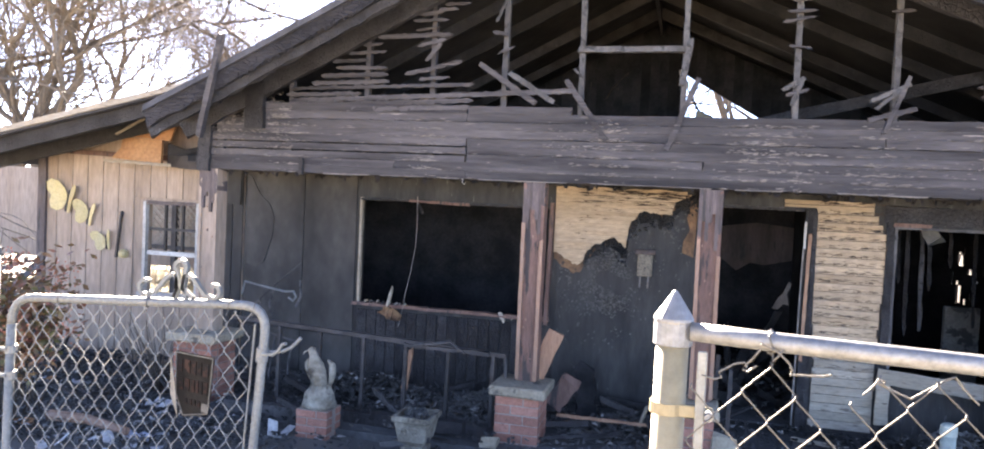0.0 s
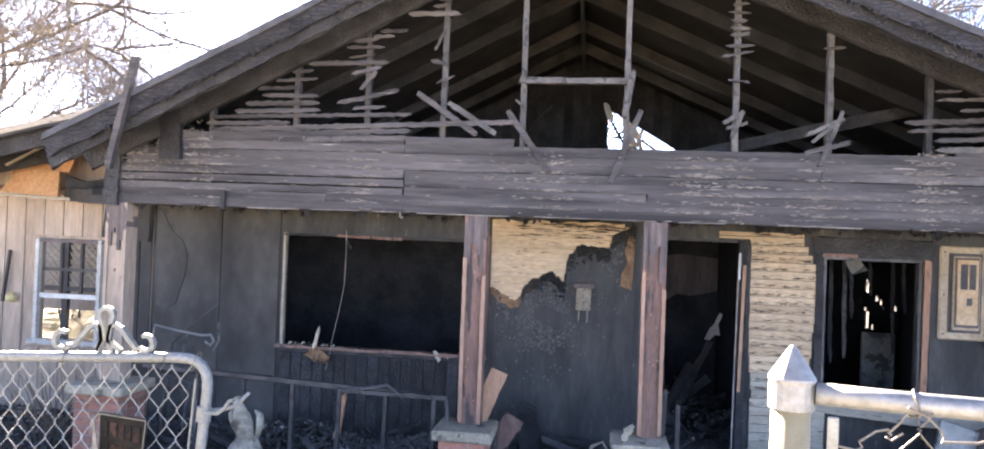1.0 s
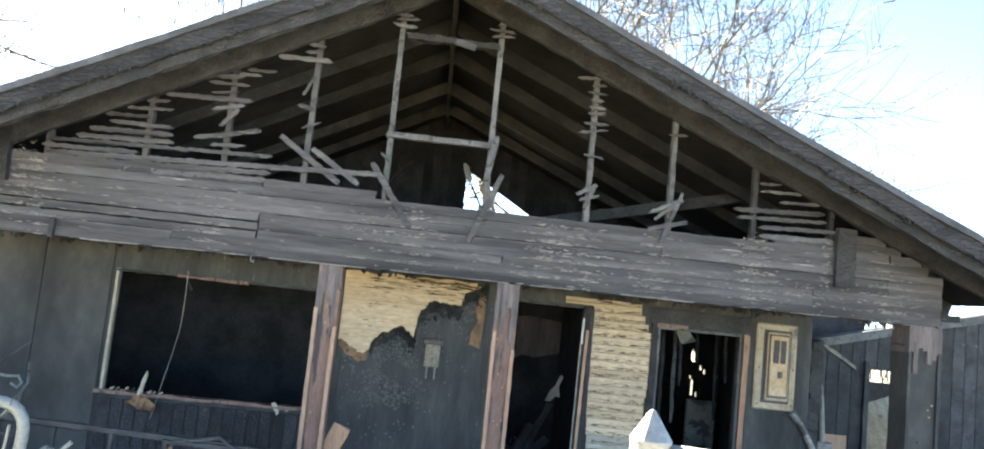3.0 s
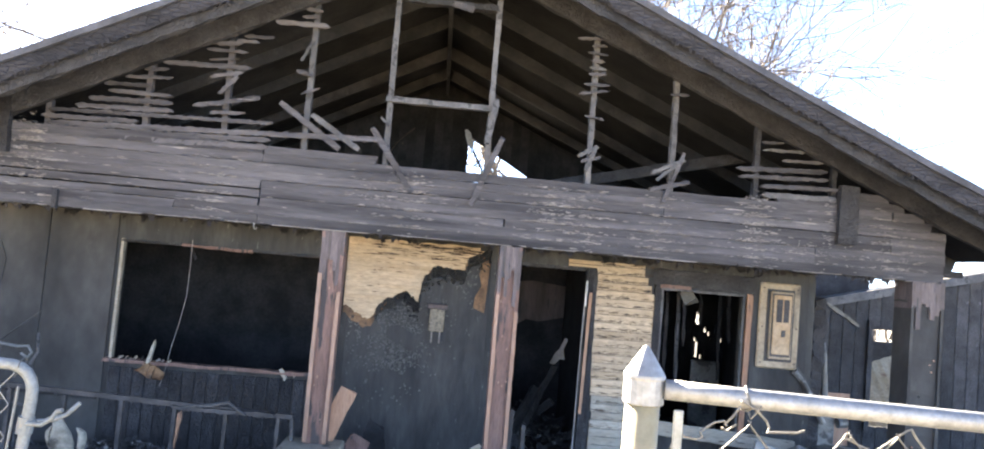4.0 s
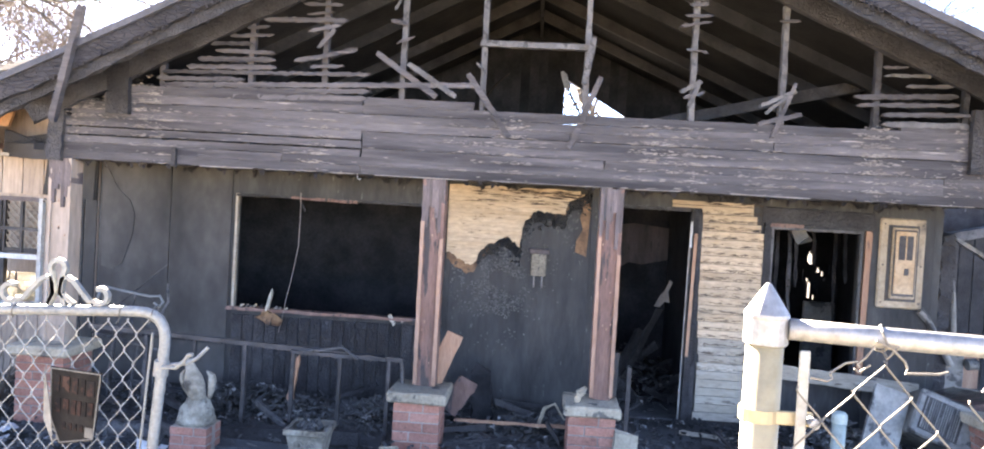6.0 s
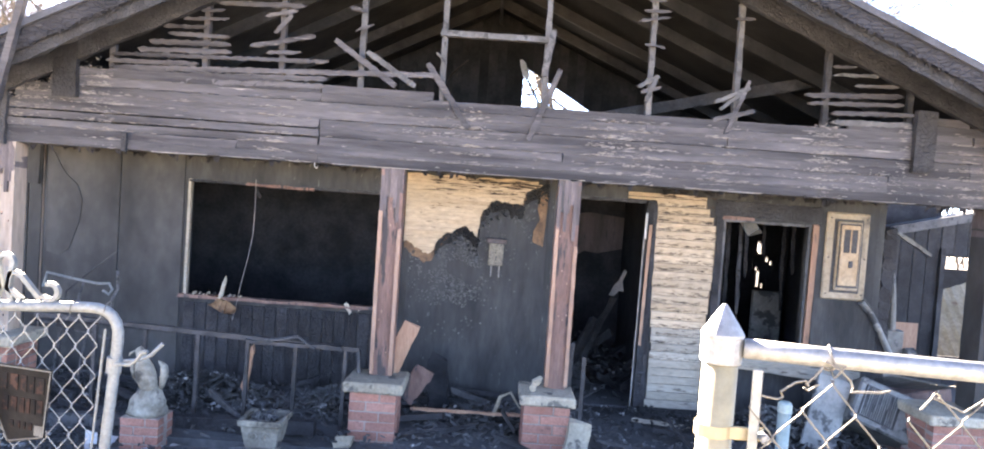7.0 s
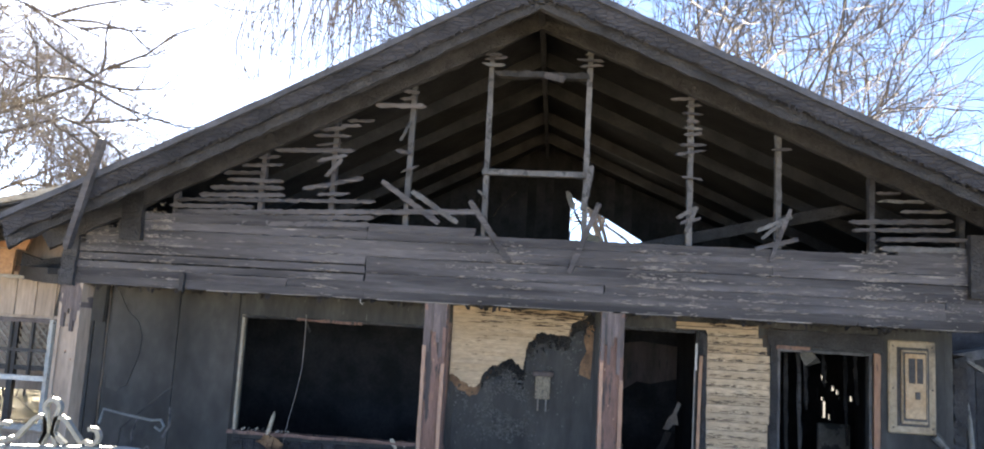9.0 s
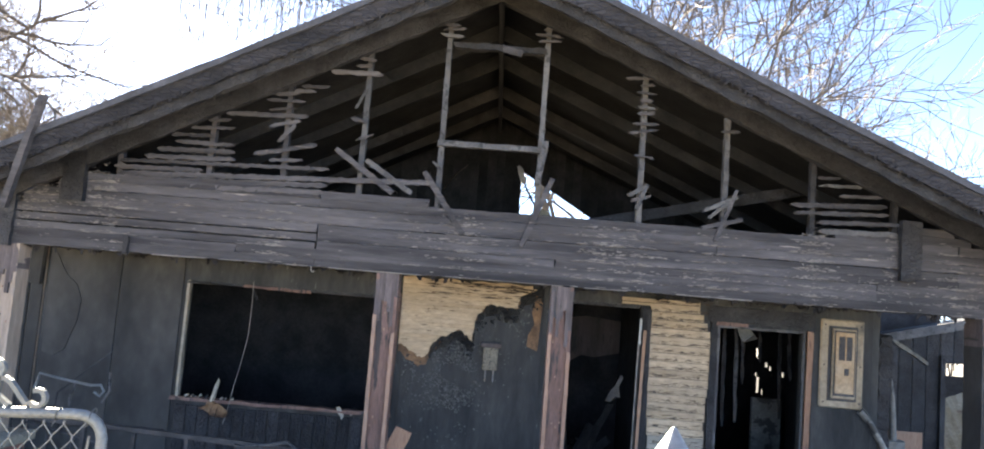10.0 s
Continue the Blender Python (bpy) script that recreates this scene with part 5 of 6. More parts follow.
def rounded(points, rad, n=6):
    out = []
    for i, p in enumerate(points):
        a, b = points[i - 1], points[(i + 1) % len(points)]
        p0, p1 = p + (a - p).normalized() * rad, p + (b - p).normalized() * rad
        for j in range(n + 1):
            t = j / n
            out.append(p0 * (1 - t) ** 2 + p * (2 * t * (1 - t)) + p1 * t * t)
    return out


loop = rounded([TL, TR, BR_, BL], 0.13)
put(part("pipe_frame", bm_tube(loop + [loop[0]], 0.0205, 14), M_SILVER, None, smooth=True), gate)
put(part("wire_mesh", chain_link(-2.28, -1.0, 0.22, lambda x: 1.175 + (x + 2.3) * 0.05, 0.040, 0.116, 0.0021, lambda x: 2.95, 0.009, 6, lean=lambda x, z: (x + (z - 1.2) * 0.045, z)), M_GATEWIRE, None, "chain-link wire"), gate)
put(part("tension_bar", bm_tube([(-0.995, 2.95, 1.19), (-1.06, 2.95, 0.24)], 0.005, 6), M_SILVER), gate)
for x in (-2.05, -1.55, -1.12, -0.99):
    zc = 1.205 + (x + 2.335) * 0.05
    put(part("tie_wire", bm_tube([(x + 0.006 * math.sin(t), 2.95 + 0.023 * math.cos(t), zc + 0.023 * math.sin(t)) for t in [i * 0.6 for i in range(12)]] + [(x - 0.02, 2.94, zc - 0.05)], 0.0022, 6), M_WIRE), gate)


def scroll(pts):
    """A flat strip bent through (x, z) points."""
    bm = bmesh.new()
    prev = None
    for i, (x, z) in enumerate(pts):
        a, b = pts[max(0, i - 1)], pts[min(len(pts) - 1, i + 1)]
        d = Vector((b[0] - a[0], 0, b[1] - a[1])).normalized()
        nrm = Vector((-d.z, 0, d.x)) * 0.0085
        c = Vector((x, 2.95, z))
        ring = [bm.verts.new(c + nrm + Vector((0, -0.011, 0))), bm.verts.new(c + nrm + Vector((0, 0.011, 0))), bm.verts.new(c - nrm + Vector((0, 0.011, 0))), bm.verts.new(c - nrm + Vector((0, -0.011, 0)))]
        if prev:
            for j in range(4):
                bm.faces.new((prev[j], prev[(j + 1) % 4], ring[(j + 1) % 4], ring[j]))
        else:
            bm.faces.new(ring)
        prev = ring
    bm.faces.new(prev[::-1])
    return bm


GX, GZT = -1.385, 1.272
def arc(cx, cz, r, a0, a1, n=12):
    return [(cx + r * math.cos(radians(a0 + (a1 - a0) * i / n)), cz + r * math.sin(radians(a0 + (a1 - a0) * i / n))) for i in range(n + 1)]


put(part("scroll_strip", scroll([(GX - 0.03, GZT)] + [(GX - 0.012, GZT + 0.05)] + arc(GX + 0.002, GZT + 0.145, 0.03, 215, -35, 16) + [(GX + 0.016, GZT + 0.05), (GX + 0.035, GZT)]), M_SILVER), gate)
put(part("scroll_strip", scroll(arc(GX - 0.185, GZT + 0.04, 0.034, 60, 320, 14) + [(GX - 0.135, GZT + 0.02), (GX - 0.07, GZT + 0.095)] + arc(GX - 0.042, GZT + 0.085, 0.024, 140, 10, 8) + [(GX - 0.012, GZT + 0.05), (GX - 0.035, GZT + 0.004)]), M_SILVER), gate)
put(part("scroll_strip", scroll(arc(GX + 0.175, GZT + 0.045, 0.03, 120, -140, 14) + [(GX + 0.135, GZT + 0.02), (GX + 0.065, GZT + 0.10)] + arc(GX + 0.04, GZT + 0.088, 0.022, 40, 170, 8) + [(GX + 0.014, GZT + 0.05), (GX + 0.07, GZT + 0.008)]), M_SILVER), gate)
collar = put(part("latch_collar", bm_tube([(-0.953, 2.95, 1.085), (-0.957, 2.95, 1.025)], 0.0275, 14), M_SILVER), gate)
part("latch_fork", bm_tube([(-0.945, 2.93, 1.065), (-0.88, 2.91, 1.07), (-0.845, 2.90, 1.095), (-0.825, 2.895, 1.125), (-0.805, 2.89, 1.13)], 0.0075, 8), M_SILVER, collar)
part("latch_fork", bm_tube([(-0.945, 2.97, 1.065), (-0.88, 2.99, 1.07), (-0.84, 3.0, 1.09), (-0.80, 3.01, 1.135)], 0.0075, 8), M_SILVER, collar)
for zz in (0.95, 0.82, 0.35):
    put(part("hinge_band", bm_tube([(-2.335, 2.95, zz - 0.02), (-2.335, 2.95, zz + 0.02)], 0.027, 14), M_SILVER), gate)
    put(part("hinge_pin", bm_tube([(-2.335, 2.93, zz), (-2.46, 2.93, zz)], 0.012, 8), M_SILVER), gate)
gp = empty("gate_post", (-2.46, 2.95, 0.1), "plain steel gate post with a domed cap", "post")
put(part("pipe", bm_tube([(-2.46, 2.95, 0.05), (-2.46, 2.95, 1.42)], 0.03, 16), M_GALV, smooth=True), gp)
put(part("cap", lathe(bmesh.new(), [(0.034, 1.40), (0.034, 1.44), (0.02, 1.46), (0.004, 1.47)], (-2.46, 2.95, 0), 14), M_GALV), gp)

# ---- sign wired to the gate ----
sign = empty("warning_sign", (-1.30, 2.91, 0.75), "faded black warning sign bent and wired to the gate", "sign")
TURN = Matrix.Translation((-1.268, 2.905, 0.90)) @ Matrix.Rotation(radians(1), 4, "Y") @ Matrix.Rotation(radians(-14), 4, "Z")
bm = slab(bmesh.new(), [(-0.125, 0.135), (0.125, 0.14), (0.105, -0.12), (-0.06, -0.16), (-0.115, -0.06)], -0.0015, 0.0015)
bm.transform(TURN)
put(part("plate", bm, M_SIGN), sign)
rim = [(-0.12, 0.129), (0.12, 0.134), (0.10, -0.115), (-0.058, -0.152), (-0.11, -0.058)]
for (xa, za_), (xb, zb_) in zip(rim, rim[1:] + rim[:1]):
    bm = bm_beam((xa, -0.003, za_), (xb, -0.003, zb_), 0.002, 0.005)
    bm.transform(TURN)
    put(part("border_line", bm, M_WIRE), sign)
for z0_, hh_, cells in ((0.045, 0.06, ((-0.10, -0.07), (-0.06, -0.02), (-0.01, 0.02), (0.03, 0.055), (0.062, 0.10))), (-0.035, 0.055, ((-0.09, -0.06), (-0.05, -0.02), (-0.01, 0.015), (0.02, 0.04), (0.046, 0.065), (0.07, 0.098))), (-0.095, 0.025, ((-0.05, -0.03), (-0.02, 0.0), (0.01, 0.025), (0.035, 0.055)))):
    for xa, xb in cells:
        bm = bx(xa, xb - 0.004, -0.0045, -0.002, z0_, z0_ + hh_)
        bm.transform(TURN)
        put(part("lettering_bar", bm, M_SIGNBAR), sign)
bm = bx(0.062, 0.098, -0.005, -0.002, -0.113, -0.075)
bm.transform(TURN)
put(part("corner_label", bm, M_WIRE), sign)
bm = slab(bmesh.new(), [(-0.125, 0.135), (-0.115, -0.06), (-0.06, -0.16), (-0.085, -0.02)], -0.03, -0.027)
bm.transform(TURN)
put(part("folded_corner", bm, M_GREYMETAL), sign)

# ---- statue, pots, rails on the porch edge ----
pier(-1.86, 5.28, -0.13, 0.115, 0.27, 0.24, 0, "low stack of red bricks under a statue", "brick_pedestal")


def rings(bm, rows, at, sides=14, turn=0.0):
    """An organic body from rows of (z, cx, cy, rx, ry)."""
    prev = None
    for z, cx, cy, rx, ry in rows:
        ring = []
        for j in range(sides):
            t = 2 * math.pi * j / sides
            p = Vector((cx + rx * math.cos(t), cy + ry * math.sin(t), z))
            p += noise.noise_vector(p * 16) * 0.007
            ring.append(bm.verts.new(Vector(at) + p))
        if prev:
            for j in range(sides):
                bm.faces.new((prev[j], prev[(j + 1) % sides], ring[(j + 1) % sides], ring[j]))
        else:
            bm.faces.new(ring[::-1])
        prev = ring
    bm.faces.new(prev)
    return bm


bm = bmesh.new()
A = (-1.86, 5.28, 0.115)
rings(bm, [(0.0, 0, 0, 0.137, 0.115), (0.03, 0, 0, 0.135, 0.112), (0.06, 0.004, 0, 0.122, 0.108), (0.09, 0.006, 0, 0.118, 0.10), (0.12, 0.006, 0, 0.098, 0.085), (0.15, 0.004, 0, 0.076, 0.068), (0.19, 0.002, 0, 0.06, 0.055)], A, 22)
for v in bm.verts:
    v.co += noise.noise_vector(v.co * 24) * 0.016 * min(1, max(0, (v.co.z - A[2]) / 0.03))
rings(bm, [(0.10, 0.015, 0.03, 0.05, 0.04), (0.16, 0.005, 0, 0.058, 0.055), (0.22, -0.004, -0.015, 0.068, 0.062), (0.28, -0.012, -0.025, 0.072, 0.064), (0.335, -0.022, -0.028, 0.062, 0.055), (0.375, -0.032, -0.03, 0.045, 0.043), (0.41, -0.042, -0.034, 0.034, 0.034), (0.44, -0.05, -0.038, 0.032, 0.031), (0.462, -0.052, -0.04, 0.024, 0.024), (0.472, -0.05, -0.04, 0.008, 0.008)], A, 16)
rings(bm, [(0.412, -0.108, -0.07, 0.003, 0.003), (0.428, -0.105, -0.066, 0.008, 0.008), (0.442, -0.09, -0.058, 0.014, 0.013), (0.45, -0.068, -0.048, 0.016, 0.016), (0.455, -0.055, -0.042, 0.012, 0.012)], A, 8)
for sx in (-1, 1):
    rings(bm, [(0.12, sx * 0.045, 0.07, 0.006, 0.012), (0.18, sx * 0.07 - 0.004, 0.055, 0.014, 0.035), (0.24, sx * 0.092 - 0.008, 0.04, 0.02, 0.045), (0.29, sx * 0.105 - 0.012, 0.03, 0.024, 0.045), (0.335, sx * 0.10 - 0.016, 0.028, 0.022, 0.036), (0.36, sx * 0.085 - 0.022, 0.026, 0.013, 0.02), (0.368, sx * 0.075 - 0.024, 0.026, 0.004, 0.006)], A, 12)
tagged(part("eagle_statue", bm, M_STONE, smooth=True), "weathered cast-stone eagle statue on stacked bricks", "statue")

pot = empty("planter_pot", (-1.0, 5.1, -0.1), "square cast-stone planter with scroll relief, dead soil", "planter")
PX, PY, PZ = -0.985, 5.10, -0.06
bm = bmesh.new()
prof = [(0.085, 0.0), (0.085, 0.035), (0.07, 0.05), (0.10, 0.09), (0.125, 0.23), (0.142, 0.24), (0.142, 0.275), (0.118, 0.275), (0.112, 0.24)]
prev = None
for r, z in prof:
    ring = [bm.verts.new((PX + sx * r, PY + sy * r, PZ + z)) for sx, sy in ((-1, -1), (1, -1), (1, 1), (-1, 1))]
    if prev:
        for j in range(4):
            bm.faces.new((prev[j], prev[(j + 1) % 4], ring[(j + 1) % 4], ring[j]))
    else:
        bm.faces.new(ring[::-1])
    prev = ring
bm.faces.new(prev)
pot_body = put(part("pot_body", bm, M_STONE), pot)
for sx in (-1, 1):
    pts = [(PX + sx * (0.04 + 0.034 * (1 - i / 16) * math.cos(i * 0.55)), PY - 0.116 - 0.006, PZ + 0.165 + 0.034 * (1 - i / 16) * math.sin(i * 0.55)) for i in range(15)]
    part("scroll_relief", bm_tube(pts, 0.008, 6), M_STONE, pot_body)
bm = bmesh.new()
for i in range(40):
    c = (PX + rng.uniform(-0.09, 0.09), PY + rng.uniform(-0.09, 0.09), PZ + 0.25 + rng.uniform(0, 0.03))
    beam(bm, c, (c[0] + rng.uniform(-0.04, 0.04), c[1] + rng.uniform(-0.04, 0.04), c[2] + rng.uniform(-0.01, 0.03)), 0.02, 0.02)
put(part("dead_soil", bm, M_DEBRIS), pot)

rail = empty("porch_railing", (-1.4, 5.75, -0.06), "burnt iron porch railing, sagging between piers", "railing")
put(part("top_bar", bm_beam((-2.95, 5.75, 0.66), (-0.50, 5.75, 0.555), 0.03, 0.035, 24, 0.003), M_IRON), rail)
put(part("top_bar", bm_beam((-1.35, 5.72, 0.57), (-0.62, 5.72, 0.565), 0.03, 0.03, 12, 0.006), M_IRON), rail)
put(part("bent_bar", bm_tube([(-1.25, 5.70, 0.585), (-1.08, 5.70, 0.605), (-0.95, 5.70, 0.635), (-0.87, 5.70, 0.58), (-0.82, 5.70, 0.555)], 0.012, 6), M_ASH), rail)
for x, top in ((-2.12, 0.60), (-1.72, 0.60), (-1.345, 0.58), (-0.98, 0.57), (-0.605, 0.55), (-2.5, 0.62)):
    put(part("baluster", bm_beam((x, 5.75, -0.06), (x + 0.01, 5.75, top), 0.028, 0.028, 12, 0.003, up=(0, 1, 0)), M_IRON), rail)
put(part("end_bar", bm_beam((-0.47, 5.76, 0.05), (-0.50, 5.76, 0.54), 0.025, 0.025, 8, 0.002, up=(0, 1, 0)), M_ASH), rail)
for x0_, z0_, x1_, z1_ in ((1.20, -0.05, 1.205, 0.62), (1.10, 0.38, 1.11, 0.72)):
    put(part("stub", bm_beam((x0_, 5.78, z0_), (x1_, 5.78, z1_), 0.03, 0.03, 8, 0.003, up=(0, 1, 0)), M_IRON), rail)

chair = empty("metal_chair_frame", (-2.95, 6.25, -0.05), "bent bare metal chair frame, burnt clean", "chair")
for pts, nm in (([(-3.23, 6.3, 0.78), (-3.20, 6.3, 0.90), (-3.0, 6.28, 0.87), (-2.75, 6.26, 0.84), (-2.66, 6.25, 0.85), (-2.63, 6.25, 0.80), (-2.66, 6.25, 0.76), (-2.71, 6.25, 0.79)], "arm"), ([(-2.88, 6.28, 0.85), (-2.92, 6.28, 0.72), (-2.9, 6.28, 0.55)], "back_rod"), ([(-2.62, 6.3, 0.95), (-2.61, 6.3, 0.8), (-2.66, 6.3, 0.70)], "back_rod"),
                ([(-3.2, 6.2, 0.52), (-2.95, 6.2, 0.47), (-2.6, 6.2, 0.40)], "seat_rod"), ([(-3.0, 6.2, 0.48), (-3.05, 6.2, 0.2), (-3.05, 6.2, -0.05)], "leg"), ([(-2.8, 6.2, 0.44), (-2.84, 6.2, 0.2), (-2.86, 6.2, -0.05)], "leg"), ([(-2.62, 6.2, 0.4), (-2.66, 6.2, 0.2), (-2.66, 6.2, -0.05)], "leg"), ([(-3.1, 6.35, 0.5), (-3.12, 6.35, 0.2), (-3.12, 6.35, -0.05)], "leg")):
    put(part(nm, bm_tube(pts, 0.011, 8), M_ASH if nm != "arm" else M_SILVER), chair)

# ---- things on the wall ----
mail = empty("wall_mailbox", (0.485, WY - 0.06, 1.1), "burnt metal mailbox with two hanging hooks", "mailbox")
put(part("box", bx(0.425, 0.555, WY - 0.075, WY - 0.014, 1.17, 1.385, bevel=0.008), M_SPECKLED), mail)
put(part("lid", bx(0.40, 0.58, WY - 0.085, WY - 0.014, 1.365, 1.41, bevel=0.008), M_SMOKED), mail)
for x in (0.455, 0.525):
    put(part("hook", bm_tube([(x, WY - 0.05, 1.17), (x, WY - 0.05, 1.10), (x, WY - 0.075, 1.075), (x, WY - 0.09, 1.10)], 0.0075, 6), M_FLAKE), mail)

panel = empty("electrical_panel", (3.58, WY - 0.05, 1.08), "scorched cream electrical panel on the burnt wall", "electrical panel")
put(part("flange", bx(3.385, 3.768, WY - 0.04, WY - 0.013, 1.08, 1.85, bevel=0.012), M_ENAMEL), panel)
# dark plates added to stand for shaded gaps and soot round body and door
put(part("gasket", bx(3.452, 3.708, WY - 0.044, WY - 0.0405, 1.142, 1.793), M_IRON), panel)
put(part("body", bx(3.478, 3.686, WY - 0.075, WY - 0.0445, 1.165, 1.772, bevel=0.008), M_ENAMEL), panel)
put(part("gasket", bx(3.490, 3.674, WY - 0.0785, WY - 0.0755, 1.19, 1.755), M_IRON), panel)
doorp = put(part("door", bx(3.500, 3.664, WY - 0.088, WY - 0.079, 1.21, 1.742, bevel=0.006), M_METALBOX), panel)
pane = part("door_window", bx(3.525, 3.64, WY - 0.093, WY - 0.0885, 1.50, 1.705), M_IRON, doorp)
part("window_bar", bx(3.578, 3.588, WY - 0.096, WY - 0.0935, 1.50, 1.705), M_METALBOX, doorp)
part("latch", bx(3.575, 3.615, WY - 0.098, WY - 0.0885, 1.37, 1.43, bevel=0.004), M_IRON, doorp)
for x, z in ((3.42, 1.13), (3.735, 1.13), (3.42, 1.80), (3.735, 1.80), (3.42, 1.45), (3.735, 1.45)):
    put(part("screw", bm_tube([(x, WY - 0.048, z), (x, WY - 0.04, z)], 0.007, 8), M_IRON), panel)
con = empty("conduit", (4.1, 6.95, 0.0), "broken grey conduit pipes and meter base", "conduit")
put(part("pipe", bm_tube([(3.75, WY - 0.03, 1.07), (3.84, WY - 0.03, 0.98), (3.93, WY - 0.02, 0.84), (4.06, WY, 0.62)], 0.028, 10), M_GREYMETAL), con)
put(part("pipe", bm_tube([(4.14, 6.95, 0.80), (4.12, 6.95, 1.2), (4.08, 6.95, 1.50)], 0.035, 10, 0.012), M_GREYMETAL), con)
put(part("meter_base", bx(4.05, 4.23, 6.9, 7.0, 0.35, 0.82, bevel=0.01), M_GREYMETAL), con)
put(part("meter_ring", bm_tube([(4.24, 6.88, 0.62), (4.32, 6.88, 0.63)], 0.05, 12), M_GREYMETAL), con)
put(part("wire", bm_tube([(3.77, WY - 0.04, 1.10), (3.82, WY - 0.05, 1.04), (3.86, WY - 0.05, 0.96)], 0.006, 6), M_WIRE), con)
tagged(part("bent_flashing", bm_beam((4.10, 6.95, 1.71), (4.42, 6.95, 1.52), 0.05, 0.03, 6, 0.004), M_GREYMETAL), "bent metal flashing hanging off the wall end", "flashing")
tagged(part("charred_stud", bm_beam((3.97, 6.86, 0.0), (3.99, 6.86, 1.75), 0.11, 0.1, 30, 0.014, up=(0, 1, 0)), M_CHAR), "alligator-charred wall stud at the wall end", "stud")
tagged(part("leaning_plank", bm_beam((-0.27, 5.84, 0.39), (-0.12, 5.86, 0.76), 0.035, 0.13, 8, 0.004, up=(1, 0, -0.4)), M_RAW), "broken orange plywood plank leaning on a post", "plank")
tagged(part("red_fragment", bm_beam((-0.20, 6.3, 0.05), (-0.02, 6.3, 0.32), 0.06, 0.16, 6, 0.009, up=(1, 0, -0.5)), M_POST), "broken reddish masonry fragment on the porch", "fragment")
tagged(part("black_fragment", bm_beam((0.10, 6.35, -0.05), (0.05, 6.33, 0.44), 0.08, 0.17, 8, 0.016, up=(1, 0, 0), taper=0.4), M_BLACK), "soot black pointed fragment standing on the porch", "fragment")
tagged(part("splintered_lath", bm_beam((-1.35, 5.9, 0.50), (-1.40, 5.9, 0.12), 0.02, 0.05, 8, 0.007, up=(1, 0, 0), taper=0.3), M_RAW), "splintered raw lath hanging by the railing", "lath")

# inside the rooms
tagged(part("fridge_panel", bx(3.38, 3.71, 8.45, 8.50, -0.04, 0.93, bevel=0.01), M_GREYMETAL), "grey appliance panel standing in the burnt room", "panel")
tagged(part("torn_drywall", bm_beam((2.62, 7.30, 1.99), (2.90, 7.2, 1.62), 0.1, 0.10, 6, 0.02), M_GREYMETAL), "torn drywall hanging from the burnt ceiling", "drywall")
for k, (x, z0_, z1_) in enumerate(((2.90, 0.78, 1.70), (3.33, 0.85, 1.72), (2.78, 0.7, 1.72), (2.96, 1.15, 1.72), (3.42, 1.2, 1.72), (3.12, 1.38, 1.72), (2.70, 1.2, 1.72))):
    tagged(part("hanging_strip", bm_beam((x, 7.6, z1_ + 0.27), (x + 0.03, 7.6, z0_), 0.012, 0.03, 14, 0.008, up=(1, 0, 0), taper=0.3, seed=k), M_CHAR if k else M_ASH), "charred strip hanging from the ceiling", "strip", "hanging strips")
tagged(part("scorched_wall_sheet", slab(bmesh.new(), [(0.7, 1.2), (1.0, 1.24), (1.1, 1.16), (1.25, 1.22), (1.4, 1.1), (1.55, 1.2), (1.7, 1.18), (2.0, 1.25), (2.0, 1.62), (1.6, 1.66), (1.2, 1.6), (0.7, 1.66)], 9.06, 9.09), M_SMOKED), "scorched brown wall sheet inside the room", "sheet")
tagged(part("torn_wallpaper", slab(bmesh.new(), [(1.68, 0.85), (1.73, 0.84), (1.78, 0.9), (1.83, 0.89), (1.81, 1.0), (1.85, 1.1), (1.82, 1.12), (1.77, 1.0), (1.73, 0.96)], 7.79, 7.80), M_FLAKE), "torn pale wallpaper hanging in the burnt room", "wallpaper")
tagged(part("fallen_lumber", bm_beam((1.3, 7.6, -0.04), (1.75, 7.9, 0.8), 0.03, 0.07, 8, 0.01), M_CHAR), "fallen charred lumber leaning in the doorway room", "lumber")
for k in range(30):
    x = rng.uniform(0.9, 1.9)
    y = rng.uniform(7.4, 8.9)
    tagged(part("charred_timber", bm_beam((x, y, -0.03), (x + rng.uniform(-0.7, 0.7), y + rng.uniform(-0.4, 0.4), rng.uniform(0.1, 0.7)), 0.04, rng.uniform(0.05, 0.1), 6, 0.006), M_CHAR), "charred timber fallen inside the room", "timber", "timbers in the room")
for k in range(10):
    x = rng.uniform(-2.1, -0.6)
    tagged(part("charred_timber", bm_beam((x, rng.uniform(7.2, 8.6), -0.03), (x + rng.uniform(-0.6, 0.6), rng.uniform(7.2, 8.6), rng.uniform(0.15, 0.55)), 0.04, rng.uniform(0.05, 0.1), 6, 0.006), M_CHAR), "charred timber fallen inside the room", "timber", "timbers in the room")
tagged(part("ceiling_wire_scrap", bm_beam((-1.85, 6.95, 1.97), (-1.7, 7.0, 1.62), 0.02, 0.02, 5, 0.004), M_CHAR), "burnt scrap hanging inside the window", "scrap")

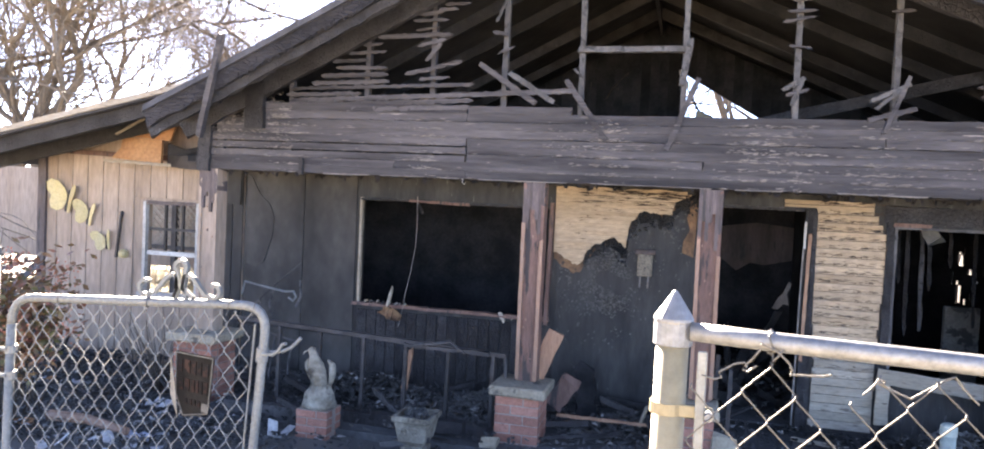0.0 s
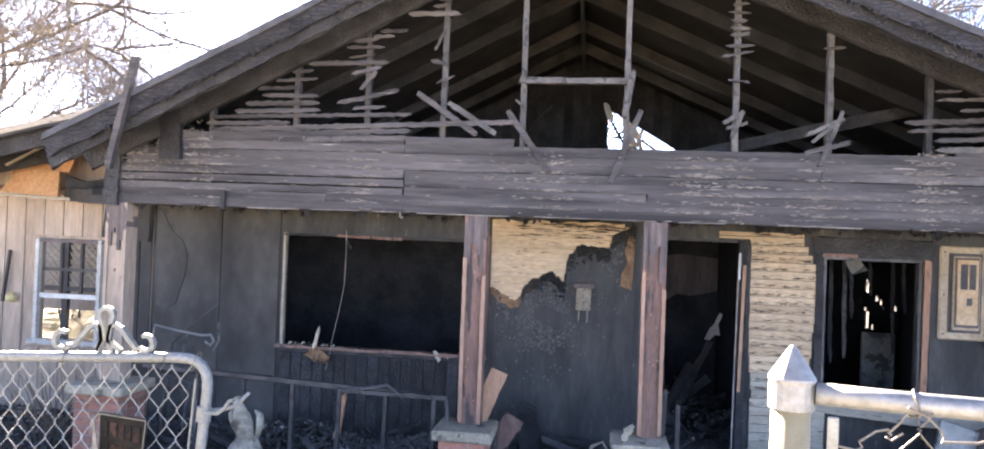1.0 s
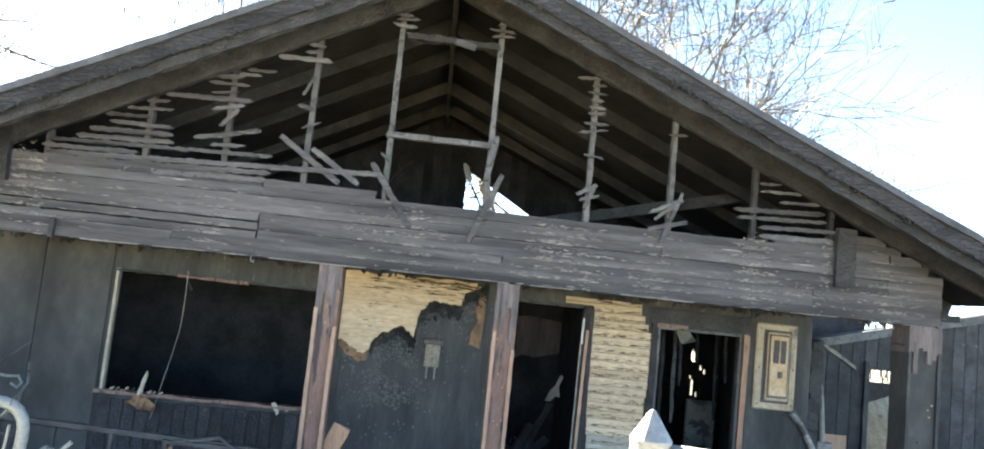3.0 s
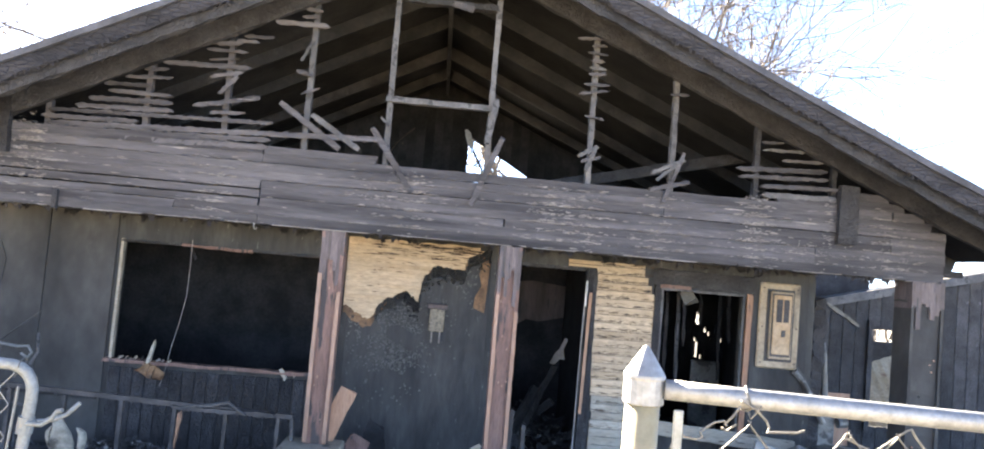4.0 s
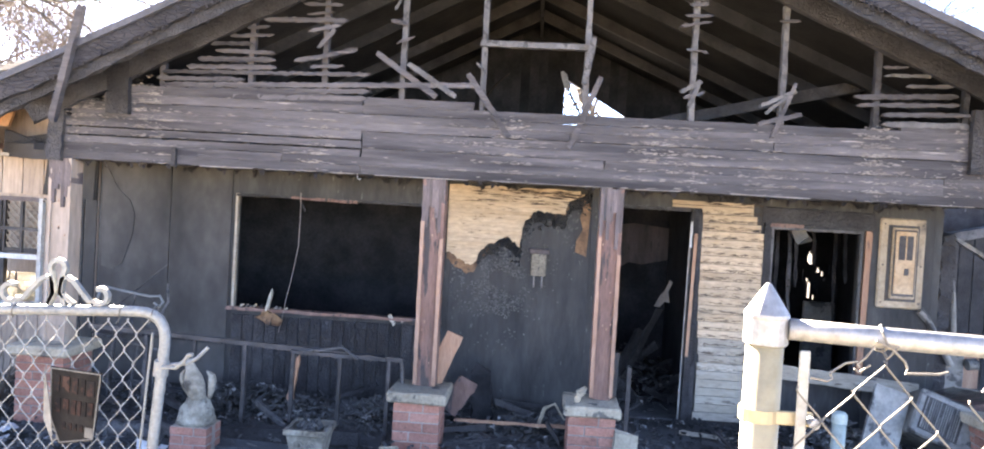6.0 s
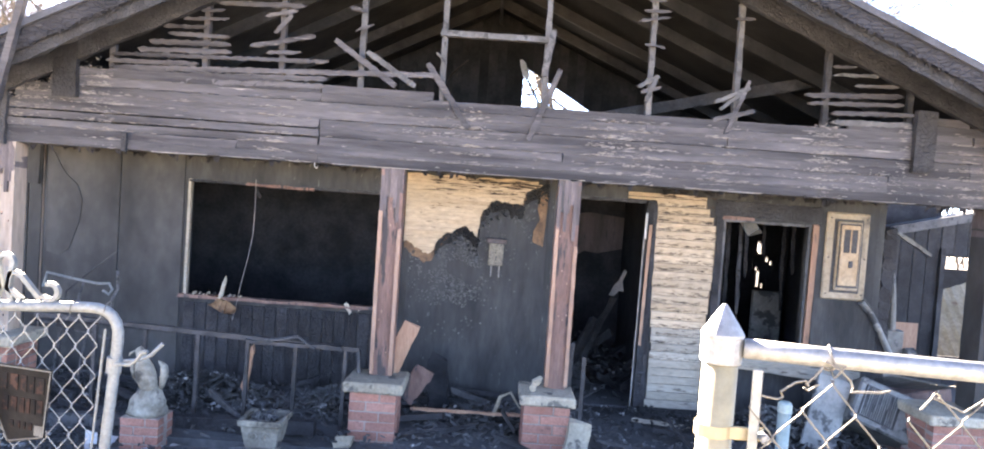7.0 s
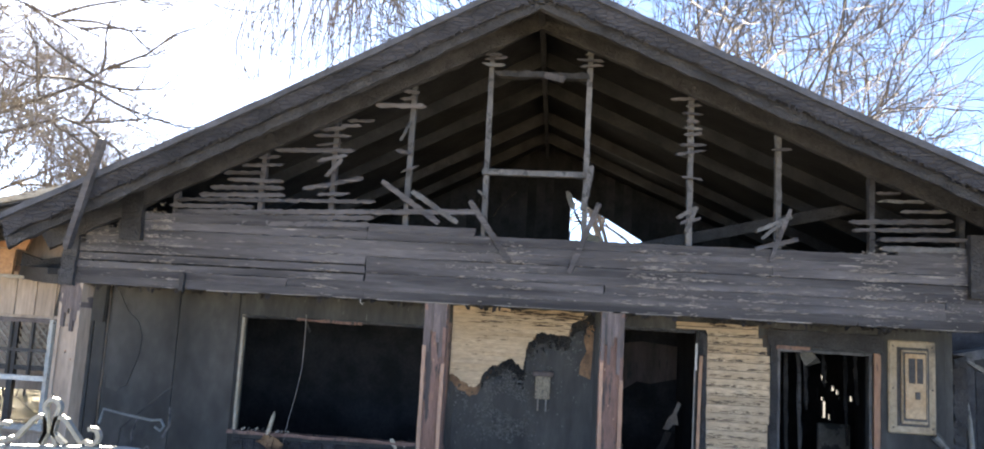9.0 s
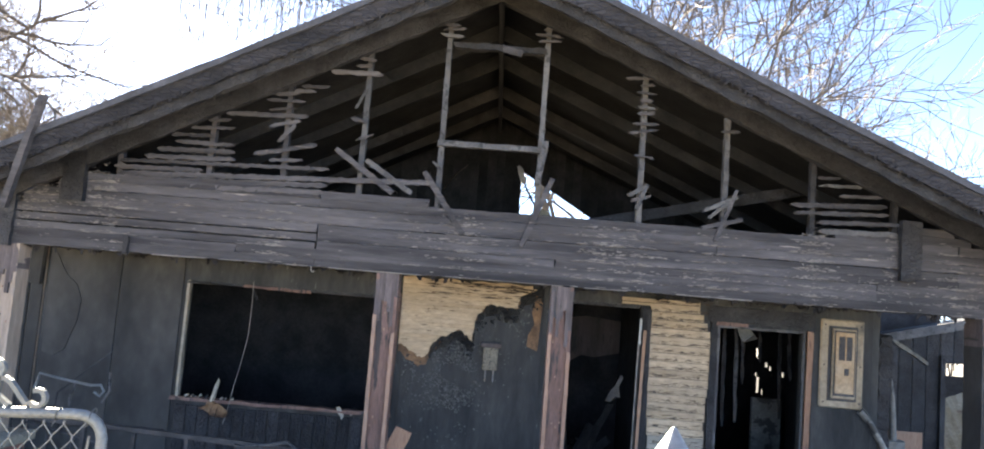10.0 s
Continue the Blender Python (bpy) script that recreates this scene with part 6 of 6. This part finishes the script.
# right-hand porch clutter
ac = empty("air_conditioner", (3.62, 6.2, 0.0), "dented grey window air conditioner lying on debris", "air conditioner")
T = Matrix.Translation((3.63, 6.1, 0.26)) @ Euler((radians(-22), radians(20), radians(-12))).to_matrix().to_4x4()
bm = box(bmesh.new(), -0.26, 0.26, -0.2, 0.25, -0.18, 0.18, T, bevel=0.015)
put(part("case", bm, M_GREYMETAL), ac)
for i in range(16):
    bm = box(bmesh.new(), -0.2 + i * 0.016, -0.193 + i * 0.016, -0.212, -0.203, -0.12, 0.12, T)
    put(part("slat", bm, M_GREYMETAL), ac)
bm = box(bmesh.new(), -0.215, 0.07, -0.2035, -0.2005, -0.13, 0.13, T)
put(part("grille_backing", bm, M_IRON), ac)
T = Matrix.Translation((3.20, 6.05, 0.28)) @ Euler((radians(-12), radians(16), 0)).to_matrix().to_4x4()
tagged(part("sheet_metal_panel", box(bmesh.new(), -0.14, 0.14, -0.015, 0.015, -0.33, 0.26, T, bevel=0.006), M_GREYMETAL), "soot-stained sheet metal panel leaning on debris", "panel")
T = Matrix.Translation((3.86, 6.15, 0.50)) @ Euler((radians(70), radians(8), radians(5))).to_matrix().to_4x4()
grate = empty("wire_rack", (3.86, 6.15, 0.48), "blackened wire rack lying on the pier clutter", "rack")
for i in range(18):
    bm = bm_tube([(-0.25 + i * 0.03, 0, -0.2), (-0.25 + i * 0.03, 0, 0.2)], 0.004, 5)
    bm.transform(T)
    put(part("rod", bm, M_WIRE), grate)
for z in (-0.2, 0.2):
    bm = bm_tube([(-0.26, 0.005, z), (0.27, 0.005, z)], 0.006, 6)
    bm.transform(T)
    put(part("rod", bm, M_WIRE), grate)
T = Matrix.Translation((3.98, 6.3, 0.18)) @ Euler((radians(-8), radians(-5), radians(20))).to_matrix().to_4x4()
tagged(part("rusty_box", box(bmesh.new(), -0.3, 0.3, -0.2, 0.2, -0.25, 0.25, T, bevel=0.015), M_POST), "rust-brown metal box on the porch", "box")
tagged(part("fallen_trim", bm_beam((1.75, 6.45, -0.03), (2.85, 6.0, 0.0), 0.02, 0.03, 14, 0.005), M_PALE), "pale trim strip fallen across the porch", "trim strip")
tagged(part("fallen_pole", bm_beam((-0.10, 5.95, 0.08), (0.85, 5.9, 0.10), 0.02, 0.022, 14, 0.004), M_RAW), "scorched thin pole lying across the porch", "pole")
tagged(part("concrete_block", bm_beam((1.13, 5.45, -0.08), (1.17, 5.45, 0.22), 0.16, 0.06, 4, 0.008, up=(0, 1, 0)), M_CONC), "grey concrete block leaning by a pier", "block")
tagged(part("grey_lump", bm_beam((-0.52, 5.4, -0.08), (-0.50, 5.4, 0.04), 0.12, 0.1, 3, 0.02, up=(0, 1, 0)), M_CONC), "lump of broken concrete beside a pier", "rubble")
tagged(part("fallen_beam", bm_beam((-1.75, 5.55, -0.02), (-0.75, 5.5, 0.02), 0.08, 0.1, 12, 0.006), M_CHAR), "charred beam lying along the porch edge", "beam")
tagged(part("fallen_beam", bm_beam((-2.75, 5.4, 0.0), (-2.1, 5.45, -0.02), 0.09, 0.1, 10, 0.006), M_ASH), "ash-grey beam lying along the porch edge", "beam")
tagged(part("antler_scrap", bm_tube([(0.55, 6.1, 0.02), (0.60, 6.1, 0.18), (0.68, 6.1, 0.22), (0.76, 6.1, 0.10), (0.85, 6.1, 0.14)], 0.018, 6, 0.006), M_CONC), "twisted pale scrap on the porch ash", "scrap")
tagged(part("cap_scrap", bm_beam((0.80, 5.6, 0.375), (0.86, 5.6, 0.47), 0.03, 0.05, 4, 0.012, taper=0.4), M_CONC), "pale scrap standing on a pier cap", "scrap")

# charred sticks over the porch and yard edge, and fine debris
for k in range(70):
    r = random.Random(900 + k)
    x, y = r.uniform(-5.6, 3.9), r.uniform(5.0, 6.65)
    a, ln = r.uniform(0, math.pi), r.uniform(0.2, 0.8)
    z = -0.03 + r.uniform(0, 0.06)
    p0 = Vector((x, y, z))
    p1 = Vector((x + math.cos(a) * ln, min(6.7, y + math.sin(a) * ln * 0.5), z + r.uniform(-0.02, 0.12)))
    tagged(part("charred_stick", bm_beam(p0, p1, r.uniform(0.012, 0.04), r.uniform(0.015, 0.05), 5, 0.005, seed=k), (M_CHAR, M_CHAR, M_ASH, M_IRON)[k % 4]), "charred broken stick lying in the ash", "stick", "charred sticks")
bm = bmesh.new()
for k in range(5200):
    r = rng
    x = r.uniform(-6.0, 4.2)
    y = 6.72 - 2.3 * abs(r.gauss(0, 0.42))
    if y < 3.6:
        continue
    z = (-0.06 if y > 5.3 else ground_z(x, y) - 0.01) + abs(r.gauss(0, 0.02)) + (0.10 * max(0, noise.noise((x * 1.6, y * 1.6, 3))) if y > 5.3 else 0)
    s = r.uniform(0.006, 0.026)
    d = Vector((r.uniform(-1, 1), r.uniform(-1, 1), r.uniform(-0.3, 0.5))).normalized() * s * r.uniform(1, 3)
    beam(bm, (x, y, z), Vector((x, y, z)) + d, s, s * r.uniform(0.2, 0.8), 1, s * 0.2)
for cx, cy, sx, sy, top, n in ((-1.9, 6.25, 0.55, 0.22, 0.26, 1500), (-0.75, 6.3, 0.25, 0.2, 0.2, 500), (0.5, 6.2, 0.4, 0.25, 0.14, 700), (2.9, 6.25, 0.5, 0.25, 0.3, 900), (-4.6, 5.6, 0.9, 0.5, 0.12, 900), (-4.3, 4.7, 0.9, 0.5, 0.09, 900), (-2.7, 4.8, 0.7, 0.4, 0.07, 600), (1.5, 7.9, 0.4, 0.4, 0.5, 600), (-1.4, 7.6, 0.7, 0.4, 0.6, 700)):
    for k in range(n * 3 // 2):
        x, y = rng.gauss(cx, sx), rng.gauss(cy, sy)
        if 6.68 < y < 6.98 or (cy < 6.8 and y > 6.68) or (cy > 6.8 and y < 6.98):
            continue
        hgt = top * math.exp(-((x - cx) / sx) ** 2 * 0.7 - ((y - cy) / sy) ** 2 * 0.7)
        z = -0.06 + hgt * rng.uniform(0.3, 1.0)
        q = rng.uniform(0.006, 0.026)
        d = Vector((rng.uniform(-1, 1), rng.uniform(-1, 1), rng.uniform(-0.4, 0.4))).normalized() * q * rng.uniform(1, 3.5)
        beam(bm, (x, y, z), Vector((x, y, z)) + d, q, q * rng.uniform(0.2, 0.8), 1, q * 0.2)
tagged(part("fire_debris", bm, M_DEBRIS), "scattered charcoal, ash and broken scraps on the porch", "debris", kind="stuff")
bm = bmesh.new()
for k in range(240):
    r = rng
    x, y = r.uniform(-5.8, -1.6), r.uniform(3.9, 6.6)
    z = ground_z(x, y) + 0.01
    d = Vector((r.uniform(-1, 1), r.uniform(-1, 1), r.uniform(0, 0.4))).normalized() * r.uniform(0.03, 0.14)
    beam(bm, (x, y, z), Vector((x, y, z)) + d, r.uniform(0.02, 0.08), 0.008, 2, 0.006)
tagged(part("pale_scraps", bm, M_PAPER), "pale paper and plaster scraps on the yard", "debris", kind="stuff")
tagged(part("burnt_twig", bm_tube([(-3.2, 6.5, -0.05), (-3.15, 6.5, 0.72), (-2.95, 6.5, 0.9), (-2.72, 6.5, 1.10)], 0.009, 6, 0.006), M_IRON), "thin burnt branch leaning on the porch wall", "branch")


def crumple(name, x, y, size, material, label, seed):
    """A crumpled scrap of thin sheet lying on the ground."""
    r = random.Random(seed)
    bm = bmesh.new()
    n = 5
    grid_ = [[bm.verts.new((x + size * (i / n - 0.5) + r.uniform(-1, 1) * size * 0.09, y + size * 0.7 * (j / n - 0.5) + r.uniform(-1, 1) * size * 0.07, ground_z(x, y) + 0.02 + r.uniform(0, 0.30) * size)) for i in range(n + 1)] for j in range(n + 1)]
    for a, b in zip(grid_, grid_[1:]):
        for i in range(n):
            bm.faces.new((a[i], a[i + 1], b[i + 1], b[i]))
    for g in bmesh.ops.extrude_face_region(bm, geom=bm.faces[:])["geom"]:
        if isinstance(g, bmesh.types.BMVert):
            g.co.z -= 0.004
    return tagged(part(name, bm, material), label, "litter")


crumple("crumpled_wrapper", -4.9, 5.6, 0.22, M_BLUEPAPER, "crumpled pale blue wrapper lying on the ash", 1)
crumple("crumpled_wrapper", -2.93, 4.58, 0.20, M_BLUEPAPER, "crumpled pale blue wrapper lying on the ash", 2)
crumple("crumpled_paper", -4.40, 5.5, 0.26, M_PAPER, "crumpled dirty white paper on the ash", 3)
crumple("crumpled_paper", -3.35, 5.35, 0.24, M_PAPER, "crumpled dirty white paper on the ash", 4)
crumple("orange_scrap", -3.92, 4.57, 0.15, M_ORANGE, "small bright orange scrap on the ash", 5)
tagged(part("fallen_log", bm_tube([(-3.75, 4.62, 0.0), (-3.4, 4.6, 0.02), (-2.98, 4.52, 0.0)], 0.045, 8, 0.03), M_BAREWOOD), "pale bare log lying on the ash", "log")
stub = empty("pipe_stub", (2.34, 4.77, -0.1), "pale green plastic pipe stub standing in the yard", "pipe")
put(part("pipe", bm_tube([(2.34, 4.77, -0.12), (2.34, 4.77, 0.58)], 0.04, 16), M_PIPE, smooth=True), stub)
put(part("cap", lathe(bmesh.new(), [(0.044, 0.57), (0.045, 0.60), (0.043, 0.625), (0.03, 0.637), (0.004, 0.64)], (2.34, 4.77, 0), 16), M_PIPE), stub)
garden = empty("garden_edging", (-4.6, 5.9, -0.1), "low dark wire garden edging before the wing", "edging")
for i in range(7):
    x = -5.6 + i * 0.3
    put(part("stake", bm_tube([(x, 5.9, -0.12), (x, 5.9, 0.22)], 0.008, 6), M_IRON), garden)
put(part("wire", bm_tube([(-5.65, 5.9, 0.20), (-4.6, 5.9, 0.18), (-3.75, 5.9, 0.2)], 0.007, 6), M_IRON), garden)

# ---- plants ----
shrub = empty("nandina_shrub", (-4.05, 4.6, -0.1), "red-leaved nandina shrub with berries beside the gate", "shrub")
stems, leaves, berries = bmesh.new(), bmesh.new(), bmesh.new()
r = random.Random(31)
for k in range(36):
    base = Vector((-4.25 + r.uniform(-0.25, 0.25), 4.6 + r.uniform(-0.25, 0.25), -0.1))
    tip = base + Vector((r.uniform(-0.6, 0.55), r.uniform(-0.35, 0.35), r.uniform(0.75, 1.28)))
    mid = base.lerp(tip, 0.5) + Vector((r.uniform(-0.06, 0.06), 0, 0.08))
    tube(stems, [base, mid, tip], 0.007, 5, 0.003)
    for j in range(70):
        f = r.uniform(0.62, 1.06)
        c = base.lerp(tip, f) + Vector((r.gauss(0, 0.11), r.gauss(0, 0.11), r.gauss(0, 0.08)))
        d = Vector((r.uniform(-1, 1), r.uniform(-1, 1), r.uniform(-0.7, 0.5))).normalized()
        s = d.orthogonal().normalized()
        L, W_ = r.uniform(0.05, 0.09), r.uniform(0.012, 0.022)
        v = [leaves.verts.new(p) for p in (c, c + d * L * 0.5 + s * W_, c + d * L, c + d * L * 0.5 - s * W_)]
        leaves.faces.new(v)
    if k % 2:
        for j in range(26):
            c = tip + Vector((r.gauss(0, 0.05), r.gauss(0, 0.05), r.gauss(-0.02, 0.05)))
            beam(berries, c, c + Vector((0, 0, 0.011)), 0.011, 0.011)
put(part("stems", stems, M_BARK), shrub)
put(part("leaves", leaves, M_LEAFRED), shrub)
tagged(put(part("berries", berries, M_BERRY), shrub), kind="stuff")
bush = empty("bare_bush", (-4.0, 5.7, -0.1), "leafless twiggy bush beside the corner pier", "shrub")
tw = bmesh.new()
for k in range(40):
    a = r.uniform(0, 6.28)
    b0 = Vector((-3.75 + r.uniform(-0.1, 0.1), 5.75 + r.uniform(-0.1, 0.1), -0.1))
    b1 = b0 + Vector((math.cos(a) * r.uniform(0.1, 0.45), math.sin(a) * 0.2, r.uniform(0.3, 0.8)))
    tube(tw, [b0, b0.lerp(b1, 0.5) + Vector((r.uniform(-0.05, 0.05), 0, 0.05)), b1], 0.006, 4, 0.002)
tagged(put(part("twig_clump", tw, M_BARK), bush), kind="stuff")


def grow(bm_, bm2, p, d, length, rad, depth, r, lift=0.12, spread=0.55, level=0, kids=4):
    """A limb with its side limbs; fine twigs go into bm2."""
    pts, q, dd = [p], p.copy(), d.normalized()
    n = 5
    for i in range(n):
        dd = (dd + Vector((r.gauss(0, 0.15), r.gauss(0, 0.15), r.gauss(0, 0.11) + lift * 0.3))).normalized()
        q = q + dd * (length / n)
        pts.append(q.copy())
    tube(bm_ if level < 2 else bm2, pts, rad, 8 if level == 0 else (5 if level < 3 else 3), max(0.005, rad * 0.45), cap=False)
    if depth == 0:
        return
    for k in range(kids + (1 if level else 0)):
        f = r.uniform(0.3, 1.0) if k else 1.0
        i = min(n - 1, int(f * n))
        base = pts[i].lerp(pts[i + 1], f * n - i if f < 1 else 1.0)
        axis = (pts[i + 1] - pts[i]).normalized()
        side = axis.orthogonal().normalized()
        side.rotate(Matrix.Rotation(r.uniform(0, 6.283), 3, axis))
        nd = (axis + side * r.uniform(0.5, 1.0) * spread * 2).normalized()
        grow(bm_, bm2, base, nd, length * r.uniform(0.5, 0.78), max(0.010, rad * r.uniform(0.34, 0.55)), depth - 1, r, lift, spread, level + 1, kids)


def tree(at, height, rad, lean, seed, label, depth=4, kids=4, spread=0.5, lift=0.12, twig=None):
    e = empty("bare_tree", at, label, "tree", "bare winter trees")
    trunk, twigs = bmesh.new(), bmesh.new()
    grow(trunk, twigs, Vector(at), Vector(lean), height, rad, depth, random.Random(seed), lift, spread, 0, kids)
    put(part("trunk", trunk, twig or M_BARK), e)
    put(part("crown", twigs, twig or M_BARK), e)
    return e


tree((-16.0, 15.0, -0.1), 5.0, 0.21, (0.03, 0, 1), 3, "grey-brown bare tree beyond the wing", kids=6, depth=4, twig=M_TWIG)
tree((-14.7, 16.0, -0.1), 4.6, 0.15, (0.10, 0.0, 1), 5, "leaning bare tree beyond the wing", spread=0.6, kids=6, depth=4, twig=M_TWIG)
tree((-13.6, 18.5, -0.1), 4.4, 0.085, (0.16, 0.0, 1), 8, "slim bare tree beyond the wing", spread=0.6, kids=6, depth=4, twig=M_TWIG)
tree((-18.3, 20.0, -0.1), 6.3, 0.14, (0.1, 0.0, 1), 9, "tall bare tree in the distance", kids=6, depth=4, twig=M_TWIG)
tree((-13.8, 25.0, -0.1), 4.4, 0.09, (0.0, 0.0, 1), 12, "low bare tree in the distance", spread=0.6, kids=6, depth=4, twig=M_TWIG)
tree((-18.7, 26.0, -0.1), 5.4, 0.11, (0.1, 0.0, 1), 14, "slim bare tree in the distance", spread=0.6, kids=6, depth=4, twig=M_TWIG)
tree((5.4, 17.5, -0.1), 6.0, 0.13, (0.22, -0.05, 1), 21, "bare tree rising behind the roof", spread=0.5, lift=0.08, kids=5, depth=4)
tree((3.8, 19.0, -0.1), 6.6, 0.13, (0.0, -0.05, 1), 27, "bare tree rising behind the roof", spread=0.5, lift=0.1, kids=4, depth=4)
tree((8.6, 20.0, -0.1), 5.2, 0.12, (0.08, 0, 1), 29, "bare tree rising behind the roof", spread=0.55, lift=0.05, kids=5, depth=4)
tree((3.2, 16.5, -0.1), 5.8, 0.12, (0.06, -0.02, 1), 33, "bare tree rising behind the roof", spread=0.5, lift=0.1, kids=5, depth=4)
tree((2.2, 18.0, -0.1), 6.6, 0.12, (0.03, -0.02, 1), 37, "bare tree rising behind the roof", spread=0.5, lift=0.1, kids=5, depth=4)
tree((11.5, 22.0, -0.1), 4.2, 0.12, (0.05, 0, 1), 25, "bare tree behind the roof slope", spread=0.5, kids=4, depth=4)
tree((-14.4, 15.2, -0.1), 7.0, 0.10, (0.10, -0.02, 1), 41, "tall arching bare tree beyond the wing", spread=0.8, lift=0.02, kids=4, depth=4, twig=M_TWIG)
# a far tree that holds one long limb out to the side
reach = empty("reaching_tree", (30, 21, -0.1), "bare tree with one long thin reaching limb", "tree", "bare winter trees")
put(part("trunk", bm_tube([(30, 21, -0.1), (30, 21, 6), (29.6, 21, 13), (28, 21, 17)], 0.22, 8, 0.1), M_BARK), reach)
put(part("limb", bm_tube([(29.4, 21, 14), (24, 20.5, 16), (19, 20, 15.9), (15.2, 20, 14.2), (13.57, 20, 12.59), (12.96, 20, 11.79), (12.6, 20, 11.45), (12.25, 20, 11.33)], 0.08, 6, 0.02), M_BARK), reach)
# a tree behind the ridge whose twigs droop past the left slope
drop = empty("drooping_tree", (0.4, 20.5, -0.1), "tall bare tree with thin drooping twigs", "tree", "bare winter trees")
trunk, twigs = bmesh.new(), bmesh.new()
tube(trunk, [(0.4, 20.5, -0.1), (0.4, 20.5, 5), (0.3, 20.3, 9.5), (-0.2, 20.2, 12.5)], 0.2, 8, 0.1)
r = random.Random(44)
for k in range(9):
    p0 = Vector((-0.1, 20.2, 11.6 + 0.1 * k))
    p1 = Vector((r.uniform(-8.4, -4.8), r.uniform(18.5, 20), r.uniform(9.9, 11.0)))
    tube(trunk, [p0, p0.lerp(p1, 0.5) + Vector((0, 0, 1.3)), p1], 0.05, 5, 0.015)
    for j in range(13):
        a = p0.lerp(p1, r.uniform(0.62, 1.0)) + Vector((0, 0, r.uniform(0, 0.4)))
        ln = r.uniform(1.2, 3.3)
        sw = r.uniform(-0.8, 0.8)
        pts = [a, a + Vector((sw * 0.4, 0, -0.25 * ln)), a + Vector((sw * 0.8, 0, -0.65 * ln)), a + Vector((sw * 0.7, 0, -ln))]
        tube(twigs, pts, 0.018, 4, 0.009)
        for i in range(4):
            b = pts[1].lerp(pts[3], r.uniform(0, 1))
            tube(twigs, [b, b + Vector((r.uniform(-0.35, 0.35), 0, -r.uniform(0.1, 0.45)))], 0.011, 3, 0.007)
put(part("trunk", trunk, M_BARK), drop)
put(part("crown", twigs, M_BARK), drop)

# a tree past the wing whose long limbs arch to the side
arch = empty("arching_tree", (-19.0, 16.0, -0.1), "bare tree with long thin arching limbs", "tree", "bare winter trees")
trunk, twigs = bmesh.new(), bmesh.new()
tube(trunk, [(-19.0, 16.0, -0.1), (-18.9, 16.0, 3.0), (-18.4, 16.0, 5.2), (-17.6, 16.0, 8.2)], 0.2, 8, 0.09)
r = random.Random(52)
for pts, rad, shoots in (
        ([(-18.6, 16.0, 4.2), (-15.0, 16.0, 4.9), (-12.4, 16.0, 5.85), (-10.5, 16.0, 6.6), (-9.9, 16.0, 7.0), (-8.9, 16.0, 7.05)], 0.055, [((1, 0, -0.42), 2.2, 0.60), ((1, 0, 0.4), 1.5, 0.80), ((-1, 0, 0.15), 1.7, 0.62), ((1, 0, -0.15), 1.7, 0.64), ((0.5, 0, 0.9), 0.8, 0.75), ((-1, 0, 0.4), 1.5, 0.7), ((-0.4, 0, 1), 1.2, 0.5)]),
        ([(-18.5, 16.0, 4.6), (-15.0, 16.2, 5.1), (-12.4, 16.2, 5.45), (-11.0, 16.2, 5.85), (-10.3, 16.2, 5.6)], 0.045, [((1, 0, -0.4), 2.0, 1.0), ((1, 0, -0.1), 1.4, 0.85), ((0.6, 0, 0.5), 0.9, 0.9), ((0.7, 0, -0.7), 1.3, 0.7)]),
        ([(-18.0, 16.0, 7.0), (-15.0, 16.0, 8.6), (-12.6, 16.0, 8.7), (-11.4, 16.0, 8.2), (-10.2, 16.0, 7.75)], 0.04, [((1, 0, -0.2), 1.2, 0.9), ((1, 0, 0.25), 2.2, 0.75), ((1, 0, -0.5), 1.1, 0.6), ((1, 0, 0.0), 1.8, 0.8)])):
    tube(trunk, pts, rad, 6, rad * 0.4)
    for d, ln, f in shoots:
        i = min(len(pts) - 2, int(f * (len(pts) - 1)))
        base = Vector(pts[i]).lerp(Vector(pts[i + 1]), f * (len(pts) - 1) - i)
        grow(twigs, twigs, base, Vector(d), ln * 1.1, 0.042, 2, r, 0.02, 0.35, 1, 2)
put(part("trunk", trunk, M_BARK), arch)
put(part("crown", twigs, M_BARK), arch)
